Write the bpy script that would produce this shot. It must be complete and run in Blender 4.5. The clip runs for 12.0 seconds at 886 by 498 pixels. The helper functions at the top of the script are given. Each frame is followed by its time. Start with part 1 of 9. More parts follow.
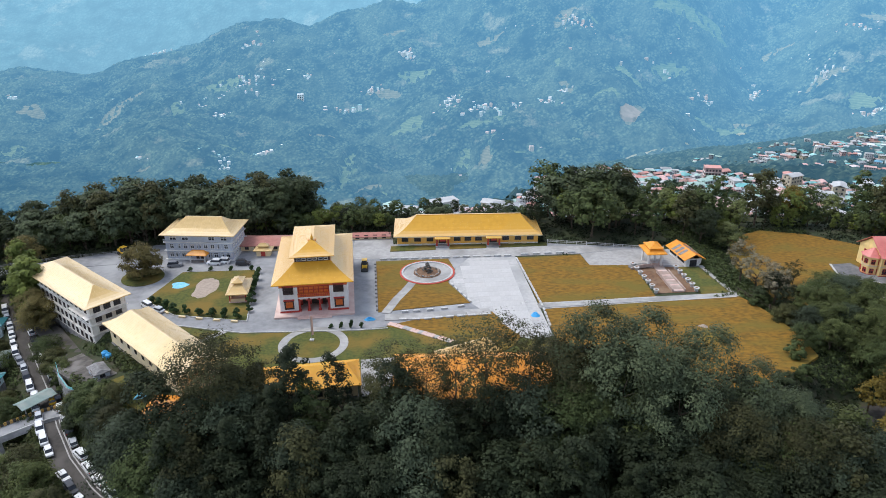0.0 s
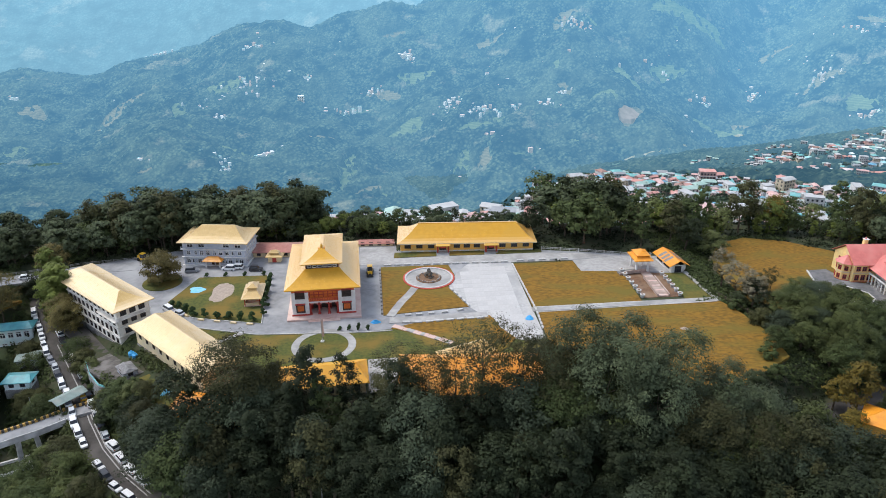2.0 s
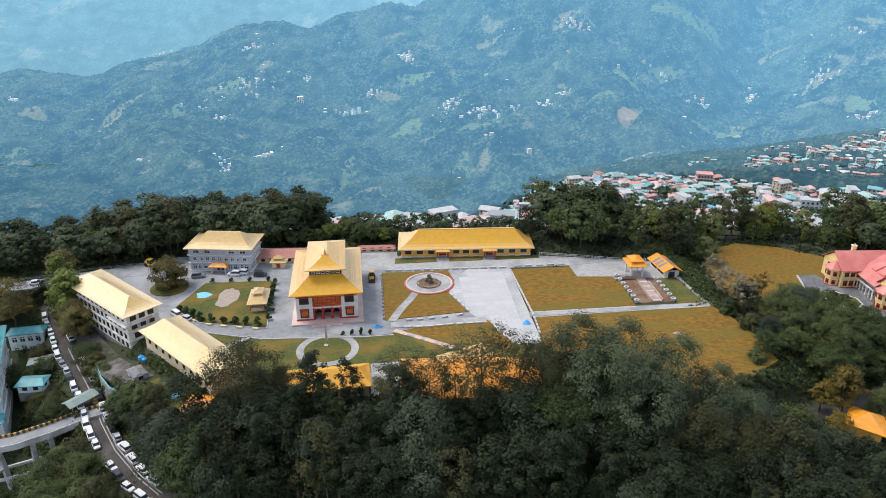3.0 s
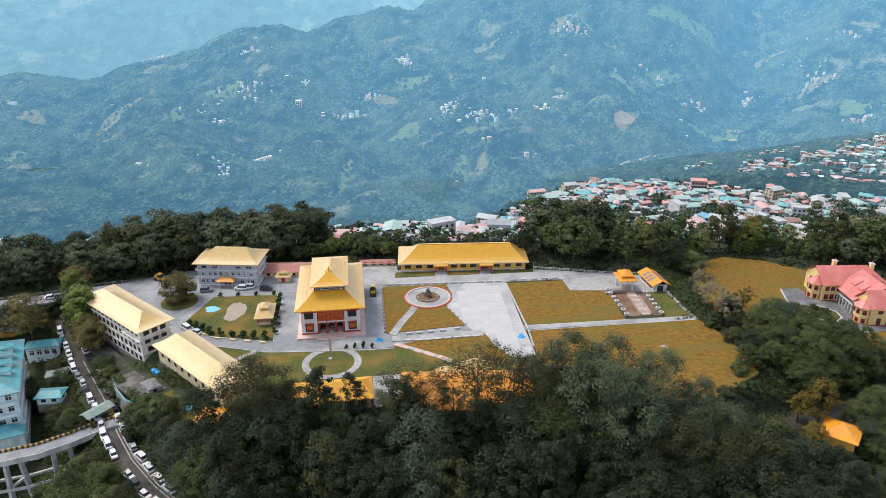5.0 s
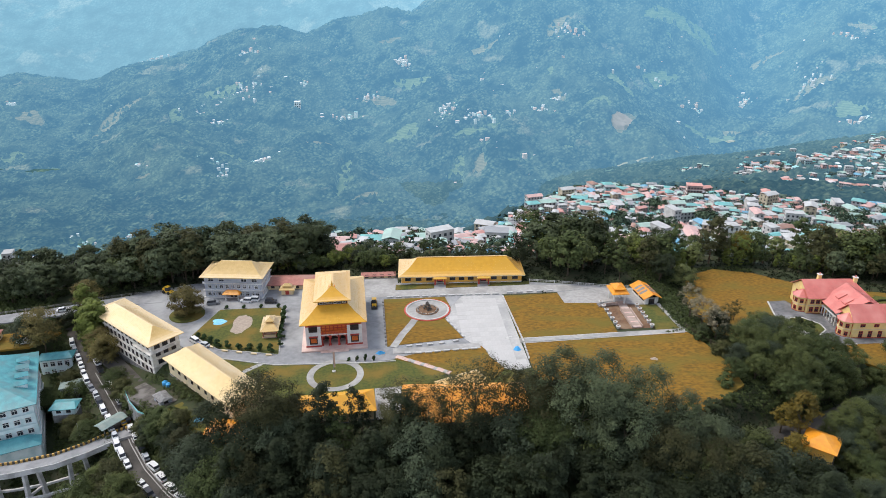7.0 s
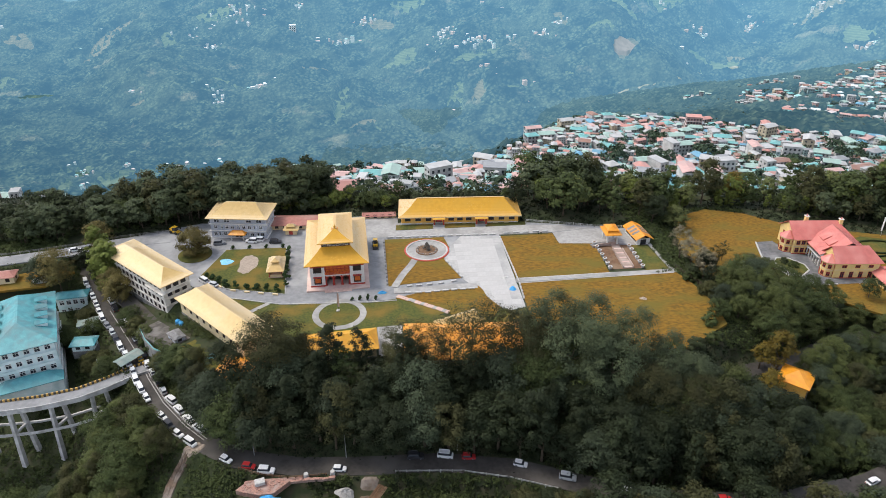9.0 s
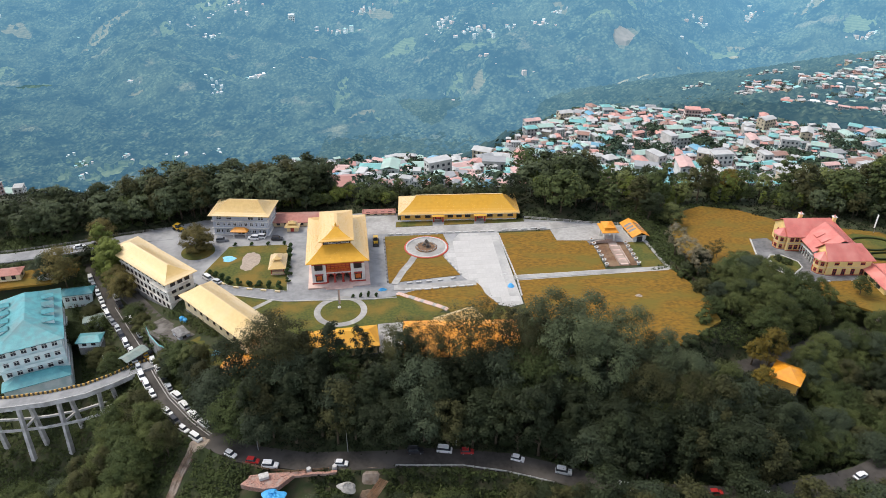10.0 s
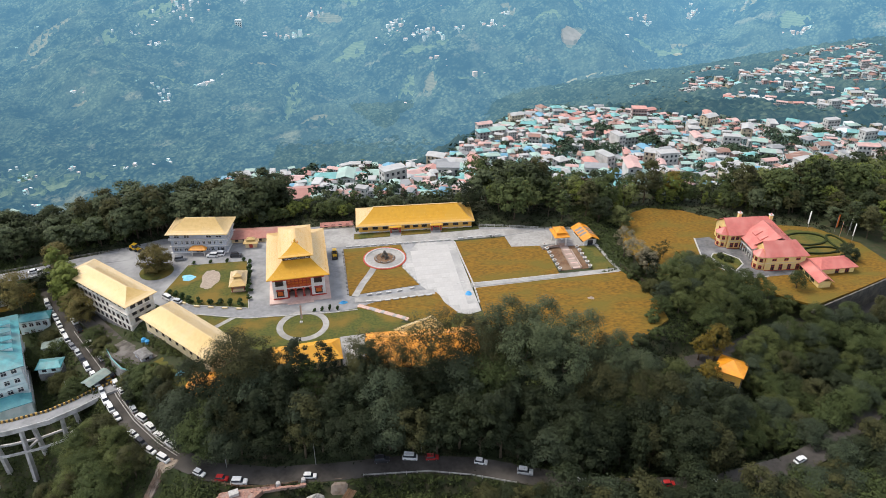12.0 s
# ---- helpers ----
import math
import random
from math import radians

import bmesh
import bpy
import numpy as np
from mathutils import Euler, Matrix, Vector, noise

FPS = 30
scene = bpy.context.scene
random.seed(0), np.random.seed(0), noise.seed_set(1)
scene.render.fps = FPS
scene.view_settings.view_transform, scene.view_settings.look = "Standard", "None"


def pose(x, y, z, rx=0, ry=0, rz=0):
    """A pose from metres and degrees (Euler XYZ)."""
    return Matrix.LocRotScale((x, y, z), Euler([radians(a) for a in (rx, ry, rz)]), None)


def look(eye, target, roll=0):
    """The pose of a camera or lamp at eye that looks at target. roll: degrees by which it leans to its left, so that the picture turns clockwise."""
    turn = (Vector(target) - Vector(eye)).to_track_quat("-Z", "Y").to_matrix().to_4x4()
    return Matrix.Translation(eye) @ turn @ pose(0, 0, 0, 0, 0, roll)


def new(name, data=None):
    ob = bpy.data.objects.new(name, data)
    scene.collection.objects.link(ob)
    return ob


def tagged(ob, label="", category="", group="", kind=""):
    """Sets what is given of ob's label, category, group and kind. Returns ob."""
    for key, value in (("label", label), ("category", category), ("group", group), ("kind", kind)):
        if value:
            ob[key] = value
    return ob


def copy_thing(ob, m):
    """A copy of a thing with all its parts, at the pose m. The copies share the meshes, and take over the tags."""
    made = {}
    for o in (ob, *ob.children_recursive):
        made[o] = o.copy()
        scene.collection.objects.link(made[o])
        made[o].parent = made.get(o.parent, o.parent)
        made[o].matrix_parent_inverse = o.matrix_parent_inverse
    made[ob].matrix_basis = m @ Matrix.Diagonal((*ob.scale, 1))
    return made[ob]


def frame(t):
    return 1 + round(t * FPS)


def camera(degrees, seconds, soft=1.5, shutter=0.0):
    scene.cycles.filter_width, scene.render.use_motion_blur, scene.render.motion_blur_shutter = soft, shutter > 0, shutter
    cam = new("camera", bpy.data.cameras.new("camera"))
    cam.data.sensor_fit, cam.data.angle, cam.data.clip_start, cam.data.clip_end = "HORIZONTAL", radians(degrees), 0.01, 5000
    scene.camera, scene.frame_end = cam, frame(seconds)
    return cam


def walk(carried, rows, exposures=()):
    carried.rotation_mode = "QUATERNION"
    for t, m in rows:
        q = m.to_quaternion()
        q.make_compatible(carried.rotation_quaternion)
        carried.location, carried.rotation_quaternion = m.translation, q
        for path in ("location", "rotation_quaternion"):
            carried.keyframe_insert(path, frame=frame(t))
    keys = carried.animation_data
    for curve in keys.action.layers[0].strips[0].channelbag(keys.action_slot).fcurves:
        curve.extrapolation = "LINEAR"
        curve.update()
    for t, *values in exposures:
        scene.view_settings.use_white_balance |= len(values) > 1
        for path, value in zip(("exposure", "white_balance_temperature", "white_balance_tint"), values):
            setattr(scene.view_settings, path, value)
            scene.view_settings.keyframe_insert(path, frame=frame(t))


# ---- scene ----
cam = camera(64.7, 12.0, 0.9)
ROWS = [
    (0.0, 0.01, 0.00, 91.47, -0.23, -23.07, -0.34),
    (0.5, -0.10, -3.38, 93.14, -0.26, -23.08, -0.32),
    (1.0, -0.30, -6.63, 95.08, -0.29, -23.07, -0.27),
    (1.5, -0.35, -9.64, 97.13, -0.29, -23.08, -0.28),
    (2.0, -0.38, -12.52, 99.24, -0.28, -23.06, -0.29),
    (2.5, -0.54, -15.09, 101.33, -0.31, -23.04, -0.27),
    (3.0, -0.64, -17.50, 103.58, -0.36, -23.05, -0.25),
    (5.0, -0.83, -25.23, 112.11, -0.55, -22.91, -0.23),
    (5.5, -0.89, -26.86, 114.19, -0.58, -22.88, -0.23),
    (6.0, -0.86, -28.35, 116.24, -0.59, -22.86, -0.22),
    (6.5, -1.01, -29.81, 118.45, -0.65, -22.87, -0.19),
    (8.5, -1.13, -35.04, 126.81, -0.77, -26.43, -0.12),
    (9.0, -1.25, -36.15, 129.01, -0.82, -28.95, -0.07),
    (9.5, -1.27, -37.13, 131.32, -0.87, -29.81, -0.04),
    (10.0, -1.29, -38.28, 133.51, -0.89, -29.81, -0.02),
    (10.5, -1.25, -39.38, 135.58, -0.98, -29.79, -0.04),
    (11.0, -1.25, -40.44, 137.18, -1.86, -29.77, -0.08),
    (11.5, -1.22, -41.33, 138.60, -3.59, -29.76, -0.17),
    (12.0, -1.39, -42.27, 139.82, -4.87, -29.75, -0.19),
]
walk(cam, [(t, pose(0, 0, 0, 0, 0, 0) @ pose(x, y, z, 0, 0, yaw) @ pose(0, 0, 0, 90 + pitch, 0, 0) @ pose(0, 0, 0, 0, 0, roll)) for t, x, y, z, yaw, pitch, roll in ROWS],
     exposures=[(0.0, 0.82, 6050, 10), (3.0, 0.86, 6250, 10), (6.5, 0.86, 6400, 10), (8.5, 0.86, 6500, 10), (10.5, 0.92, 6700, 10), (12.0, 0.92, 6750, 10)])

# ---- world and light: high thin overcast, soft light from the left behind the ridge ----
SUN_ELEV, SUN_AZ = 58.0, -68.0      # degrees; azimuth clockwise from +y
world = bpy.data.worlds.new("overcast_sky")
scene.world = world
world.use_nodes = True
wn = world.node_tree
sky = wn.nodes.new("ShaderNodeTexSky")
sky.sky_type = 'NISHITA'
sky.sun_disc = False
sky.sun_elevation = radians(SUN_ELEV)
sky.sun_rotation = radians(SUN_AZ)
sky.altitude = 1700
sky.dust_density = 4.0
grey = wn.nodes.new("ShaderNodeHueSaturation")      # cloud veil: the blue washed out
grey.inputs["Saturation"].default_value = 0.5
wn.links.new(sky.outputs[0], grey.inputs["Color"])
wn.links.new(grey.outputs[0], wn.nodes["Background"].inputs[0])
wn.nodes["Background"].inputs[1].default_value = 0.16

sun_data = bpy.data.lights.new("sun", 'SUN')
sun_data.energy = 1.3
sun_data.angle = radians(20)
sun_data.color = (1.0, 0.93, 0.82)
sun_ob = new("sun", sun_data)
sd = Vector((math.sin(radians(SUN_AZ)) * math.cos(radians(SUN_ELEV)), math.cos(radians(SUN_AZ)) * math.cos(radians(SUN_ELEV)), math.sin(radians(SUN_ELEV))))
sun_ob.matrix_world = look(sd * 300, (0, 0, 0))


# ---- materials ----
def material(name, c1, c2=None, scale=2.0, rough=0.7, bump=0.0, bscale=None, metal=0.0, spec=0.4, c3=None, big=0.15, island=0.0, obrand=0.0, detail=6.0, stretch=None):
    """Two colours mixed by fine noise, a third laid over in large stains; bump from the fine noise."""
    m = bpy.data.materials.new(name)
    m.use_nodes = True
    nt = m.node_tree
    b = nt.nodes["Principled BSDF"]
    b.inputs["Roughness"].default_value = rough
    b.inputs["Metallic"].default_value = metal
    b.inputs["Specular IOR Level"].default_value = spec
    tc = nt.nodes.new("ShaderNodeTexCoord")
    vec = tc.outputs["Object"]
    if stretch:
        mp = nt.nodes.new("ShaderNodeMapping")
        mp.inputs["Scale"].default_value = stretch
        nt.links.new(vec, mp.inputs[0])
        vec = mp.outputs[0]

    def noise_node(s, d):
        n = nt.nodes.new("ShaderNodeTexNoise")
        n.inputs["Scale"].default_value = s
        n.inputs["Detail"].default_value = d
        nt.links.new(vec, n.inputs["Vector"])
        return n

    def ramp(src, lo, hi):
        r = nt.nodes.new("ShaderNodeMapRange")
        r.inputs[1].default_value, r.inputs[2].default_value = lo, hi
        nt.links.new(src, r.inputs[0])
        return r.outputs[0]

    def mix(f, a, bb, mode='MIX'):
        x = nt.nodes.new("ShaderNodeMix")
        x.data_type, x.blend_type = 'RGBA', mode
        for sock, v in ((x.inputs[0], f), (x.inputs[6], a), (x.inputs[7], bb)):
            if isinstance(v, (int, float)):
                sock.default_value = v
            elif isinstance(v, tuple):
                sock.default_value = (*v, 1)
            else:
                nt.links.new(v, sock)
        return x.outputs[2]

    c2 = c2 or tuple(v * 0.75 for v in c1)
    fine = noise_node(scale, detail)
    col = mix(ramp(fine.outputs[0], 0.36, 0.64), c1, c2)
    if c3:
        large = noise_node(big, 4.0)
        col = mix(ramp(large.outputs[0], 0.46, 0.66), col, c3)
    if island:
        g = nt.nodes.new("ShaderNodeNewGeometry")
        col = mix(1.0, col, mix(ramp(g.outputs["Random Per Island"], 0, 1), (1 - island,) * 3, (1 + island,) * 3), 'MULTIPLY')
    if obrand:
        oi = nt.nodes.new("ShaderNodeObjectInfo")
        hs = nt.nodes.new("ShaderNodeHueSaturation")
        nt.links.new(ramp(oi.outputs["Random"], 0, 1), hs.inputs["Value"])
        mr = hs.inputs["Value"].links[0].from_node
        mr.inputs[3].default_value, mr.inputs[4].default_value = 1 - obrand, 1 + obrand
        nt.links.new(col, hs.inputs["Color"])
        col = hs.outputs[0]
    nt.links.new(col, b.inputs["Base Color"])
    if bump:
        bn = nt.nodes.new("ShaderNodeBump")
        bn.inputs["Strength"].default_value = 0.6
        bn.inputs["Distance"].default_value = bump
        src = noise_node(bscale, 5.0) if bscale else fine
        nt.links.new(src.outputs[0], bn.inputs["Height"])
        nt.links.new(bn.outputs[0], b.inputs["Normal"])
    return m


M = {}
M["forest_floor"] = material("forest_floor", (0.035, 0.05, 0.018), (0.06, 0.055, 0.03), 0.5, 0.95, 0.3, c3=(0.03, 0.045, 0.015), big=0.05)
M["lawn_gold"] = material("lawn_gold", (0.255, 0.130, 0.012), (0.130, 0.076, 0.009), 1.5, 0.95, 0.08, c3=(0.150, 0.112, 0.016), big=0.11, stretch=(0.45, 1.0, 1.0), detail=9.0)
M["lawn_green"] = material("lawn_green", (0.104, 0.108, 0.020), (0.060, 0.074, 0.016), 1.2, 0.95, 0.08, c3=(0.185, 0.122, 0.022), big=0.10)
M["concrete"] = material("concrete", (0.42, 0.405, 0.385), (0.33, 0.32, 0.305), 0.8, 0.8, 0.01, c3=(0.26, 0.255, 0.24), big=0.12)
M["plaza_stone"] = material("plaza_stone", (0.50, 0.485, 0.465), (0.41, 0.40, 0.385), 0.9, 0.75, 0.01, c3=(0.34, 0.335, 0.325), big=0.1, obrand=0.06)
M["plaza_slab"] = material("plaza_slab", (0.51, 0.495, 0.475), (0.46, 0.448, 0.43), 2.5, 0.75, 0.005, obrand=0.05)
M["asphalt"] = material("asphalt", (0.062, 0.055, 0.049), (0.042, 0.037, 0.033), 0.9, 0.8, 0.01, c3=(0.10, 0.09, 0.08), big=0.1)
M["asphalt_pale"] = material("asphalt_pale", (0.275, 0.277, 0.282), (0.215, 0.218, 0.224), 0.6, 0.85, 0.01, c3=(0.36, 0.36, 0.36), big=0.1)
M["yard_dirt"] = material("yard_dirt", (0.12, 0.105, 0.09), (0.075, 0.068, 0.06), 0.8, 0.9, 0.03, c3=(0.19, 0.175, 0.16), big=0.3)
M["drive_grey"] = material("drive_grey", (0.16, 0.16, 0.165), (0.11, 0.11, 0.115), 0.7, 0.8, 0.01, c3=(0.24, 0.24, 0.24), big=0.2)
M["soil"] = material("soil", (0.20, 0.11, 0.06), (0.13, 0.075, 0.045), 1.0, 0.95, 0.1, c3=(0.24, 0.16, 0.10), big=0.2)
M["gravel"] = material("gravel", (0.42, 0.34, 0.27), (0.32, 0.26, 0.21), 1.5, 0.95, 0.05)
M["kerb_white"] = material("kerb_white", (0.58, 0.57, 0.55), (0.42, 0.41, 0.39), 2.0, 0.8)
M["kerb_red"] = material("kerb_red", (0.55, 0.09, 0.06), (0.42, 0.08, 0.06), 2.0, 0.8)
M["roof_gold"] = material("roof_gold", (0.63, 0.335, 0.030), (0.57, 0.295, 0.024), 0.7, 0.5, 0.0, spec=0.25, c3=(0.58, 0.315, 0.035), big=0.12)
M["roof_gold"].node_tree.nodes["Principled BSDF"].inputs["Coat Weight"].default_value = 0.04
M["roof_gold"].node_tree.nodes["Principled BSDF"].inputs["Coat Roughness"].default_value = 0.25
M["roof_gold"].node_tree.nodes["Principled BSDF"].inputs["Coat IOR"].default_value = 2.0


def sheen(m, most, rough):
    """Gloss of painted sheet metal, stronger towards grazing angles."""
    nt = m.node_tree
    lw = nt.nodes.new("ShaderNodeLayerWeight")
    mr = nt.nodes.new("ShaderNodeMapRange")
    for i, v in enumerate((0.28, 0.58, 0.0, most)):
        mr.inputs[i + 1].default_value = v
    nt.links.new(lw.outputs["Facing"], mr.inputs[0])
    gl = nt.nodes.new("ShaderNodeBsdfGlossy")
    gl.inputs["Color"].default_value = (0.95, 0.86, 0.68, 1)
    gl.inputs["Roughness"].default_value = rough
    mx = nt.nodes.new("ShaderNodeMixShader")
    out = nt.nodes["Material Output"]
    nt.links.new(mr.outputs[0], mx.inputs[0])
    nt.links.new(nt.nodes["Principled BSDF"].outputs[0], mx.inputs[1])
    nt.links.new(gl.outputs[0], mx.inputs[2])
    nt.links.new(mx.outputs[0], out.inputs[0])


sheen(M["roof_gold"], 0.36, 0.46)
M["roof_amber"] = material("roof_amber", (0.72, 0.35, 0.015), (0.66, 0.30, 0.013), 0.7, 0.45, spec=0.5, c3=(0.66, 0.36, 0.03), big=0.12)
M["roof_pale_gold"] = material("roof_pale_gold", (0.61, 0.42, 0.17), (0.55, 0.37, 0.14), 0.7, 0.5, spec=0.25, c3=(0.57, 0.41, 0.20), big=0.12)
sheen(M["roof_pale_gold"], 0.34, 0.46)
M["roof_orange"] = material("roof_orange", (0.80, 0.33, 0.02), (0.72, 0.27, 0.02), 0.8, 0.4, 0.0, spec=0.6)
M["roof_red"] = material("roof_red", (0.60, 0.18, 0.15), (0.52, 0.15, 0.125), 0.8, 0.45, 0.0, spec=0.5, c3=(0.64, 0.24, 0.20), big=0.2)
M["roof_brick"] = material("roof_brick", (0.46, 0.20, 0.16), (0.38, 0.16, 0.125), 0.8, 0.7, c3=(0.42, 0.24, 0.20), big=0.15)
M["roof_teal"] = material("roof_teal", (0.105, 0.36, 0.39), (0.08, 0.28, 0.31), 0.6, 0.5, 0.0, c3=(0.14, 0.26, 0.27), big=0.15)
M["wall_white"] = material("wall_white", (0.78, 0.77, 0.74), (0.68, 0.67, 0.65), 0.7, 0.85, c3=(0.55, 0.53, 0.50), big=0.2)
M["wall_stained"] = material("wall_stained", (0.80, 0.76, 0.69), (0.70, 0.66, 0.59), 0.8, 0.9, c3=(0.52, 0.47, 0.40), big=0.35)
M["wall_cream"] = material("wall_cream", (0.75, 0.60, 0.36), (0.68, 0.54, 0.32), 0.8, 0.85, c3=(0.60, 0.50, 0.34), big=0.25)
M["wall_yellow"] = material("wall_yellow", (0.84, 0.46, 0.09), (0.78, 0.41, 0.08), 0.8, 0.85, c3=(0.66, 0.42, 0.12), big=0.3)
M["wall_butter"] = material("wall_butter", (0.82, 0.62, 0.26), (0.76, 0.56, 0.22), 0.8, 0.85, c3=(0.70, 0.54, 0.26), big=0.3)
M["wall_grey"] = material("wall_grey", (0.50, 0.53, 0.59), (0.42, 0.45, 0.52), 0.8, 0.85, c3=(0.58, 0.59, 0.61), big=0.3)
M["wall_mint"] = material("wall_mint", (0.78, 0.87, 0.86), (0.72, 0.82, 0.82), 0.7, 0.85, c3=(0.52, 0.66, 0.66), big=0.25)
M["trim_red"] = material("trim_red", (0.45, 0.05, 0.035), (0.36, 0.045, 0.03), 1.5, 0.6)
M["trim_orange"] = material("trim_orange", (0.72, 0.20, 0.04), (0.62, 0.15, 0.03), 2.5, 0.6)
M["trim_dark"] = material("trim_dark", (0.035, 0.025, 0.022), (0.06, 0.04, 0.035), 2.0, 0.6)
M["pink_stone"] = material("pink_stone", (0.62, 0.44, 0.38), (0.55, 0.38, 0.33), 1.0, 0.8, c3=(0.66, 0.52, 0.46), big=0.2)
M["ramp_stone"] = material("ramp_stone", (0.40, 0.30, 0.25), (0.30, 0.225, 0.19), 1.2, 0.85, 0.02, c3=(0.46, 0.37, 0.32), big=0.3)
M["stone_grey"] = material("stone_grey", (0.30, 0.29, 0.28), (0.20, 0.19, 0.19), 1.6, 0.95, 0.1, c3=(0.14, 0.14, 0.13), big=0.3)
M["stone_dark"] = material("stone_dark", (0.12, 0.11, 0.10), (0.07, 0.065, 0.06), 1.2, 0.95, 0.1, c3=(0.17, 0.15, 0.12), big=0.4)
M["glass_dark"] = material("glass_dark", (0.03, 0.035, 0.045), (0.05, 0.055, 0.065), 0.5, 0.15, spec=0.6)
M["bark"] = material("bark", (0.10, 0.075, 0.05), (0.06, 0.045, 0.03), 3.0, 0.95, 0.05)
M["metal_grey"] = material("metal_grey", (0.45, 0.46, 0.47), (0.36, 0.37, 0.38), 3.0, 0.5, metal=0.6)
M["tarp_blue"] = material("tarp_blue", (0.05, 0.30, 0.62), (0.06, 0.38, 0.70), 1.0, 0.5, 0.1)
M["tarp_sky"] = material("tarp_sky", (0.16, 0.52, 0.72), (0.30, 0.62, 0.78), 0.8, 0.6, 0.1)


# ---- mesh helpers ----
def part(name, bm, mat, parent=None, label=""):
    """Links a bmesh as one mesh object under a thing or a part."""
    me = bpy.data.meshes.new(name)
    bm.to_mesh(me)
    bm.free()
    me.materials.append(mat)
    ob = new(name, me)
    if parent is not None:
        ob.parent = parent
    return tagged(ob, label)


def shared(name, me, parent, m=None):
    ob = new(name, me)
    ob.parent = parent
    if m is not None:
        ob.matrix_basis = m
    return ob


def thing(name, x, y, z, rz, label, category, group="", kind=""):
    ob = new(name)
    ob.empty_display_size = 0.3
    ob.matrix_basis = pose(x, y, z, 0, 0, rz)
    return tagged(ob, label, category, group, kind)


def box(bm, x0, x1, y0, y1, z0, z1, m=None):
    vs = [bm.verts.new((x, y, z)) for z in (z0, z1) for x, y in ((x0, y0), (x1, y0), (x1, y1), (x0, y1))]
    if m is not None:
        for v in vs:
            v.co = m @ v.co
    for f in ((3, 2, 1, 0), (4, 5, 6, 7), (0, 1, 5, 4), (1, 2, 6, 5), (2, 3, 7, 6), (3, 0, 4, 7)):
        bm.faces.new([vs[i] for i in f])
    return vs


def boxes(*rows):
    bm = bmesh.new()
    for r in rows:
        box(bm, *r)
    return bm


def prism(pts, z0, z1, bm=None):
    """An upright prism over a plan outline given anticlockwise."""
    bm = bm or bmesh.new()
    lo = [bm.verts.new((x, y, z0)) for x, y in pts]
    hi = [bm.verts.new((x, y, z1)) for x, y in pts]
    bm.faces.new(hi)
    bm.faces.new(lo[::-1])
    n = len(pts)
    for i in range(n):
        bm.faces.new((lo[i], lo[(i + 1) % n], hi[(i + 1) % n], hi[i]))
    return bm


def tube(bm, p0, p1, r0, r1, n=8):
    p0, p1 = Vector(p0), Vector(p1)
    q = (p1 - p0).to_track_quat('Z', 'Y')
    rings = []
    for p, r in ((p0, r0), (p1, r1)):
        rings.append([bm.verts.new(p + q @ Vector((r * math.cos(2 * math.pi * i / n), r * math.sin(2 * math.pi * i / n), 0))) for i in range(n)])
    for i in range(n):
        bm.faces.new((rings[0][i], rings[0][(i + 1) % n], rings[1][(i + 1) % n], rings[1][i]))
    bm.faces.new(rings[1])
    bm.faces.new(rings[0][::-1])
    return bm


def arc(cx, cy, r, a0, a1, n):
    return [(cx + r * math.cos(radians(a0 + (a1 - a0) * i / n)), cy + r * math.sin(radians(a0 + (a1 - a0) * i / n))) for i in range(n + 1)]


def ribbon(path, w, z0, z1, bm=None):
    """A strip of width w along a plan polyline, with thickness; path points may carry their own z."""
    bm = bm or bmesh.new()
    P = [Vector(p[:2]) for p in path]
    rows = []
    for i, p in enumerate(P):
        d = (P[min(i + 1, len(P) - 1)] - P[max(i - 1, 0)]).normalized()
        nrm = Vector((-d.y, d.x)) * w / 2
        dz = path[i][2] if len(path[i]) > 2 else 0
        rows.append([bm.verts.new((*(p + s * nrm), z + dz)) for s, z in ((1, z0), (-1, z0), (-1, z1), (1, z1))])
    for a, b in zip(rows, rows[1:]):
        for k in range(4):
            bm.faces.new((a[k], a[(k + 1) % 4], b[(k + 1) % 4], b[k]))
    bm.faces.new(rows[0][::-1])
    bm.faces.new(rows[-1])
    bmesh.ops.recalc_face_normals(bm, faces=bm.faces)
    return bm


def hip_planes(x0, x1, y0, y1, ze, zr, rx0, rx1, ry0, ry1):
    """The four slopes of a hipped roof whose ridge is the rectangle (line) rx0..rx1, ry0..ry1."""
    a, b, c, d = Vector((x0, y0, ze)), Vector((x1, y0, ze)), Vector((x1, y1, ze)), Vector((x0, y1, ze))
    p, q, r, s = Vector((rx0, ry0, zr)), Vector((rx1, ry0, zr)), Vector((rx1, ry1, zr)), Vector((rx0, ry1, zr))
    return [(a, b, q, p), (b, c, r, q), (c, d, s, r), (d, a, p, s)]


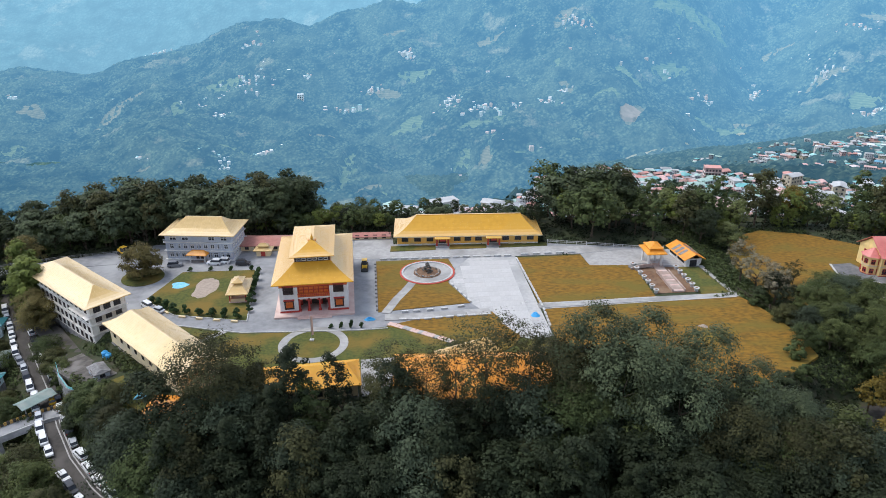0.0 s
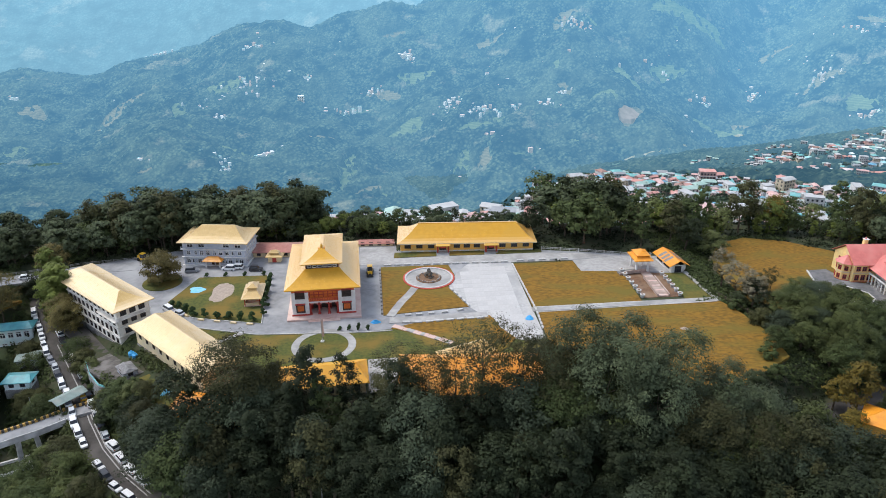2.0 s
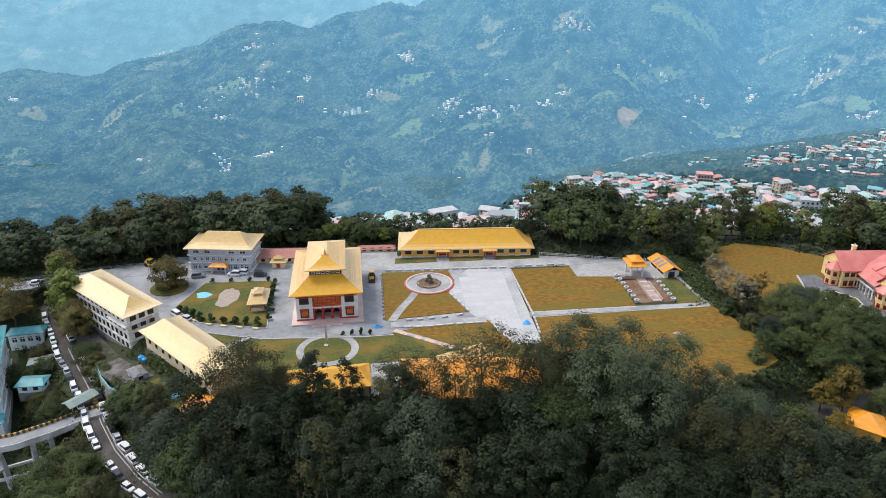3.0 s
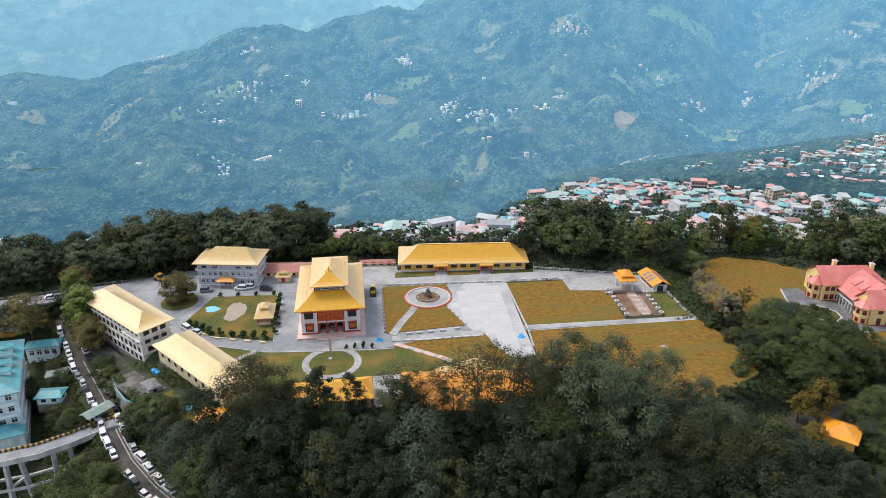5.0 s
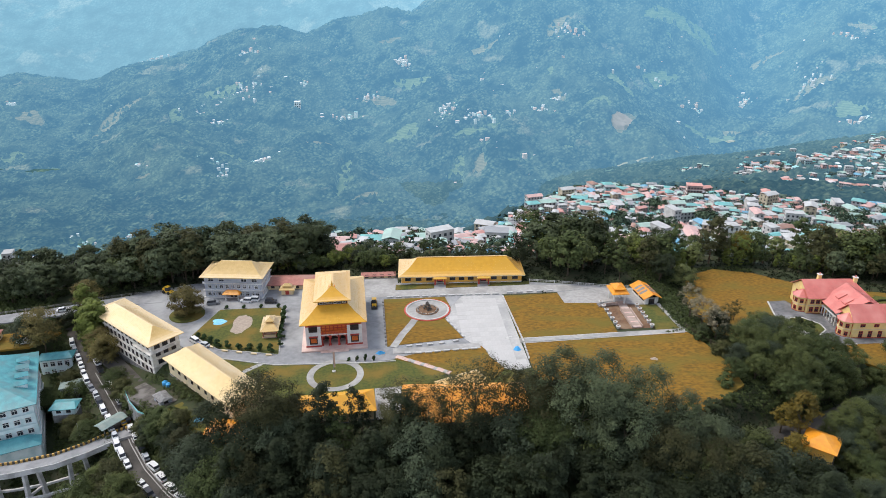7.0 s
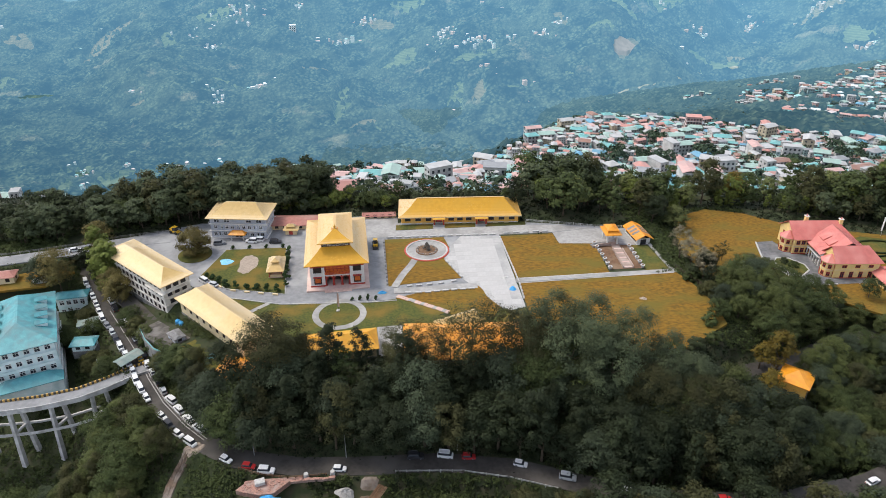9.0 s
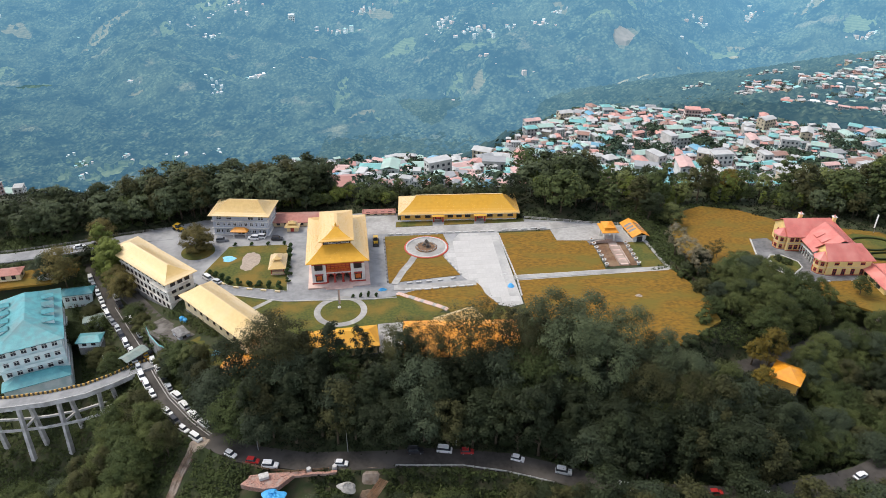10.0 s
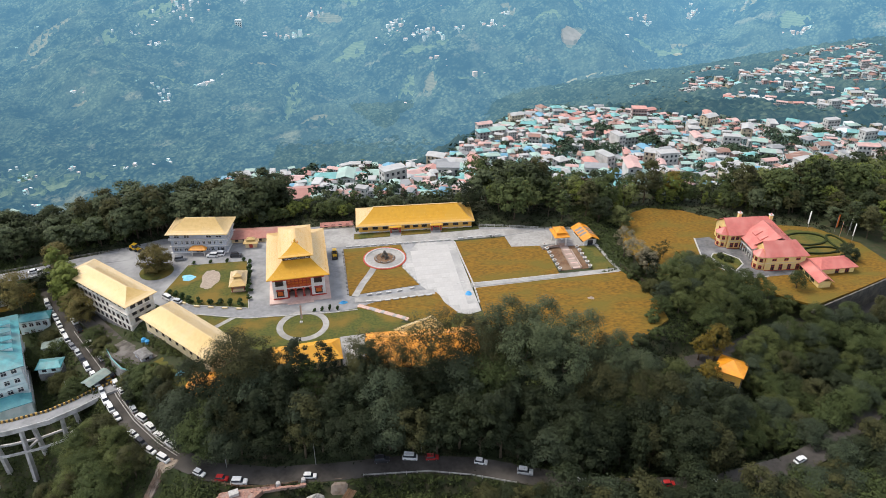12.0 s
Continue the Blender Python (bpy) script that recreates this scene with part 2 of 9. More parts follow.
def roof_mesh(planes, thick=0.22, sag=0.06, top=True):
    """Roof skin with thickness; every slope is bell-cast: its lower third is laid flatter."""
    bm = bmesh.new()
    for pl in planes:
        a, b, c, d = pl
        lo, mid, hi = [], [], []
        n = 6
        rows = []
        for j in range(n + 1):
            v = j / n
            drop = -sag * (a - d).length * math.sin(math.pi * v) * (1 - 0.4 * v)
            rows.append([bm.verts.new(a.lerp(d, v) + Vector((0, 0, drop))), bm.verts.new(b.lerp(c, v) + Vector((0, 0, drop)))])
        for r0, r1 in zip(rows, rows[1:]):
            bm.faces.new((r0[0], r0[1], r1[1], r1[0]))
        u = [bm.verts.new(a - Vector((0, 0, thick))), bm.verts.new(b - Vector((0, 0, thick)))]
        bm.faces.new((u[0], u[1], rows[0][1], rows[0][0]))
    if top:
        pts = [pl[3] for pl in planes]
        if abs((pts[0] - pts[2]).x) > 0.05 and abs((pts[0] - pts[2]).y) > 0.05:
            bm.faces.new([bm.verts.new(p) for p in pts])
    ev = [pl[0] - Vector((0, 0, thick)) for pl in planes]
    bm.faces.new([bm.verts.new(p) for p in ev][::-1])
    bmesh.ops.remove_doubles(bm, verts=bm.verts, dist=0.02)
    return bm


def seam_mesh(planes, step=0.9, sag=0.06, h=0.022, w=0.045):
    """Standing seams that run up each slope, cut off at the hips."""
    bm = bmesh.new()
    for a, b, c, d in planes:
        u = (b - a)
        L = u.length
        u = u.normalized()
        e0, e1 = (d - a).dot(u), (c - a).dot(u)
        up = ((d - a) - u * e0)
        H = up.length
        if H < 0.5:
            continue
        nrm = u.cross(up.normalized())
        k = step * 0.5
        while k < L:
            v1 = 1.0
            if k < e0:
                v1 = k / e0
            elif k > e1:
                v1 = (L - k) / max(L - e1, 1e-6)
            if v1 * H > 0.4:
                prev = None
                for j in range(5):
                    v = v1 * j / 4
                    drop = -sag * (a - d).length * math.sin(math.pi * v) * (1 - 0.4 * v)
                    base = a + u * k + up * v + Vector((0, 0, drop))
                    ring = [bm.verts.new(base + u * s * w / 2 + nrm * t) for s, t in ((-1, -0.01), (1, -0.01), (1, h), (-1, h))]
                    if prev:
                        for q in range(1, 4):
                            bm.faces.new((prev[q], prev[(q + 1) % 4], ring[(q + 1) % 4], ring[q]))
                    else:
                        bm.faces.new(ring)
                    prev = ring
            k += step
    bmesh.ops.recalc_face_normals(bm, faces=bm.faces)
    return bm


def roof(parent, planes, mat, name="roof", step=0.9, sag=0.06, seams=True, top=True, label=""):
    ob = part(name, roof_mesh(planes, sag=sag, top=top), mat, parent, label)
    if seams:
        s = part("roof_seam", seam_mesh(planes, step, sag), mat, ob)
        tagged(s, kind="stuff")
    return ob


def wall_bm(w, h, t, holes, bm=None, m=None):
    """A wall along x from 0 to w, thickness t towards +y, with holes (x0, x1, z0, z1) going through."""
    bm = bm or bmesh.new()
    xs = sorted({0.0, w, *[v for o in holes for v in o[:2]]})
    for xa, xb in zip(xs, xs[1:]):
        if xb - xa < 1e-4:
            continue
        xm = (xa + xb) / 2
        cuts = sorted([(o[2], o[3]) for o in holes if o[0] < xm < o[1]])
        z = 0.0
        for z0, z1 in cuts + [(h, h)]:
            if z0 - z > 1e-3:
                box(bm, xa, xb, 0, t, z, z0, m)
            z = max(z, z1)
    if m is None:
        bmesh.ops.remove_doubles(bm, verts=bm.verts, dist=0.001)
    return bm


WIN_CACHE = {}


def window_meshes(w, h, fr, pane, bars=1):
    """Frame with mullions and the pane behind it, origin at the lower left of the opening."""
    key = (round(w, 2), round(h, 2), fr.name, pane.name, bars)
    if key not in WIN_CACHE:
        cols = [w * i / (bars + 1) for i in range(bars + 2)]
        holes = []
        for x0, x1 in zip(cols, cols[1:]):
            for z0, z1 in ((0.0, h * 0.68), (h * 0.68 + 0.06, h)):
                holes.append((x0 + 0.11, x1 + 0.05, z0 + 0.12, z1 + 0.08))
        bm = wall_bm(w + 0.16, h + 0.2, 0.15, holes)
        bmesh.ops.translate(bm, verts=bm.verts, vec=(-0.08, -0.05, -0.10))
        a = bpy.data.meshes.new("window_frame")
        bm.to_mesh(a)
        bm.free()
        a.materials.append(fr)
        bm = boxes((0, w, 0.12, 0.15, 0, h))
        p = bpy.data.meshes.new("pane")
        bm.to_mesh(p)
        bm.free()
        p.materials.append(pane)
        WIN_CACHE[key] = (a, p)
    return WIN_CACHE[key]


def add_window(parent, m, w, h, fr, pane, bars=1):
    a, p = window_meshes(w, h, fr, pane, bars)
    f = shared("window", a, parent, m)
    shared("pane", p, f)
    return f


def facade(parent, m, w, h, t, mat, wins, fr, pane, bars=1, name="wall"):
    """A wall part with its windows; m places its local frame (x along, y inwards, z up) in the thing."""
    bm = wall_bm(w, h, t, wins)
    bmesh.ops.remove_doubles(bm, verts=bm.verts, dist=0.001)
    ob = part(name, bm, mat, parent)
    ob.matrix_basis = m
    for x0, x1, z0, z1 in wins:
        add_window(ob, Matrix.Translation((x0, 0, z0)), x1 - x0, z1 - z0, fr, pane, bars)
    return ob


def row_of(n, w, x0, x1, z0, z1):
    """n equal openings of width w spread evenly between x0 and x1."""
    gap = (x1 - x0) / n
    return [(x0 + gap * (i + 0.5) - w / 2, x0 + gap * (i + 0.5) + w / 2, z0, z1) for i in range(n)]


def four_sides(w, d):
    """Frames of the four outer walls of a block w x d whose plan is centred on x and starts at y = 0."""
    return [Matrix.Translation((-w / 2, 0, 0)), pose(w / 2, 0, 0, 0, 0, 90), pose(w / 2, d, 0, 0, 0, 180), pose(-w / 2, d, 0, 0, 0, -90)]

# ---- the land: one sheet from below the camera to the valley ----
PLATEAU = [(-60, 128), (-85, 158), (-110, 193), (-140, 192), (-175, 180), (-260, 175), (-300, 215), (-170, 222), (-120, 232), (-60, 250), (0, 252), (60, 246), (110, 244),
           (170, 238), (260, 260), (260, 200), (190, 172), (150, 154), (120, 166), (96, 146), (70, 132), (30, 128), (-20, 124)]
ROAD_LEFT = [(-140, 206, -4.5), (-127, 186, -6.5), (-115.5, 169, -8.5), (-99.5, 148, -9.5), (-90, 133.5, -9.8), (-82, 123, -10.3), (-73, 114, -11), (-66, 108.5, -11.5), (-55, 102.5, -11.8),
             (-38, 99.5, -12), (-20, 99.5, -12), (0, 100.5, -12), (20, 98, -12), (36, 93, -12.5), (52, 88, -13), (85, 86.5, -13.5), (112, 92, -13), (124, 97, -12.5), (150, 112, -11.5)]
ROAD_RIGHT = [(200, 172, -10), (165, 156, -10), (143, 152.5, -10), (128, 148, -9.6), (112, 138, -9), (94, 133, -8.5)]


def seg_dist(X, Y, path):
    """Distance to a polyline and its height at the nearest place."""
    best = np.full(X.shape, 1e9)
    zz = np.zeros(X.shape)
    for (ax, ay, az), (bx, by, bz) in zip(path, path[1:]):
        dx, dy = bx - ax, by - ay
        t = np.clip(((X - ax) * dx + (Y - ay) * dy) / (dx * dx + dy * dy), 0, 1)
        d = np.hypot(X - ax - t * dx, Y - ay - t * dy)
        m = d < best
        best = np.where(m, d, best)
        zz = np.where(m, az + t * (bz - az), zz)
    return best, zz


def poly_dist(X, Y, poly):
    """Signed distance to a plan outline, negative inside."""
    inside = np.zeros(X.shape, bool)
    pts = [(x, y, 0) for x, y in poly] + [(*poly[0], 0)]
    for (ax, ay, _), (bx, by, _) in zip(pts, pts[1:]):
        c = ((ay > Y) != (by > Y)) & (X < (bx - ax) * (Y - ay) / (by - ay + 1e-12) + ax)
        inside ^= c
    d, _ = seg_dist(X, Y, pts)
    return np.where(inside, -d, d)


def smooth(a, b, v):
    t = np.clip((v - a) / (b - a), 0, 1)
    return t * t * (3 - 2 * t)


def wavy(X, Y, s, seed=0.0):
    return (np.sin(X / s + seed) * np.cos(Y / (s * 1.3) + 1.7 * seed) + 0.5 * np.sin(X / (s * 0.43) + Y / (s * 0.61) + seed * 3)) / 1.5


def crest_x(Y):
    """Where the town's ridge breaks off towards the valley."""
    return np.interp(Y, [440, 570, 640, 750, 855, 945, 1100], [-4, 42, 72, 127, 174, 232, 330])


def land(X, Y):
    X, Y = np.asarray(X, float), np.asarray(Y, float)
    far = np.interp(Y, [240, 265, 300, 350, 470, 560, 760, 900, 960, 1150, 1450, 1800, 2300], [0, -8, -24, -47, -90, -118, -155, -189, -207, -300, -437, -524, -562])
    left = np.clip(140 - X, 0, 900)
    far = far - left * 0.10 * smooth(620, 900, Y)
    far = far - 0.55 * np.clip(crest_x(Y) - X, 0, 330) * smooth(530, 640, Y)
    far = far + np.interp(X, [290, 510, 740, 919, 1046, 1170, 1400], [0, 55, 112, 134, 148, 168, 200]) * smooth(980, 1350, Y) * smooth(2350, 1800, Y)
    far = far - np.clip(-125 - X, 0, 420) * 0.34 * smooth(245, 420, Y) * smooth(1500, 850, Y)
    far = np.maximum(far, np.interp(Y, [800, 1150, 1700, 2400], [-760, -540, -572, -590]))
    d = poly_dist(X, Y, PLATEAU)
    o = np.clip(d, 0, None)
    fall = -np.minimum(o * 0.62, 11 + np.clip(o - 18, 0, 60) * 0.33)
    fall = np.where(Y > 225, far, np.where(X < -60, np.minimum(fall, -o * 0.5), fall))
    level = -1.6 * smooth(85, 94, X) - 0.5 * smooth(230, 246, Y)
    z = np.where(d < 0, level, np.minimum(fall, 0) + level * (o < 8))
    z = z + 0.35 * wavy(X, Y, 9.0) * smooth(2, 14, o) + 5 * wavy(X, Y, 95, 2.0) * smooth(300, 500, Y)
    z = z - 11 * np.exp(-(((X + 116) / 20) ** 2 + ((Y - 112) / 16) ** 2)) * smooth(4.6, 12, seg_dist(X, Y, ROAD_LEFT)[0])
    # yard behind the stained block, a shelf below the court
    k = smooth(2.6, 0, poly_dist(X, Y, [(-119, 181), (-91, 153), (-84, 150), (-62, 127), (-70, 126), (-95, 147.5), (-122.5, 176.5)]))
    z = z * (1 - k) + (-3.4 + 1.7 * smooth(-93, -82, X)) * k
    for path, w, bl in ((ROAD_LEFT, 3.8, 2.6), (ROAD_RIGHT, 4.0, 5.0)):
        rd, rz = seg_dist(X, Y, path)
        k = smooth(w + bl, w, rd) * smooth(-8, -3, d)
        z = z * (1 - k) + (rz - 0.05) * k
    return z


def axis_lines(fine0, fine1, step, lo, hi, grow):
    v = list(np.arange(fine0, fine1 + 0.01, step))
    s = step
    while v[-1] < hi:
        s *= grow
        v.append(v[-1] + s)
    s = step
    while v[0] > lo:
        s *= grow
        v.insert(0, v[0] - s)
    return np.array(v)


def grid_mesh(name, X, Y, Z, mat, smooth_shade=True):
    ny, nx = X.shape
    co = np.stack([X, Y, Z], -1).reshape(-1, 3)
    i = np.arange(ny * nx).reshape(ny, nx)
    q = np.stack([i[:-1, :-1], i[:-1, 1:], i[1:, 1:], i[1:, :-1]], -1).reshape(-1, 4)
    me = bpy.data.meshes.new(name)
    me.from_pydata(co.tolist(), [], q.tolist())
    me.polygons.foreach_set("use_smooth", [smooth_shade] * len(me.polygons))
    me.materials.append(mat)
    return new(name, me)


gx = axis_lines(-190, 220, 2.0, -1900, 1900, 1.09)
gy = axis_lines(70, 270, 2.0, -700, 2400, 1.07)
GX, GY = np.meshgrid(gx, gy)
ground = grid_mesh("ground", GX, GY, land(GX, GY), M["forest_floor"])
ground.data.materials.append(None)
tagged(ground, "dark green and brown wooded hillside ground", "ground", kind="structure")


# ---- distance: hazy mountain sides across the valley ----
def far_forest(name, lit, dark, field, airlight, cell, patch, cover):
    """Distant wooded slope: tree crowns as cells with painted dark gaps, clearings in large patches, haze as emission.
    """
    m = bpy.data.materials.new(name)
    m.use_nodes = True
    nt = m.node_tree
    b = nt.nodes["Principled BSDF"]
    b.inputs["Roughness"].default_value = 1.0
    b.inputs["Specular IOR Level"].default_value = 0.0
    tc = nt.nodes.new("ShaderNodeTexCoord")

    def node(kind, scale, detail=None):
        n = nt.nodes.new(kind)
        n.inputs["Scale"].default_value = scale
        if detail is not None:
            n.inputs["Detail"].default_value = detail
        nt.links.new(tc.outputs["Object"], n.inputs["Vector"])
        return n

    def rng(src, lo, hi, a=0.0, c=1.0):
        r = nt.nodes.new("ShaderNodeMapRange")
        for i, v in enumerate((lo, hi, a, c)):
            r.inputs[i + 1].default_value = v
        nt.links.new(src, r.inputs[0])
        return r.outputs[0]

    def mix(f, a, c, mode='MIX'):
        x = nt.nodes.new("ShaderNodeMix")
        x.data_type, x.blend_type = 'RGBA', mode
        for sock, v in ((x.inputs[0], f), (x.inputs[6], a), (x.inputs[7], c)):
            if isinstance(v, (int, float)):
                sock.default_value = v
            elif isinstance(v, tuple):
                sock.default_value = (*v, 1)
            else:
                nt.links.new(v, sock)
        return x.outputs[2]

    crowns = node("ShaderNodeTexVoronoi", cell)
    groups = node("ShaderNodeTexNoise", cell * 0.22, 5.0)
    broad = node("ShaderNodeTexNoise", 0.0042, 4.0)
    broad.inputs["Distortion"].default_value = 1.2
    clear = node("ShaderNodeTexNoise", patch, 7.0)
    clear.inputs["Roughness"].default_value = 0.62
    grain = node("ShaderNodeTexNoise", cell * 1.7, 3.0)
    # crown middles lit, cell edges dark: shade between crowns put into the colour
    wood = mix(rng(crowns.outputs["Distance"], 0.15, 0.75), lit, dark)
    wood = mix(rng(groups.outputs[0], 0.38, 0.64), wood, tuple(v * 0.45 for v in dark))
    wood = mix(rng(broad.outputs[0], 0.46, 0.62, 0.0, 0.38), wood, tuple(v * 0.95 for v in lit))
    ground_col = mix(rng(grain.outputs[0], 0.35, 0.65), field, tuple(v * 0.7 for v in field))
    k = rng(clear.outputs[0], cover, cover + 0.07)
    nt.links.new(mix(k, wood, ground_col), b.inputs["Base Color"])
    bn = nt.nodes.new("ShaderNodeBump")
    bn.inputs["Strength"].default_value = 1.0
    bn.inputs["Distance"].default_value = 6.0
    bn.invert = True
    nt.links.new(crowns.outputs["Distance"], bn.inputs["Height"])
    nt.links.new(bn.outputs[0], b.inputs["Normal"])
    # the surface glows bluish in place of air in between
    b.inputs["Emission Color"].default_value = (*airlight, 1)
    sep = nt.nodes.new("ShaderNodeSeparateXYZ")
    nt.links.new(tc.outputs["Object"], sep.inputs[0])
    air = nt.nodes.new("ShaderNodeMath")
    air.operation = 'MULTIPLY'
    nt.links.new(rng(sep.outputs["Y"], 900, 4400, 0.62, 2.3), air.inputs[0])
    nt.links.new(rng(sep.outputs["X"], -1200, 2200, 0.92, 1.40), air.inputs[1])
    nt.links.new(air.outputs[0], b.inputs["Emission Strength"])   # haze painted as emission, stronger with Y and towards +X
    return m


def far_clearing(name, lit, dark, airlight):
    """Distant terraced field: narrow contour steps, haze as emission."""
    m = far_forest(name, lit, dark, lit, airlight, 0.05, 0.006, 0.9)
    nt = m.node_tree
    b = nt.nodes["Principled BSDF"]
    tc = nt.nodes.new("ShaderNodeTexCoord")
    sep = nt.nodes.new("ShaderNodeSeparateXYZ")
    nt.links.new(tc.outputs["Object"], sep.inputs[0])
    wob = nt.nodes.new("ShaderNodeTexNoise")
    wob.inputs["Scale"].default_value = 0.03
    wob.inputs["Detail"].default_value = 5.0
    nt.links.new(tc.outputs["Object"], wob.inputs["Vector"])
    step = nt.nodes.new("ShaderNodeMath")
    step.operation = 'MULTIPLY_ADD'
    step.inputs[1].default_value = 9.0
    nt.links.new(wob.outputs[0], step.inputs[0])
    nt.links.new(sep.outputs["Z"], step.inputs[2])
    saw = nt.nodes.new("ShaderNodeMath")
    saw.operation = 'PINGPONG'
    saw.inputs[1].default_value = 3.0
    nt.links.new(step.outputs[0], saw.inputs[0])
    rr = nt.nodes.new("ShaderNodeMapRange")
    rr.inputs[1].default_value, rr.inputs[2].default_value = 0.3, 2.2
    nt.links.new(saw.outputs[0], rr.inputs[0])
    mx_ = nt.nodes.new("ShaderNodeMix")
    mx_.data_type = 'RGBA'
    mx_.inputs[6].default_value, mx_.inputs[7].default_value = (*dark, 1), (*lit, 1)
    nt.links.new(rr.outputs[0], mx_.inputs[0])
    nt.links.new(mx_.outputs[2], b.inputs["Base Color"])
    return m


# the last colour triple of each is its haze, painted as emission
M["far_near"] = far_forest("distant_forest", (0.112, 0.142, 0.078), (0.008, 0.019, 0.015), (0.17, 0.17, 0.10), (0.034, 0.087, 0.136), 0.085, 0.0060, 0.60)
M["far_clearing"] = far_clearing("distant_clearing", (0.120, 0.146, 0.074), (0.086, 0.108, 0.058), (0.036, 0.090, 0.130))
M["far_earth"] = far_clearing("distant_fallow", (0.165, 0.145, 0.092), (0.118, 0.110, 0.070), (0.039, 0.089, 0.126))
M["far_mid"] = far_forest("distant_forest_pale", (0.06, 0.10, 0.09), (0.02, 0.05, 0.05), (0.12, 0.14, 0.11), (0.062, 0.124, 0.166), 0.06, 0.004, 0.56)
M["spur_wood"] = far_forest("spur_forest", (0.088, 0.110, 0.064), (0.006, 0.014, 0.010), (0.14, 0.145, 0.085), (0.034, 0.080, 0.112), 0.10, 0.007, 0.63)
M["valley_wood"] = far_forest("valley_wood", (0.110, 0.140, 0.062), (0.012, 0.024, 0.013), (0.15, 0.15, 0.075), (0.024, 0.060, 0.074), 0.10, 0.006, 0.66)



def mountain(X, Y):
    """Main valley side: rises from the river to a spine that climbs from left to right, with side gullies."""
    spine = np.interp(X, [-2600, -2090, -1290, -600, -224, 100, 600, 1100, 1700, 2600], [-560, -500, -335, -235, -110, -30, 90, 160, 150, 200])
    foot = -590 + 0.02 * (X + 500) - 0.00001 * X * X
    v = np.clip((Y - 1750) / (3350 - 1750), 0, 1.4)
    prof = np.interp(v, [0, 0.25, 0.6, 0.88, 1.0, 1.4], [0, 0.07, 0.34, 0.78, 1.0, 0.72])
    z = foot + (spine - foot) * prof
    gul = np.sin(X / 210 + Y / 520 + 1.2 * np.sin(Y / 300)) * 42 + np.sin(X / 88 + Y / 190) * 20 + np.sin(X / 41 - Y / 77) * 9
    z = z + gul * smooth(0.02, 0.35, v)
    # the side valley on the right
    z = z - 230 * np.exp(-((X - 1180 - 0.45 * (Y - 2600)) / 240.0) ** 2) * smooth(0.15, 0.9, v)
    return z


def canopy(X, Y, seed, cell, amp):
    """Heights of tree crowns: rounded domes of uneven size, one to a cell, jittered."""
    r = np.random.RandomState(seed)
    J = r.rand(128, 128, 4)
    ix, iy = np.floor(X / cell).astype(int), np.floor(Y / cell).astype(int)
    z = np.zeros(X.shape)
    for i in (-1, 0, 1):
        for j in (-1, 0, 1):
            t = J[(ix + i) % 128, (iy + j) % 128]
            cx, cy = (ix + i + 0.1 + 0.8 * t[..., 0]) * cell, (iy + j + 0.1 + 0.8 * t[..., 1]) * cell
            w = cell * (0.55 + 0.45 * t[..., 2])
            z = np.maximum(z, amp * (0.35 + 0.65 * t[..., 3] ** 1.5) * np.sqrt(np.clip(1 - ((X - cx) ** 2 + (Y - cy) ** 2) / w ** 2, 0, 1)))
    return z


# clearings on the mountain: middle and half lengths
GREEN_FIELDS = ((-1354, 2149, 80, 123), (-1377, 2389, 50, 94), (-1262, 2154, 52, 102), (-998, 2673, 46, 82), (-291, 2166, 29, 161), (-119, 2518, 87, 49), (-82, 2850, 88, 47), (-331, 2693, 53, 39), (-720, 2331, 91, 37), (-31, 2056, 66, 141), (-866, 2910, 119, 53), (-1593, 2567, 70, 49), (157, 2393, 109, 33), (886, 2763, 75, 42), (711, 2654, 49, 87), (1054, 3027, 155, 63), (1016, 2518, 116, 36), (1510, 2496, 66, 58), (59, 2158, 51, 96), (255, 2185, 51, 16), (579, 2491, 46, 30))
FALLOW_FIELDS = ((-1322, 2891, 94, 153), (-1706, 2923, 55, 73), (-212, 1994, 40, 65), (-218, 2794, 78, 35), (-952, 2180, 47, 32), (146, 2200, 33, 49), (456, 2561, 29, 46), (509, 2955, 58, 65), (1486, 2711, 55, 54), (1115, 2531, 31, 46), (206, 2989, 82, 26), (1741, 2929, 66, 30), (-187, 3149, 76, 33), (-434, 2426, 61, 35), (1437, 3031, 68, 29))

# hamlets: middle, spread, number of houses
HAMLETS_WEST = ((-1486, 3846, 60, 74, 10), (-813, 3141, 47, 44, 14), (-1819, 3012, 34, 19, 6), (-761, 2832, 86, 72, 26), (-916, 2753, 42, 47, 10), (-821, 2608, 31, 20, 12), (-531, 2878, 23, 43, 7), (-368, 2712, 63, 30, 10), (-590, 2307, 35, 37, 14), (-762, 2255, 55, 18, 8), (-983, 2239, 24, 10, 6), (-688, 2176, 34, 49, 7), (-121, 2963, 43, 41, 16), (-264, 2809, 46, 26, 8), (-452, 3082, 152, 95, 8), (-1476, 3213, 289, 351, 10))
HAMLETS_EAST = ((47, 2576, 46, 66, 24), (164, 2463, 65, 26, 26), (374, 2471, 37, 14, 12), (556, 2893, 62, 39, 18), (273, 2449, 12, 25, 3), (451, 2524, 29, 14, 6), (1276, 2836, 33, 37, 16), (1003, 2655, 27, 30, 11), (1484, 2726, 55, 39, 14), (1501, 2415, 56, 15, 16), (1637, 2873, 75, 29, 12), (799, 2795, 142, 113, 16), (1370, 3024, 216, 129, 14), (274, 2834, 185, 121, 12), (223, 2208, 148, 110, 8), (832, 2552, 110, 159, 10))
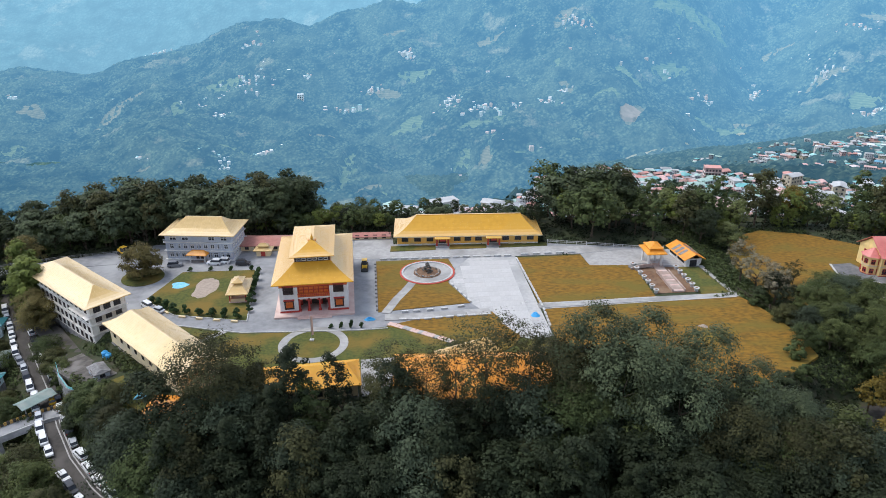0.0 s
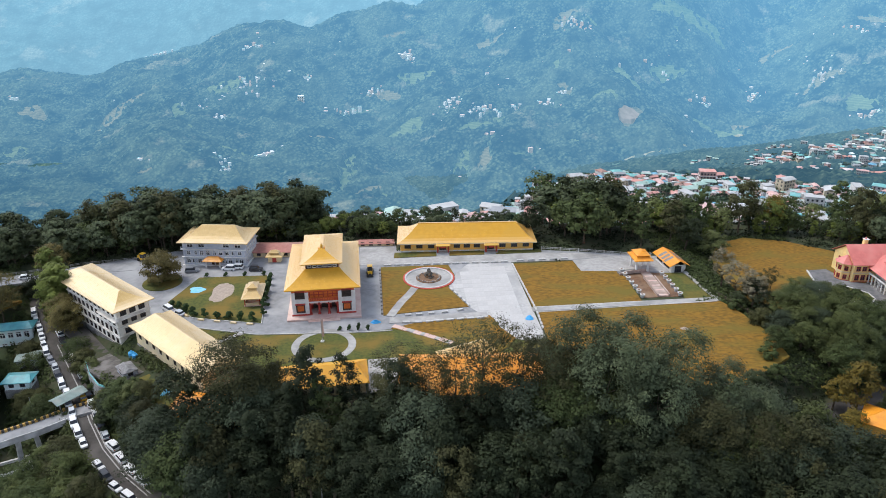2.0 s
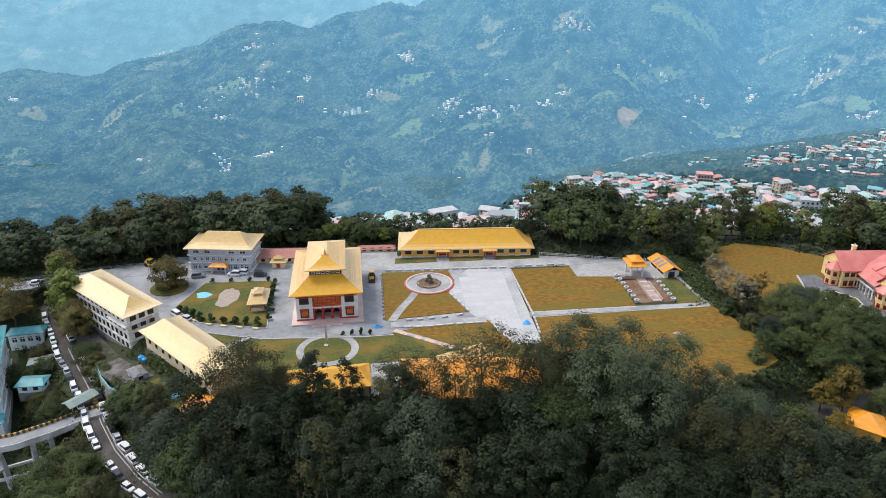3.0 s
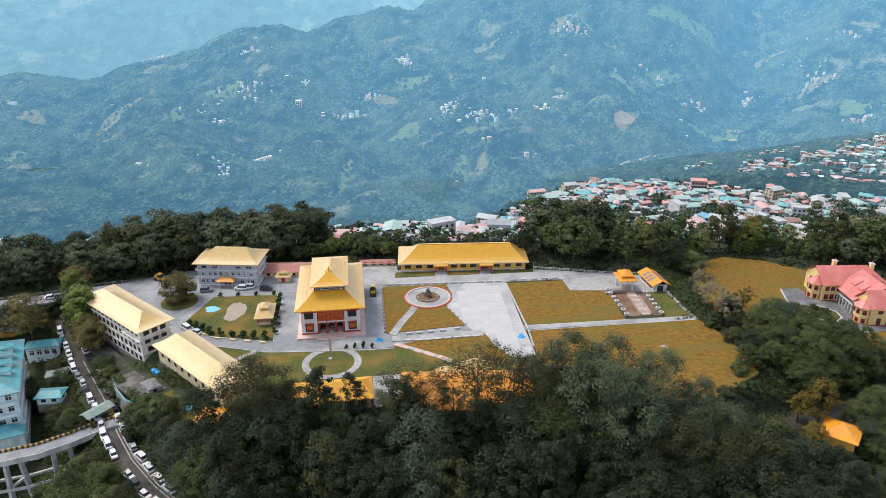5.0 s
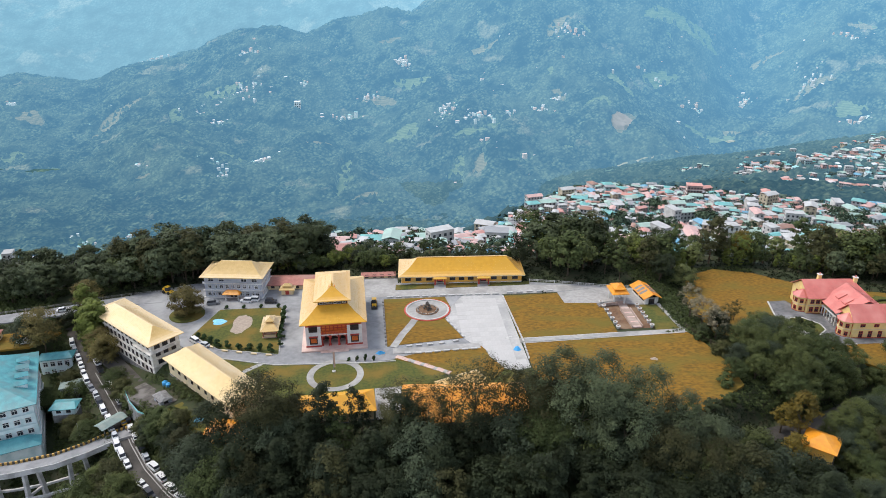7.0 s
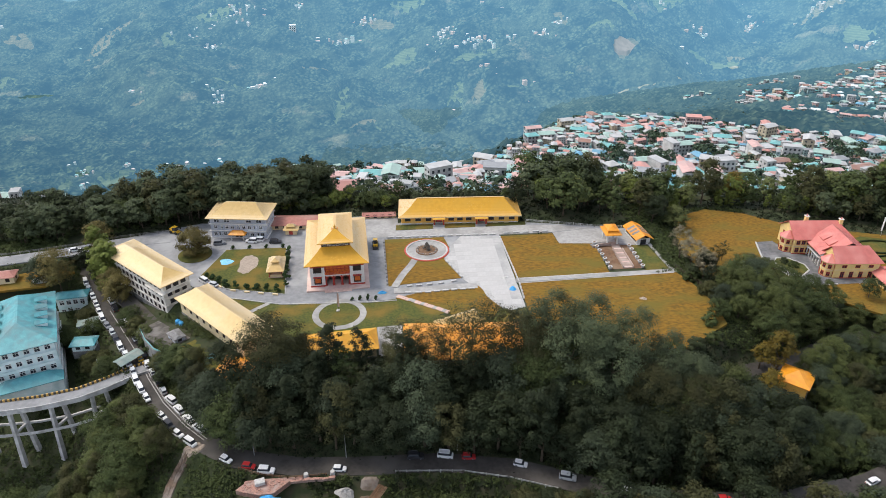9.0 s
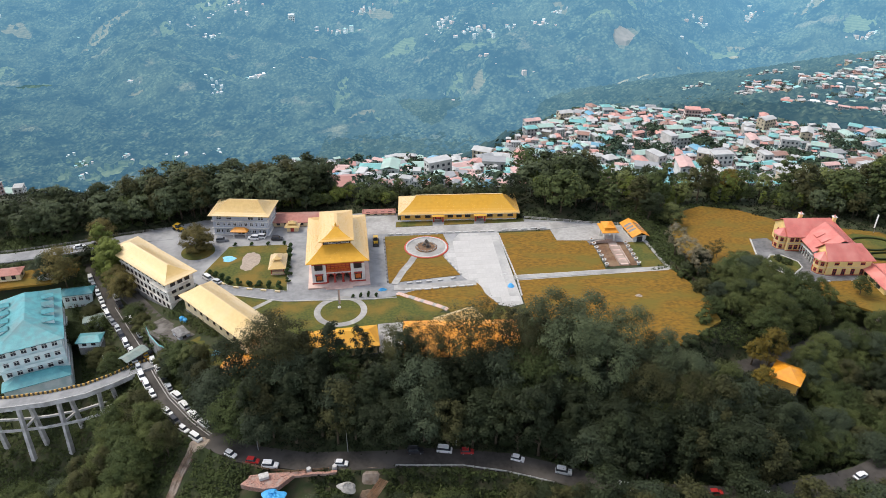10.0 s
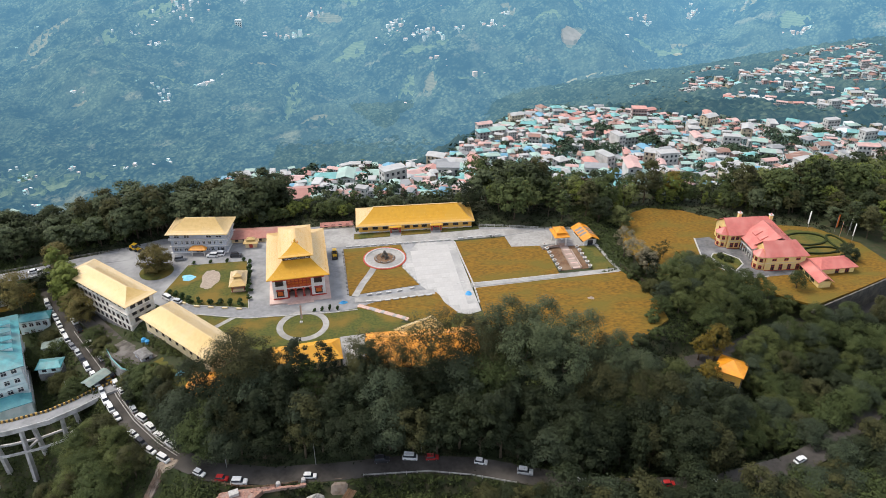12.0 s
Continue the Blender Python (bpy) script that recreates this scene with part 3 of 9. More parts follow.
RIVER = ((601, 2130, 30, 14, 25), (655, 2130, 34, 12, 25), (719, 2143, 30, 10, 25), (790, 2193, 31, 12, 25), (941, 2418, 35, 12, 25), (1026, 2466, 36, 8, 25), (1078, 2455, 22, 20, 25))


def field_mask(X, Y, rows, edge=0.0):
    """Inside any of the uneven clearings."""
    k = np.zeros(X.shape, bool)
    for i, (cx, cy, rx, ry) in enumerate(rows):
        u, v = (X - cx) / rx, (Y - cy) / ry + 0.6 * (X - cx) / rx * math.sin(i * 2.4)
        a = np.arctan2(v, u)
        k |= np.hypot(u, v) < 1 + edge + 0.20 * np.sin(2 * a + i) + 0.12 * np.sin(3 * a + 2 * i) + 0.08 * wavy(X * 0.6, Y * 0.3, 12.0, i)
    return k


mx, my = np.meshgrid(np.linspace(-2320, 2320, 580), np.linspace(1690, 3720, 255))
mz = mountain(mx, my)
# past y 290 the ground takes the wood material with emission as haze
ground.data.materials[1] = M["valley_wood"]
idx = np.zeros(len(ground.data.polygons), np.int32)
cen = np.empty(len(ground.data.polygons) * 3)
ground.data.polygons.foreach_get("center", cen)
idx[cen.reshape(-1, 3)[:, 1] > 290] = 1
ground.data.polygons.foreach_set("material_index", idx)
green_k, fallow_k = field_mask(mx, my, GREEN_FIELDS), field_mask(mx, my, FALLOW_FIELDS)
glade = wavy(mx, my, 61.0, 4.0) + 0.6 * wavy(mx, my, 27.0, 1.0) > 0.98        # small clearings between the crowns
yard = field_mask(mx, my, [r[:4] for r in HAMLETS_WEST + HAMLETS_EAST if r[2] < 100], -0.1)
open_k = field_mask(mx, my, [(x, y, rx * 1.1, ry * 1.3) for x, y, rx, ry, rot in RIVER] + [(657, 2378, 50, 66)])
trees_k = 1.0 - 0.93 * (green_k | fallow_k | glade | open_k) - 0.55 * (yard & ~green_k & ~fallow_k & ~glade & ~open_k)
tuft = (np.random.RandomState(8).rand(*mx.shape) > 0.955) & ~open_k        # single trees in the clearings
trees_k = np.where(tuft, 0.7, trees_k)
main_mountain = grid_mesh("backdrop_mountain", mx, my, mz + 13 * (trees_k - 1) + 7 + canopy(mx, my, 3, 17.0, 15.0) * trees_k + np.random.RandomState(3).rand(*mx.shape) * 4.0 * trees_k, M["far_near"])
main_mountain.data.materials.append(M["far_clearing"])
main_mountain.data.materials.append(M["far_earth"])
clear = (trees_k < 0.1)
clear = clear[:-1, :-1] & clear[1:, :-1] & clear[:-1, 1:] & clear[1:, 1:]
main_mountain.data.polygons.foreach_set("material_index", np.where(clear, np.where((fallow_k | open_k)[:-1, :-1], 2, 1), 0).astype(np.int32).ravel())
tagged(main_mountain, "hazy blue-green forested mountainside with terraced fields", "mountain", kind="structure")
fx, fy = np.meshgrid(np.linspace(-3300, 3300, 240), np.linspace(3500, 4650, 80))
fz = -620 + (fy - 3500) * 0.74 + 60 * np.sin(fx / 330 + fy / 400) + 26 * np.sin(fx / 120 - fy / 210) + 0.03 * fx
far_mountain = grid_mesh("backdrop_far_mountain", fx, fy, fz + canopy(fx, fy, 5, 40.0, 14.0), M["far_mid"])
tagged(far_mountain, "pale blue mountainside fading into haze", "mountain", kind="structure")

# ---- paving, roads and lawns of the compound ----


PAVED, FOOT = [], []


def slab(name, pts, z0, z1, mat, label, category="paving"):
    PAVED.append(pts)
    return tagged(part(name, prism(pts, z0, z1), mat), label, category, kind="structure")


slab("pavement_court", [(-122, 201), (-100, 188), (-92, 176), (-84, 170.5), (-74, 164.5), (-52.5, 160), (-22, 161), (-14, 162.5), (13, 167), (22, 157), (28.6, 160), (24.3, 208.5), (45.8, 210), (47, 200.5), (60, 200), (81.5, 198.5),
                         (82, 212), (52, 217), (36, 219), (-16, 219.5), (-16.5, 225), (-30, 226), (-60, 220), (-96, 220), (-122, 208)], -0.6, 0.05, M["asphalt_pale"], "grey concrete driveway and forecourt of the temple compound")
slab("pavement_plaza", [(2.4, 190.5), (8.8, 175), (13, 169), (20.6, 156.6), (24.4, 155.2), (28.9, 157), (28.6, 161), (24.2, 207.3), (9.4, 207.6), (5.2, 200)], 0.0, 0.10, M["plaza_stone"], "pale stone paved plaza between the lawns")
slab("pavement_terrace", [(45.8, 209.5), (47.1, 200.7), (60, 200.4), (80.5, 199.6), (82, 211), (62, 213.4)], 0.0, 0.12, M["concrete"], "cracked grey concrete terrace by the gate")
slab("pavement_strip", [(-28.6, 206.6), (24, 208.3), (45.7, 210.2), (62, 213.6), (52.3, 215.6), (36, 216.6), (-16.8, 212.2), (-17.2, 223.5), (-29.4, 223.5)], 0.0, 0.09, M["concrete"], "pale concrete walk before the long hall")


def lawn(name, pts, mat, label, z=0.22):
    PAVED.append(pts)
    return tagged(part(name, prism(pts, z - 0.8, z), mat), label, "lawn", kind="structure")


lawn("lawn_shrine", [(-20.6, 204.6), (-17.2, 170.3), (-12.0, 171.6), (8.2, 175.6), (2.2, 189.0), (4.5, 198), (2.4, 206.4)], M["lawn_gold"], "golden-brown mown lawn round the shrine circle")
lawn("lawn_strip", [(-14.4, 162.6), (1.0, 156.0), (5, 152), (12, 146.5), (18.5, 152.5), (20.5, 156.8), (16.4, 163.4), (15.4, 167.6), (14.0, 170.2), (5, 168.5), (-7.8, 165.6)], M["lawn_gold"], "golden-brown lawn strip")
lawn("lawn_upper", [(24.6, 206.8), (27.6, 174.9), (61.5, 178.2), (60.6, 200.2), (47.0, 200.4), (45.6, 208.8)], M["lawn_gold"], "wide golden-brown lawn beside the plaza")
lawn("lawn_gate", [(74.6, 198.6), (75.2, 179.8), (83.8, 180.4), (80.6, 198.6)], M["lawn_green"], "green lawn beside the gate steps")
lawn("lawn_lower", [(28.2, 171.4), (29.2, 160), (31, 136), (60, 132), (76, 134), (92, 146), (92, 158), (89, 170), (85.5, 178.2), (60, 175.6)], M["lawn_gold"], "broad golden-brown lower lawn with mowing lines")
lawn("lawn_hall_front", [(-16.6, 212.6), (-1.6, 213.9), (-1.6, 217.6), (-16.6, 217.0)], M["lawn_green"], "narrow grass bed before the hall")
lawn("lawn_hall_front", [(3.0, 214.2), (15.4, 215.2), (15.4, 218.6), (3.0, 218.0)], M["lawn_green"], "narrow grass bed before the hall")
lawn("lawn_hall_front", [(19.6, 215.4), (36.0, 216.9), (36.0, 219.4), (19.6, 218.8)], M["lawn_green"], "narrow grass bed before the hall")
lawn("lawn_garden", [(-80, 197.4), (-84.5, 178.6), (-79.5, 174.8), (-73.0, 169.6), (-52.4, 165.8), (-57.9, 198.8)], M["lawn_green"], "green garden lawn with clipped bushes")
lawn("lawn_front", [(-81, 166), (-62, 149), (-42, 140), (-12, 140), (2.5, 154.6), (-13.6, 162.6), (-22, 160.2), (-52, 159.3), (-60, 161)], M["lawn_green"], "sloping green lawn below the temple drive", 0.12)
lawn("lawn_terrace", [(-10, 141), (14, 138), (31, 137), (29.2, 156.4), (24.6, 154.8), (20.4, 156.2), (18.8, 152), (11.6, 146), (4.4, 151.6), (-1.6, 153)], M["lawn_green"], "green bank between the lawns and the low house", 0.08)
lawn("lawn_mansion", [(96, 214), (93.5, 200), (96, 180), (110, 172), (119, 172), (128, 167), (148, 151.5), (172, 161.4), (190, 169.4), (193, 178), (191, 193), (179, 208), (160, 213), (144, 218), (129, 229), (114.7, 233), (102, 226.5)], M["lawn_gold"], "golden-brown lawn round the red-roofed mansion", -1.4)
lawn("lawn_formal", [(160, 187), (176, 184), (187, 189), (186, 196), (178, 204), (168, 207), (160, 203)], M["lawn_green"], "green formal garden lawn behind the mansion", -1.3)
slab("dirt_patch", [(-69.6 + (3.3 + 0.5 * math.sin(3 * a_ + 1)) * math.cos(a_) - 0.02 * math.sin(7 * a_) * 9, 186.3 + (7.2 + 0.7 * math.sin(2 * a_ + 2)) * math.sin(a_) + 0.25 * math.sin(9 * a_)) for a_ in [2 * math.pi * i_ / 40 for i_ in range(40)]], 0.2, 0.235, M["gravel"], "worn bare earth patch in the lawn", "ground")
slab("soil_bed", [(61.5, 199.8), (62.4, 180.6), (75.2, 181.6), (74.5, 198.6)], 0.0, 0.10, M["soil"], "bare brown soil beside the gate steps", "ground")
tagged(part("path_cross", ribbon([(27.2, 173.2), (55, 176.4), (82, 178.9), (86, 179.6)], 2.6, 0.0, 0.30), M["concrete"]), "pale concrete path across the lawn", "path", kind="structure")
tagged(part("path_side", ribbon([(81.6, 199.5), (83.2, 188), (84.6, 180)], 1.3, 0.0, 0.28), M["concrete"]), "narrow concrete garden path", "path", kind="structure")
tagged(part("path_curve", ribbon([(-15.2, 167.3), (-6, 167.8), (4, 169.4), (13.6, 170.4)], 3.4, 0.0, 0.26), M["concrete"]), "curved pale concrete path", "path", kind="structure")
tagged(part("path_shrine", ribbon([(-15.2, 169.6), (-12.6, 178), (-9.9, 184.5), (-8.2, 189.6)], 2.5, 0.0, 0.27), M["concrete"]), "pale path to the shrine circle", "path", kind="structure")
walk_thing = thing("path_walk", 0, 0, 0, 0, "broken pinkish stone-slab steps crossing the lawn edge", "path", kind="structure")
wr = random.Random(4)
for i_ in range(17):
    f_ = (i_ + 0.5) / 17
    sl = part("slab", boxes((-0.56, 0.56, -0.85, 0.85, 0.0, 0.27 + wr.uniform(-0.02, 0.03))), M["pink_stone"] if wr.random() < 0.6 else M["concrete"], walk_thing)
    sl.matrix_basis = pose(-14.0 + 17.4 * f_, 164.1 - 10.0 * f_ + wr.uniform(-0.15, 0.15), 0, 0, 0, -29.9 + wr.uniform(-7, 7))
tagged(part("path_steps", ribbon([(-56.5, 160.5), (-62, 155), (-68, 149), (-72, 146)], 1.6, 0.0, 0.20), M["concrete"]), "pale diagonal garden path", "path", kind="structure")
tagged(part("road_left", ribbon([(x, y, z) for x, y, z in ROAD_LEFT], 6.6, -0.4, 0.06), M["asphalt"]), "worn dark asphalt hill road with parked cars", "road", kind="structure")
for off_ in (0.75, 1.55):
    tagged(part("road_track", ribbon([(x + 0.66 * off_, y + 0.75 * off_, z) for x, y, z in ROAD_LEFT[2:8]], 0.28, 0.05, 0.072), M["concrete"]), "pale worn wheel track on the hill road", "road", kind="structure")
tagged(part("road_right", ribbon([(x, y, z) for x, y, z in ROAD_RIGHT], 5.6, -0.4, 0.06), M["asphalt"]), "grey driveway below the retaining wall", "road", kind="structure")
tagged(part("road_ridge", ribbon([(-260, 172, 0.2), (-200, 183, 0.2), (-160, 190, 0.3), (-138, 197, 0.3), (-122, 204, 0.2), (-104, 207.5, 0.0)], 7.0, -0.5, 0.12), M["asphalt_pale"]), "grey asphalt ridge road behind the stained block", "road", kind="structure")


def ring_bm(cx, cy, r0, r1, z0, z1, n=48):
    bm = bmesh.new()
    rows = []
    for i in range(n):
        a = 2 * math.pi * i / n
        c, s = math.cos(a), math.sin(a)
        rows.append([bm.verts.new((cx + r * c, cy + r * s, z)) for r, z in ((r0, z0), (r1, z0), (r1, z1), (r0, z1))])
    for i in range(n):
        a, b = rows[i], rows[(i + 1) % n]
        for k in range(4):
            bm.faces.new((a[k], b[k], b[(k + 1) % 4], a[(k + 1) % 4]))
    bmesh.ops.recalc_face_normals(bm, faces=bm.faces)
    return bm


# shrine circle: pale disc, red-painted rim wall, rock garden
circle = thing("shrine_circle", -4.1, 195.8, 0, 0, "round pale terrace with a red-painted rim", "terrace", kind="structure")
part("disc", prism(arc(0, 0, 7.4, 0, 352.5, 47), 0.0, 0.30), M["concrete"], circle)
part("rim_white", ring_bm(0, 0, 7.4, 7.95, 0.0, 0.55), M["kerb_white"], circle)
part("rim_red", ring_bm(0, 0, 7.98, 8.5, 0.0, 0.42), M["kerb_red"], circle)
# oval drive in front of the temple
tagged(part("path_ring", ring_bm(-32.3, 153.6, 6.7, 8.8, 0.05, 0.2), M["concrete"]), "round concrete path round a green bed", "path", kind="structure")
tagged(part("path_lane", ribbon([(-119.5, 180, -3.75), (-106, 167, -3.75), (-94.5, 154.5, -3.75), (-88, 148.5, -2.8), (-80, 141.5, -1.8)], 5.4, -0.5, 0.1), M["asphalt"]), "dark asphalt service lane below the block", "path", kind="structure")
tagged(part("pavement_yard", ribbon([(-95, 152.5, -3.3), (-90, 148.2, -2.7), (-85, 144.2, -2.0), (-80.5, 140.6, -1.65)], 8.0, -0.8, 0.12), M["yard_dirt"]), "stained bare concrete yard below the houses", "paving", kind="structure")
lawn("lawn_bank", [(-80, 139), (-72, 131), (-60, 122), (-55, 120), (-58, 127), (-70, 140), (-76, 143)], M["lawn_green"], "steep grassy bank below the long house", -1.6)
slab("pavement_pad", [(-19.5, 146), (-18, 131), (-11, 131), (-11.5, 147)], 0.0, 0.2, M["concrete"], "pale concrete pad between the low houses")

# ---- buildings ----


def block_walls(ob, w, d, h, t, mat, fr, pane, front=(), right=(), back=(), left=(), bars=1, names="wall"):
    """Four outer walls of a block; each list holds the openings of that side."""
    sides = four_sides(w, d)
    facade(ob, sides[0], w, h, t, mat, list(front), fr, pane, bars, names)
    facade(ob, sides[1] @ Matrix.Translation((t, 0, 0)), d - 2 * t, h, t, mat, list(right), fr, pane, bars, names)
    facade(ob, sides[2], w, h, t, mat, list(back), fr, pane, bars, names)
    facade(ob, sides[3] @ Matrix.Translation((t, 0, 0)), d - 2 * t, h, t, mat, list(left), fr, pane, bars, names)


def gable(x0, x1, y0, y1, ze, zr, along='x'):
    """Two slopes of a gabled roof with the ridge along x or y."""
    V = lambda x, y, z: Vector((x, y, z))
    if along == 'x':
        ym = (y0 + y1) / 2
        return [(V(x0, y0, ze), V(x1, y0, ze), V(x1, ym, zr), V(x0, ym, zr)), (V(x1, y1, ze), V(x0, y1, ze), V(x0, ym, zr), V(x1, ym, zr))]
    xm = (x0 + x1) / 2
    return [(V(x1, y0, ze), V(x1, y1, ze), V(xm, y1, zr), V(xm, y0, zr)), (V(x0, y1, ze), V(x0, y0, ze), V(xm, y0, zr), V(xm, y1, zr))]


def sheet_mesh(planes, thick=0.14):
    bm = bmesh.new()
    for pl in planes:
        hi = [bm.verts.new(v) for v in pl]
        lo = [bm.verts.new(v - Vector((0, 0, thick))) for v in pl]
        bm.faces.new(hi)
        bm.faces.new(lo[::-1])
        for i in range(4):
            bm.faces.new((lo[i], lo[(i + 1) % 4], hi[(i + 1) % 4], hi[i]))
    bmesh.ops.recalc_face_normals(bm, faces=bm.faces)
    return bm


def gable_roof(parent, planes, mat, step=0.9, seams=True, name="roof"):
    ob = part(name, sheet_mesh(planes), mat, parent)
    if seams:
        tagged(part("roof_seam", seam_mesh(planes, step, 0.0), mat, ob), kind="stuff")
    return ob


# -- the temple --
def build_temple():
    t = thing("temple", -34.3, 168.1, 0, 7.0, "white and red two-storey temple with a golden tiered roof", "temple")
    W, D = 18.4, 34.0
    part("plinth", boxes((-10.8, 10.8, 0.0, 40.0, -0.8, 0.55)), M["pink_stone"], t, "pink stone plinth")
    part("step", boxes((-4.6, 4.6, -0.5, 0.0, -0.8, 0.36)), M["pink_stone"], t)
    part("step", boxes((-4.6, 4.6, -0.95, -0.5, -0.8, 0.2)), M["pink_stone"], t)
    # two white corner towers of the front with framed windows
    for sx in (-1, 1):
        xc = sx * 6.75
        tw = part("tower_wall", wall_bm(4.9, 9.0, 0.5, [(1.5, 3.4, 1.4, 3.3), (1.4, 3.5, 5.9, 7.7)]), M["wall_white"], t, "whitewashed front tower wall")
        tw.matrix_basis = Matrix.Translation((xc - 2.45, 2.6, 0.55))
        part("base_band", boxes((xc - 2.6, xc + 2.6, 2.4, 2.6, 0.55, 1.0)), M["trim_red"], t)
        for z0, h, hw in ((1.95, 1.9, 0.95), (6.45, 1.8, 1.05)):
            w = part("window", boxes((xc - hw - 0.35, xc + hw + 0.35, 2.35, 2.62, z0 - 0.4, z0), (xc - hw - 0.35, xc + hw + 0.35, 2.25, 2.62, z0 + h, z0 + h + 0.4),
                                     (xc - hw - 0.35, xc - hw, 2.4, 2.62, z0, z0 + h), (xc + hw, xc + hw + 0.35, 2.4, 2.62, z0, z0 + h)), M["trim_dark"], t, "black trapezoid window surround")
            bm = boxes((xc - hw, xc + hw, 2.72, 2.9, z0, z0 + h))
            for k in range(5):
                x = xc - hw + 2 * hw * k / 4
                box(bm, x - 0.07, x + 0.07, 2.62, 2.72, z0, z0 + h)
            for k in range(4):
                z = z0 + h * k / 3
                box(bm, xc - hw, xc + hw, 2.60, 2.72, z - 0.06, z + 0.06)
            part("lattice", bm, M["trim_orange"] if z0 < 4 else M["trim_dark"], w, "orange-painted lattice" if z0 < 4 else "dark lattice")
            part("canopy", boxes((xc - hw - 0.5, xc + hw + 0.5, 1.9, 2.62, z0 + h + 0.42, z0 + h + 0.62)), M["trim_red"], w)
        # side returns
        part("tower_side", boxes((xc + sx * 2.45 - (0.5 if sx > 0 else 0), xc + sx * 2.45 + (0.5 if sx < 0 else 0), 3.1, 36.0, 0.55, 9.55)), M["wall_white"], t)
    part("back_wall", boxes((-8.7, 8.7, 35.4, 36.0, 0.55, 9.55)), M["wall_white"], t)
    # portico: recessed wall, columns, carved beam, balcony front
    part("porch_wall", wall_bm(8.6, 4.7, 0.4, [(0.9, 2.3, 0.0, 3.2), (3.3, 5.3, 0.0, 3.6), (6.3, 7.7, 0.0, 3.2)]), M["trim_red"], t).matrix_basis = Matrix.Translation((-4.3, 6.6, 0.55))
    part("porch_floor_back", boxes((-4.3, 4.3, 7.2, 7.3, 0.55, 4.6)), M["trim_dark"], t)
    for x in (-4.0, -1.45, 1.45, 4.0):
        bm = tube(bmesh.new(), (x, 3.2, 0.55), (x, 3.2, 3.7), 0.30, 0.24, 12)
        box(bm, x - 0.45, x + 0.45, 2.75, 3.65, 0.55, 0.85)
        box(bm, x - 0.7, x + 0.7, 2.9, 3.5, 3.7, 4.05)
        part("column", bm, M["trim_red"], t, "red-painted column")
    for x in (-2.75, 0.0, 2.75):
        bm = bmesh.new()
        ar = [(x - 1.2, 4.5)] + [(x - 1.05 * math.cos(math.pi * k / 10), 3.55 + 0.6 * math.sin(math.pi * k / 10)) for k in range(11)] + [(x + 1.2, 4.5)]
        f = [bm.verts.new((px, 2.95, pz)) for px, pz in ar]
        bk = [bm.verts.new((px, 3.35, pz)) for px, pz in ar]
        bm.faces.new(f)
        bm.faces.new(bk[::-1])
        for k in range(len(f)):
            bm.faces.new((f[k], bk[k], bk[(k + 1) % len(f)], f[(k + 1) % len(f)]))
        bmesh.ops.recalc_face_normals(bm, faces=bm.faces)
        part("arch", bm, M["pink_stone"], t, "scalloped pale stone arch")
    part("beam", boxes((-4.3, 4.3, 2.7, 3.5, 4.5, 5.0)), M["wall_white"], t)
    part("gallery_front", boxes((-4.3, 4.3, 2.5, 3.0, 5.0, 6.1)), M["trim_orange"], t, "carved orange gallery front")
    bm = bmesh.new()
    for k in range(18):
        x = -4.2 + 8.4 * k / 17
        box(bm, x - 0.06, x + 0.06, 2.38, 2.5, 5.05, 6.05)
    for z in (5.1, 5.55, 6.0):
        box(bm, -4.3, 4.3, 2.40, 2.5, z - 0.04, z + 0.04)
    part("gallery_rail", bm, M["trim_red"], t)
    part("gallery_wall", boxes((-4.3, 4.3, 3.4, 3.7, 5.0, 9.0)), M["trim_orange"], t, "carved orange gallery wall")
    bm = bmesh.new()
    for k in range(7):
        x = -4.0 + 8.0 * k / 6
        box(bm, x - 0.12, x + 0.12, 3.2, 3.4, 5.0, 9.0)
    for z in (6.8, 7.9):
        box(bm, -4.3, 4.3, 3.25, 3.4, z - 0.08, z + 0.08)
    part("gallery_lattice", bm, M["trim_red"], t)
    part("frieze", boxes((-9.1, 9.1, 2.3, 2.6, 8.3, 9.35)), M["trim_orange"], t, "orange carved frieze under the eaves")
    part("frieze_line", boxes((-9.15, 9.15, 2.22, 2.3, 8.2, 8.36)), M["trim_red"], t)
    bm = bmesh.new()
    for k in range(30):
        x = -9.0 + 18.0 * k / 29
        box(bm, x - 0.13, x + 0.13, 1.5, 2.4, 9.1, 9.35)
    tagged(part("rafter_ends", bm, M["trim_orange"], t), kind="stuff")
    # lower roof
    lower = hip_planes(-11.0, 11.0, 1.2, 36.8, 9.5, 13.3, -5.0, 5.0, 7.6, 26.6)
    roof(t, lower, M["roof_gold"], "lower_roof", 0.75, 0.05, top=True, label="golden sheet-metal lower roof")
    # clerestory
    cl = part("clerestory", wall_bm(9.6, 1.9, 0.3, row_of(6, 1.0, 0.3, 9.3, 0.55, 1.35)), M["trim_dark"], t)
    cl.matrix_basis = Matrix.Translation((-4.8, 7.6, 13.1))
    for i, (x0, x1, z0, z1) in enumerate(row_of(6, 1.0, 0.3, 9.3, 0.55, 1.35)):
        a, p = window_meshes(x1 - x0, z1 - z0, M["wall_white"] if i % 2 else M["wall_grey"], M["glass_dark"], 0)
        f = shared("window", a, cl, Matrix.Translation((x0, 0, z0)))
        shared("pane", p, f)
    part("clerestory_side", boxes((-4.8, -4.5, 7.9, 26.0, 12.8, 15.0), (4.5, 4.8, 7.9, 26.0, 12.8, 15.0), (-4.5, 4.5, 25.7, 26.0, 12.8, 15.0)), M["trim_red"], t)
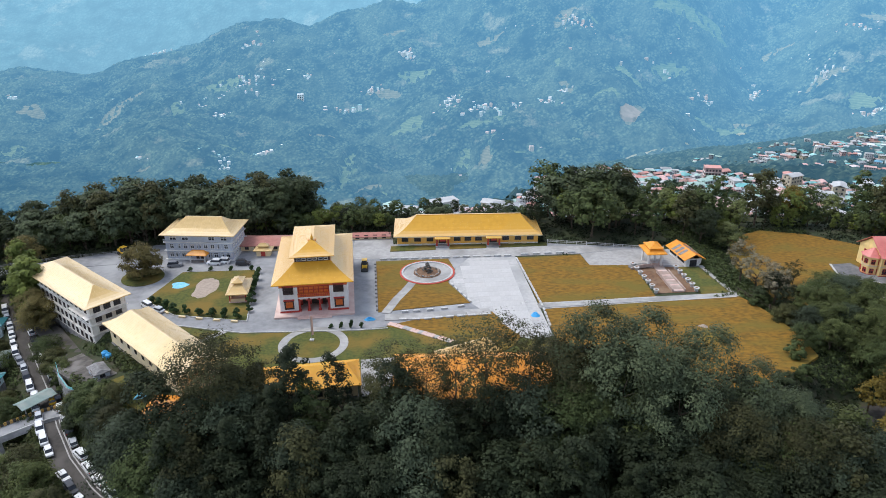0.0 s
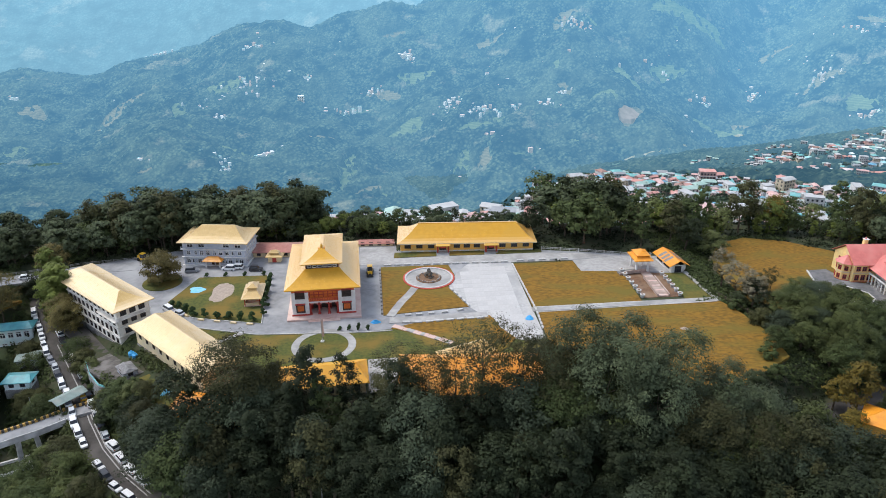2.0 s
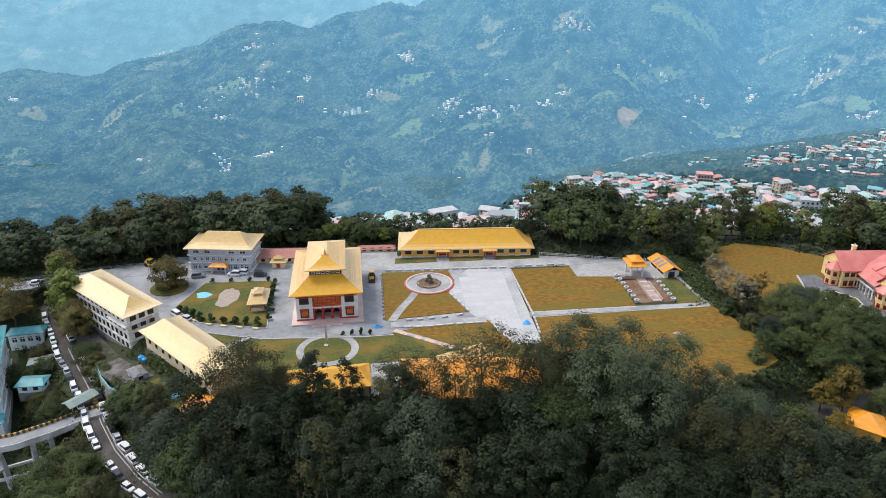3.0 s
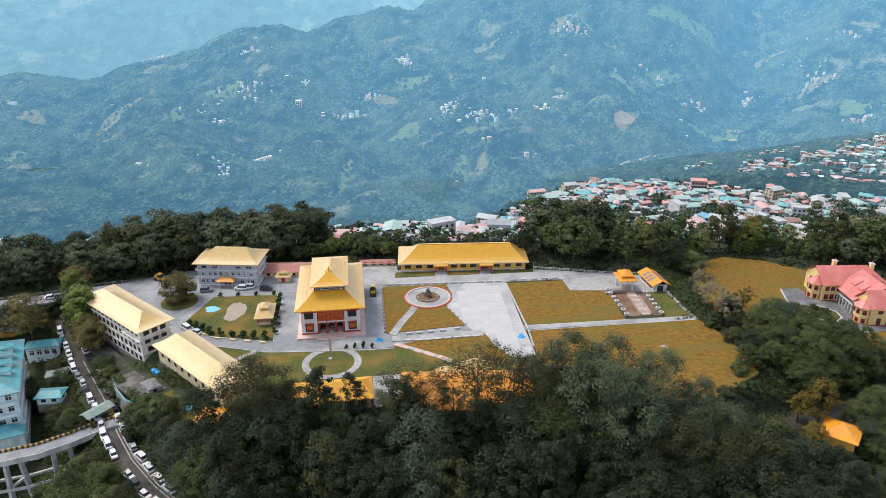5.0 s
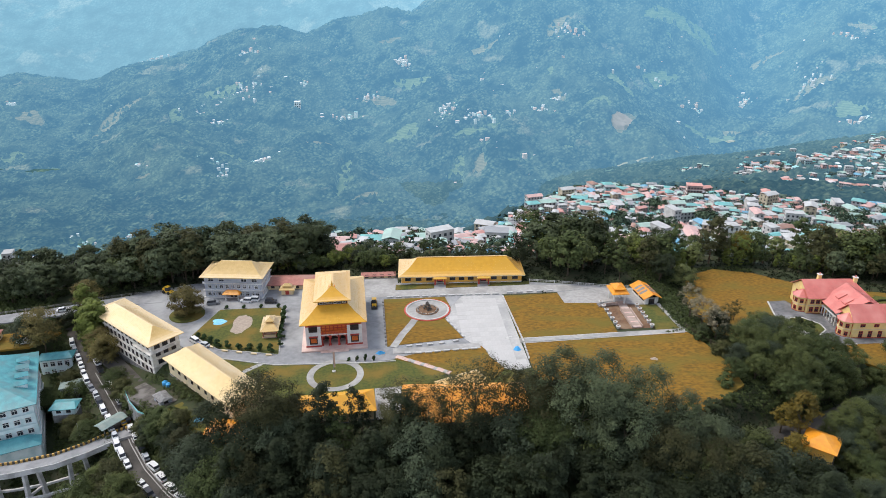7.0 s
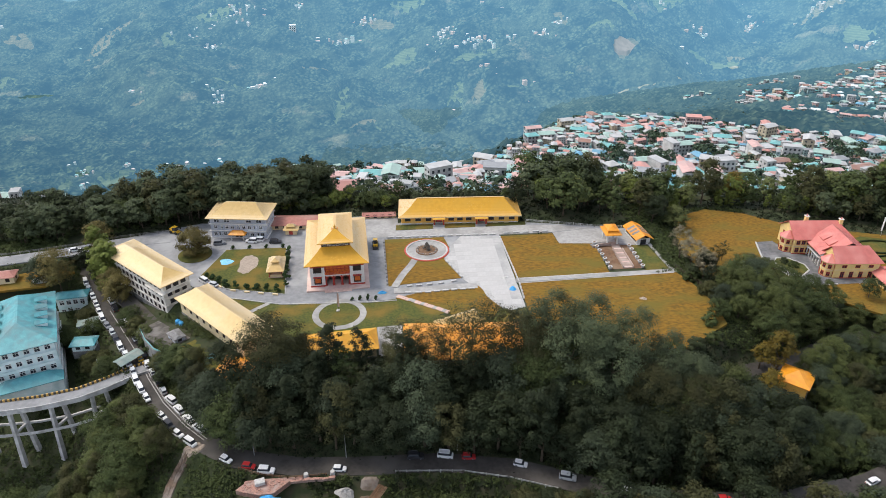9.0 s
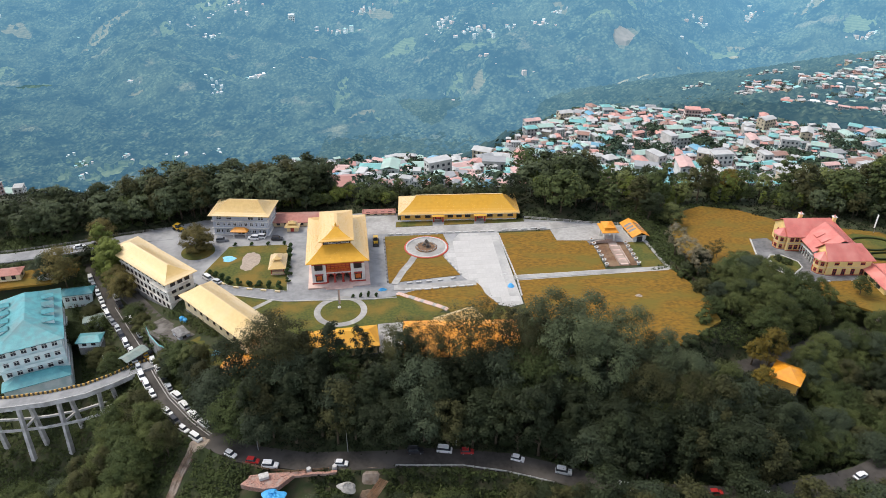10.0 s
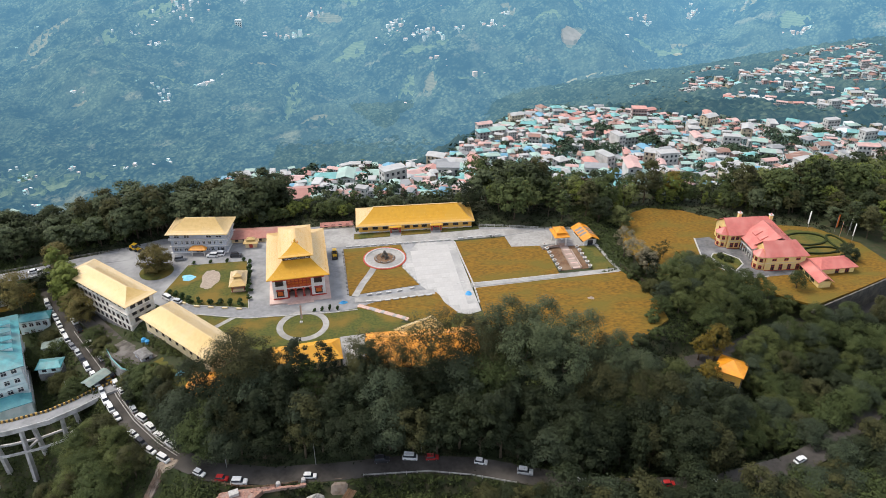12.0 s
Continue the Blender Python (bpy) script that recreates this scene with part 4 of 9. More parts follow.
    # upper roof
    upper = hip_planes(-6.1, 6.1, 5.9, 29.6, 15.4, 17.9, -0.45, 0.45, 12.0, 22.6)
    roof(t, upper, M["roof_gold"], "upper_roof", 0.75, 0.06, label="golden sheet-metal upper roof")
    # finial on the front end of the ridge
    bm = tube(bmesh.new(), (0, 12.4, 17.2), (0, 12.4, 17.8), 0.55, 0.5, 12)
    tube(bm, (0, 12.4, 17.8), (0, 12.4, 18.5), 0.32, 0.45, 12)
    tube(bm, (0, 12.4, 18.5), (0, 12.4, 19.0), 0.5, 0.18, 12)
    tube(bm, (0, 12.4, 19.0), (0, 12.4, 19.7), 0.16, 0.04, 8)
    part("finial", bm, M["roof_gold"], t, "gilded roof finial")
    part("finial_base", boxes((-0.9, 0.9, 11.6, 13.2, 16.8, 17.4), (-1.1, -0.8, 11.9, 12.9, 17.4, 18.0), (0.8, 1.1, 11.9, 12.9, 17.4, 18.0)), M["roof_orange"], t)
    return t


build_temple()


# -- the long hall --
def build_hall():
    w, d = 47.6, 15.0
    t = thing("long_hall", 9.3, 218.6, 0, 1.6, "long single-storey yellow hall with a golden hipped roof", "building")
    H = 3.3
    porches = (-8.6, 8.6)
    front = []
    for x in (-21.2, -17.0, -12.8, -3.6, 0.0, 3.6, 12.8, 17.0, 21.2):
        front.append((w / 2 + x - 1.05, w / 2 + x + 1.05, 1.15, 2.55))
    for px in porches:
        front.append((w / 2 + px - 1.3, w / 2 + px + 1.3, 0.0, 2.6))
    front.sort()
    wall = part("wall_front", wall_bm(w, H, 0.35, front), M["wall_yellow"], t)
    wall.matrix_basis = Matrix.Translation((-w / 2, 0, 0.3))
    for x0, x1, z0, z1 in front:
        if z0 > 0:
            add_window(wall, Matrix.Translation((x0, 0, z0)), x1 - x0, z1 - z0, M["trim_dark"], M["glass_dark"], 2)
    for sx in (-1, 1):
        part("wall_side", boxes((sx * w / 2 - (0.35 if sx > 0 else 0), sx * w / 2 + (0.35 if sx < 0 else 0), 0.35, d, 0.3, 0.3 + H)), M["wall_yellow"], t)
    part("wall_back", boxes((-w / 2 + 0.35, w / 2 - 0.35, d - 0.35, d, 0.3, 0.3 + H)), M["wall_yellow"], t)
    part("base_course", boxes((-w / 2 - 0.15, w / 2 + 0.15, -0.15, d + 0.15, -0.8, 0.55)), M["wall_white"], t)
    for px in porches:
        part("door", boxes((px - 1.25, px + 1.25, 0.2, 0.3, 0.35, 2.85)), M["trim_dark"], t, "dark double door")
        for sx in (-1.9, 1.9):
            part("post", boxes((px + sx - 0.28, px + sx + 0.28, -2.0, -1.5, 0.0, 3.2)), M["trim_red"], t, "red porch post")
        part("porch_step", boxes((px - 2.4, px + 2.4, -2.4, -0.15, -0.1, 0.4)), M["concrete"], t)
        pl = [(Vector((px - 2.6, -2.6, 3.15)), Vector((px + 2.6, -2.6, 3.15)), Vector((px + 0.9, 2.2, 4.7)), Vector((px - 0.9, 2.2, 4.7))),
              (Vector((px + 2.6, -2.6, 3.15)), Vector((px + 2.6, -0.6, 3.5)), Vector((px + 0.9, 2.2, 4.75)), Vector((px + 0.9, 2.2, 4.7))),
              (Vector((px - 2.6, -0.6, 3.5)), Vector((px - 2.6, -2.6, 3.15)), Vector((px - 0.9, 2.2, 4.7)), Vector((px - 0.9, 2.2, 4.75)))]
        part("porch_roof", sheet_mesh(pl, 0.16), M["roof_gold"], t)
        part("notice", boxes((px - 1.0, px + 1.0, -2.55, -2.45, 2.3, 2.9)), M["trim_red"], t)
    for x in (-19.0, -14.6, -5.8, 1.8, 5.6, 14.6, 19.0):
        b = part("planter_box", boxes((x - 0.9, x + 0.9, -0.7, -0.2, 0.3, 0.8)), M["wall_cream"], t)
    planes = hip_planes(-w / 2 - 1.2, w / 2 + 1.2, -1.4, d + 1.4, 3.75, 8.2, -w / 2 + 6.6, w / 2 - 5.4, d / 2 - 0.2, d / 2 + 0.2)
    roof(t, planes, M["roof_gold"], "roof", 0.8, 0.075, label="glossy golden sheet-metal roof")
    part("fascia", boxes((-w / 2 - 1.22, w / 2 + 1.22, -1.46, -1.40, 3.35, 3.72)), M["wall_cream"], t)
    part("ridge_cap", boxes((-w / 2 + 6.4, w / 2 - 5.2, d / 2 - 0.35, d / 2 + 0.35, 8.05, 8.28)), M["roof_gold"], t)
    return t


build_hall()


# -- the grey three-storey block --
def build_grey():
    w, d = 21.6, 12.6
    t = thing("grey_block", -77.6, 207.6, 0, -3.6, "grey-blue three-storey block with a golden hipped roof", "building")
    H = 8.6
    fr = []
    for x in (2.6, 6.6, 15.2, 19.2):
        fr.append((x - 1.0, x + 1.0, 6.7, 7.9))
    low = row_of(9, 1.2, 0.8, w - 0.8, 3.9, 5.2) + row_of(4, 1.3, 0.6, 8.4, 0.9, 2.3) + row_of(4, 1.3, 13.2, w - 0.6, 0.9, 2.3)
    side = row_of(5, 1.2, 0.6, d - 1.2, 0.9, 2.3) + row_of(5, 1.2, 0.6, d - 1.2, 3.9, 5.2) + row_of(3, 1.4, 0.6, d - 1.2, 6.7, 7.9)
    block_walls(t, w, d, H, 0.3, M["wall_grey"], M["wall_white"], M["glass_dark"], fr + low, side, row_of(6, 1.4, 1, w - 1, 3.9, 5.2), side, 1)
    for z in (0.0, 3.0, 5.85):
        part("floor_band", boxes((-w / 2 - 0.55, w / 2 + 0.55, -0.6, -0.02, z + 0.05, z + 0.3)), M["wall_white"], t)
        part("floor_band", boxes((w / 2 + 0.02, w / 2 + 0.55, -0.02, d + 0.4, z + 0.05, z + 0.3)), M["wall_white"], t)
    for x in range(7):
        xx = -w / 2 + 0.3 + (w - 0.6) * x / 6
        part("pilaster", boxes((xx - 0.22, xx + 0.22, -0.28, -0.02, 0.3, 5.85)), M["wall_grey"], t)
    bm = bmesh.new()
    for k in range(44):
        x = -w / 2 - 0.4 + (w + 0.8) * k / 43
        box(bm, x - 0.05, x + 0.05, -0.58, -0.50, 6.15, 6.9)
    box(bm, -w / 2 - 0.5, w / 2 + 0.5, -0.6, -0.48, 6.9, 7.0)
    part("balcony_rail", bm, M["wall_grey"], t)
    part("entrance_pillar", boxes((-2.6, -2.2, -2.6, -2.2, 0, 2.9)), M["wall_white"], t)
    part("entrance_pillar", boxes((2.2, 2.6, -2.6, -2.2, 0, 2.9)), M["wall_white"], t)
    part("door", boxes((-1.3, 1.3, -0.12, -0.03, 0.1, 2.5)), M["trim_dark"], t)
    roof(t, hip_planes(-3.4, 3.4, -3.2, -0.7, 2.8, 3.9, -1.9, 1.9, -1.4, -1.1), M["roof_orange"], "entrance_roof", 0.6, 0.03, label="orange entrance roof")
    planes = hip_planes(-w / 2 - 1.3, w / 2 + 1.5, -1.4, d + 1.4, 8.8, 12.6, -5.6, 6.2, d / 2 - 0.2, d / 2 + 0.2)
    roof(t, planes, M["roof_pale_gold"], "roof", 0.8, 0.10, label="pale golden sheet-metal roof")


build_grey()


# -- the stained white three-storey block on the brink --
def build_stained():
    w, d = 30.5, 9.8            # long side faces the slope
    # local x runs along the long side (towards the drive), y inwards from the slope side
    t = thing("stained_block", -101.8, 168.7, 0, -40.4, "stained white four-storey block with a pale golden roof", "building")
    base, H = -3.3, 11.7
    z = lambda v: v
    win = []
    for r, z0 in enumerate((0.9, 3.8, 6.7, 9.4)):
        win += row_of(11, 1.15, 0.8, w - 0.6, z0, z0 + 1.45)
    end = row_of(3, 1.7, 0.5, d - 1.2, 9.5, 10.9) + row_of(3, 1.5, 0.5, d - 1.2, 6.8, 8.1) + row_of(2, 1.9, 0.5, d - 1.2, 3.9, 5.3) + row_of(2, 1.3, 0.5, d - 1.2, 1.1, 2.3)
    b = new("shell")
    b.parent = t
    b.matrix_basis = Matrix.Translation((0, 0, base))
    sides = four_sides(w, d)
    tt = 0.3
    facade(b, sides[0], w, H, tt, M["wall_stained"], win, M["trim_dark"], M["glass_dark"], 1)
    facade(b, sides[1] @ Matrix.Translation((tt, 0, 0)), d - 2 * tt, H, tt, M["wall_stained"], end, M["trim_dark"], M["glass_dark"], 2)
    facade(b, sides[2], w, H, tt, M["wall_stained"], row_of(9, 1.2, 1, w - 1, 6.7, 8.1), M["trim_dark"], M["glass_dark"], 1)
    facade(b, sides[3] @ Matrix.Translation((tt, 0, 0)), d - 2 * tt, H, tt, M["wall_stained"], end, M["trim_dark"], M["glass_dark"], 1)
    for zz in (3.05, 5.95, 8.75):
        part("floor_band", boxes((-w / 2 - 0.3, w / 2 + 0.35, -0.35, -0.02, base + zz, base + zz + 0.28)), M["wall_stained"], t)
        part("floor_band", boxes((w / 2 + 0.02, w / 2 + 0.35, -0.02, d + 0.3, base + zz, base + zz + 0.28)), M["wall_stained"], t)
    part("base_course", boxes((-w / 2 - 0.2, w / 2 + 0.2, -0.2, d, base - 4.0, base + 0.3)), M["stone_grey"], t)
    part("balcony", boxes((w / 2 - 9.5, w / 2 + 1.3, -1.3, -0.02, base + 8.7, base + 8.9), (w / 2 + 0.02, w / 2 + 1.3, -0.02, 8.0, base + 8.7, base + 8.9)), M["wall_stained"], t)
    planes = hip_planes(-w / 2 - 1.3, w / 2 + 1.3, -1.3, d + 1.3, 8.5, 10.9, -w / 2 + 4.0, w / 2 - 6.0, d / 2 - 0.2, d / 2 + 0.3)
    roof(t, planes, M["roof_pale_gold"], "roof", 0.85, 0.08, label="pale golden sheet-metal roof")
    back = hip_planes(-w / 2 - 7.0, -w / 2 + 6.0, 2.2, d + 1.6, 8.3, 9.8, -w / 2 - 3.0, -w / 2 + 2.0, d / 2 + 0.8, d / 2 + 1.2)
    roof(t, back, M["roof_pale_gold"], "annex_roof", 0.85, 0.03)
    part("annex_wall", boxes((-w / 2 - 5.8, -w / 2 - 0.1, 3.4, d + 0.4, -1.0, 8.2)), M["wall_stained"], t)

    FOOT.append((-101.8, 168.7, -40.4, 33, 11))


build_stained()


# -- the long cream house with the golden roof --
def build_long():
    w, d = 36.2, 10.0
    t = thing("long_cream_house", -71.0, 143.6, 0, -43.3, "long low cream house with a golden gabled roof", "building")
    H = 5.2
    win = row_of(9, 1.1, 0.8, w - 1.0, 2.2, 4.0)
    block_walls(t, w, d, H, 0.3, M["wall_cream"], M["trim_dark"], M["glass_dark"], win, [], row_of(6, 1.2, 1, w - 1, 1.4, 2.9), [], 1)
    part("base_course", boxes((-w / 2 - 0.15, w / 2 + 0.15, -0.2, d, -4.5, -0.2)), M["stone_grey"], t)
    planes = hip_planes(-w / 2 - 1.2, w / 2 + 1.2, -1.2, d + 1.2, 5.4, 8.1, -w / 2 + 2.5, w / 2 - 0.5, d / 2 - 0.2, d / 2 + 0.2)
    roof(t, planes, M["roof_pale_gold"], "roof", 0.85, 0.07, label="pale golden sheet-metal gabled roof")

    FOOT.append((-71.0, 143.6, -43.3, 38, 11))


build_long()


# -- the red-roofed mansion --
def bay_tower(t, cx, cy, r, z0, h, rz):
    """Half-octagonal bay with two rows of windows and a small pointed roof."""
    pts = arc(cx, cy, r, 0, 315, 7)
    b = part("bay_wall", prism(pts, z0, z0 + h), M["wall_butter"], t)
    for z in (z0 + 0.0, z0 + h * 0.48):
        part("band", prism(arc(cx, cy, r + 0.12, 0, 315, 7), z, z + 0.35), M["trim_red"] if z == z0 else M["wall_cream"], t)
    for k in range(8):
        a = radians(22.5 + 45 * k)
        f = r * math.cos(radians(22.5))
        for z in (z0 + 0.13 * h, z0 + 0.62 * h):
            m = pose(cx + (f + 0.02) * math.cos(a), cy + (f + 0.02) * math.sin(a), z, 0, 0, math.degrees(a) + 90) @ Matrix.Translation((-0.5, 0, 0))
            a_, p_ = window_meshes(1.0, 1.35, M["trim_red"], M["glass_dark"], 1)
            fob = shared("window", a_, b, m @ Matrix.Translation((0, -0.12, 0)))
            shared("pane", p_, fob)
    bm = bmesh.new()
    ring = [bm.verts.new((x, y, z0 + h)) for x, y in arc(cx, cy, r + 0.7, 0, 315, 7)]
    top = bm.verts.new((cx, cy, z0 + h + 2.4))
    for k in range(8):
        bm.faces.new((ring[k], ring[(k + 1) % 8], top))
    bm.faces.new(ring[::-1])
    part("bay_roof", bm, M["roof_red"], t)


def block_at(t, x0, x1, y0, y1, h, mat, fr, wins, name="range"):
    """Four walls of a rectangular range given by its plan; wins: openings by side (south, east, north, west)."""
    g = new(name)
    g.parent = t
    g.matrix_basis = Matrix.Translation(((x0 + x1) / 2, y0, 0))
    block_walls(g, x1 - x0, y1 - y0, h, 0.3, M[mat], M[fr], M["glass_dark"], *wins)
    return g


def build_mansion():
    X0, Y0, Z0 = 148.0, 186.0, -1.5
    t = thing("mansion", X0, Y0, Z0, 0, "two-storey butter-yellow mansion with a pink-red roof", "mansion")
    H = 6.5
    two = lambda n, w, L: row_of(n, w, 0.5, L - 0.5, 0.8, 2.6) + row_of(n, w, 0.5, L - 0.5, 4.1, 5.6)
    # north wing, south wing, and the range between them behind the veranda
    block_at(t, -13.5, 8.0, 7.6, 20.0, H, "wall_butter", "trim_red", (two(3, 1.3, 7.0), two(3, 1.3, 11.8), [], two(2, 1.3, 11.8)))
    south = [(x, x + 1.3, 0.0, 2.7) for x in (2.4, 5.6, 9.0, 12.4)] + row_of(3, 1.6, 0.8, 15, 4.4, 5.4)
    block_at(t, -7.0, 8.6, -10.4, -2.0, H, "wall_butter", "trim_red", (south, two(2, 1.3, 7.8), [], two(2, 1.2, 7.8)))
    cl = 9.6
    arc_w = [(0.35 + i * 1.32, 0.35 + i * 1.32 + 0.95, 0.2, 2.7) for i in range(7)]
    block_at(t, -6.0, 8.0, -2.0, 7.6, H, "wall_white", "wall_white", ([], [], [], arc_w + [(a_, b_, 3.7, 5.5) for a_, b_, _, _ in arc_w]))
    part("veranda_floor", boxes((-8.6, -6.0, -2.0, 7.6, -0.5, 0.2)), M["stone_grey"], t)
    for i in range(6):
        y = -1.6 + 8.8 * i / 5
        part("veranda_post", boxes((-8.3, -8.0, y - 0.15, y + 0.15, 0.2, 3.3)), M["wall_white"], t)
    part("veranda_beam", boxes((-8.45, -7.85, -2.0, 7.6, 3.3, 3.65)), M["wall_white"], t)
    for nm, r_ in (("base_band", ((-13.65, 8.1, 7.48, 7.6, -0.6, 0.4), (-7.1, 8.7, -10.52, -10.4, -0.6, 0.4))),):
        for r in r_:
            part(nm, boxes(r), M["trim_red"], t)
    part("mid_band", boxes((-13.6, -6.1, 7.5, 7.6, 3.2, 3.5)), M["wall_cream"], t)
    part("mid_band", boxes((-7.1, 8.7, -10.5, -10.4, 3.4, 3.65)), M["wall_cream"], t)
    V = lambda x, y, z: Vector((x, y, z))
    top = H + 4.6
    # wing roofs: ridge east-west, gabled to the west, hipped to the east
    for x0, x1, y0, y1, e in ((-14.3, 9.0, 6.8, 20.8, 4.8), (-7.9, 9.6, -11.3, -1.2, 4.2)):
        ym = (y0 + y1) / 2
        pl = [(V(x0, y0, H), V(x1, y0, H), V(x1 - e, ym, top), V(x0, ym, top)), (V(x1, y1, H), V(x0, y1, H), V(x0, ym, top), V(x1 - e, ym, top)), (V(x1, y0, H), V(x1, y1, H), V(x1 - e, ym, top), V(x1 - e, ym - 0.01, top))]
        gable_roof(t, pl, M["roof_red"], 0.7, name="wing_roof")
        bm = bmesh.new()
        a = [bm.verts.new(v) for v in (V(x0 + 0.6, y0 + 0.9, H), V(x0 + 0.6, y1 - 0.9, H), V(x0 + 0.6, ym, top - 0.5))]
        b = [bm.verts.new(v.co + Vector((0.3, 0, 0))) for v in a]
        bm.faces.new(a[::-1])
        bm.faces.new(b)
        for k in range(3):
            bm.faces.new((a[k], a[(k + 1) % 3], b[(k + 1) % 3], b[k]))
        part("gable_wall", bm, M["wall_butter"], t)
    gable_roof(t, [(V(9.0, -4.5, H), V(9.0, 10.5, H), V(0.6, 10.5, top), V(0.6, -4.5, top)), (V(-9.2, 8.6, H - 0.9), V(-9.2, -3.0, H - 0.9), V(0.6, -4.5, top), V(0.6, 10.5, top))], M["roof_red"], 0.7, name="main_roof")
    for y in (0.6, 4.8):
        part("dormer", sheet_mesh([(V(-5.4, y + 1.2, H + 1.75), V(-5.4, y - 1.2, H + 1.75), V(-2.4, y - 0.9, H + 3.3), V(-2.4, y + 0.9, H + 3.3))], 0.8), M["roof_red"], t)
    for x, y in ((-6.5, 16.0), (5.2, 13.0)):
        c = part("chimney", boxes((x - 0.6, x + 0.6, y - 0.6, y + 0.6, H + 1.0, top + 0.8)), M["wall_butter"], t)
        part("chimney_cap", boxes((x - 0.8, x + 0.8, y - 0.8, y + 0.8, top + 0.8, top + 1.0)), M["wall_white"], c)
        part("chimney_pot", tube(bmesh.new(), (x, y, top + 1.0), (x, y, top + 1.7), 0.35, 0.1, 8), M["roof_red"], c)
    bay_tower(t, -14.2, 11.4, 2.7, 0.0, 6.0, 0)
    bay_tower(t, -7.6, -7.2, 2.7, 0.0, 6.0, 0)
    part("terrace_step", boxes((-4.5, 9.0, -14.2, -10.6, -0.6, 0.0)), M["stone_grey"], t)
    for x in (-4.4, 1.0):
        part("terrace_edge", boxes((x - 0.15, x + 0.15, -14.2, -10.6, 0.0, 0.12)), M["kerb_white"], t)
    FOOT.append((150, 174, 0, 22, 34))
    s = thing("service_wing", 157.4, 162.4, -1.9, 0, "low butter-yellow outbuilding with a pink-red roof", "building")
    block_walls(s, 4.6, 15.4, 3.1, 0.25, M["wall_butter"], M["trim_dark"], M["glass_dark"], [], [], [], row_of(3, 2.2, 1.0, 13, 1.0, 2.1), 1)
    gable_roof(s, gable(-3.1, 3.1, -0.8, 16.0, 3.1, 5.0, 'y'), M["roof_red"], 0.7)
    s = thing("service_wing", 168.0, 171.6, -1.9, 3, "butter-yellow service house with a hipped pink-red roof", "building")
    block_walls(s, 13.6, 7.0, 3.1, 0.25, M["wall_butter"], M["trim_red"], M["glass_dark"], row_of(2, 1.5, 4.5, 12.8, 0.1, 2.3), [], [], [], 1)
    roof(s, hip_planes(-7.8, 7.8, -0.9, 7.9, 3.2, 5.4, -5.4, 3.6, 3.3, 3.6), M["roof_red"], "roof", 0.7, 0.02)
    FOOT.append((157, 162, 0, 6, 16))
    FOOT.append((168, 171, 0, 16, 9))


build_mansion()
slab("pavement_mansion", [(124.6, 203.0), (121.4, 187.4), (126, 178), (132.7, 171.0), (153.4, 172.4), (153.0, 175.2), (141.4, 175.4), (139.5, 192.5), (134.6, 194), (131.5, 203.8)], -2.4, -1.32, M["drive_grey"], "dark grey paved drive before the mansion")
kerb_path = [(124.6, 203.0), (121.4, 187.4), (126, 178), (132.7, 171.0), (141, 171.5)]
tagged(part("kerb_drive", ribbon(kerb_path, 0.5, -1.7, -1.12), M["kerb_white"]), "white painted kerb of the mansion drive", "kerb", kind="structure")
tagged(part("kerb_island", ribbon([(124.9, 187.2), (126.5, 181), (130.2, 176.4), (135.2, 181.0), (135.4, 185.0), (131.4, 189.8), (127, 190), (124.9, 187.2)], 0.5, -1.4, -1.0), M["kerb_white"]), "white painted kerb round a green island", "kerb", kind="structure")
lawn("lawn_island", [(124.9, 187.2), (126.5, 181), (130.2, 176.4), (135.2, 181.0), (135.4, 185.0), (131.4, 189.8), (127, 190)], M["lawn_green"], "kerbed green island in the drive", -1.1)
FOOT += [(-102.6, 170.4, -43, 36, 17), (-72.8, 145.6, -47.5, 43, 12), (-127.7, 137.2, 26, 24, 40), (-121, 169.5, 12, 16, 7), (-116, 198, -43, 14, 14)]


# -- orange-roofed low houses half hidden by trees --
def small_house(name, x, y, z, rz, w, d, h, rise, wall, roofm, label, cat="house", inset=None, ov=0.9):
    t = thing(name, x, y, z, rz, label, cat)
    block_walls(t, w, d, h, 0.25, M[wall], M["trim_dark"], M["glass_dark"], row_of(max(1, int(w / 3.2)), 1.2, 0.4, w - 0.4, 1.0, 2.2), row_of(max(1, int(d / 3.5)), 1.1, 0.4, d - 0.9, 1.0, 2.2), [], row_of(max(1, int(d / 3.5)), 1.1, 0.4, d - 0.9, 1.0, 2.2))
    FOOT.append((x, y, rz, w + 1, d + 1))
    ins = d / 2 if inset is None else inset
    part("base_course", boxes((-w / 2 - 0.1, w / 2 + 0.1, -0.1, d + 0.1, -2.5, 0.2)), M["stone_grey"], t)
    roof(t, hip_planes(-w / 2 - ov, w / 2 + ov, -ov, d + ov, h, h + rise, -w / 2 + ins, w / 2 - ins, d / 2 - 0.12, d / 2 + 0.12), M[roofm], "roof", 0.8, 0.03)
    return t


small_house("orange_house", -28.5, 129.5, 0, 9, 20, 9.0, 3.6, 2.6, "wall_cream", "roof_amber", "low cream house with an orange-gold roof under trees", inset=2.0)
small_house("orange_house", -54, 121.0, -2.5, -8, 20, 8.0, 3.4, 2.2, "wall_yellow", "roof_orange", "low house with an orange roof behind trees", inset=2.0)
small_house("orange_house", 7.2, 126.0, 0, 1, 33, 15.5, 3.8, 4.6, "wall_cream", "roof_orange", "long house with an orange roof hidden by trees", inset=6.0, ov=1.4)
small_house("cream_roof_wing", 7.5, 142.6, 0, 27, 13, 5.0, 3.4, 2.0, "wall_cream", "roof_pale_gold", "low wing with a pale golden roof behind trees", inset=1.5)
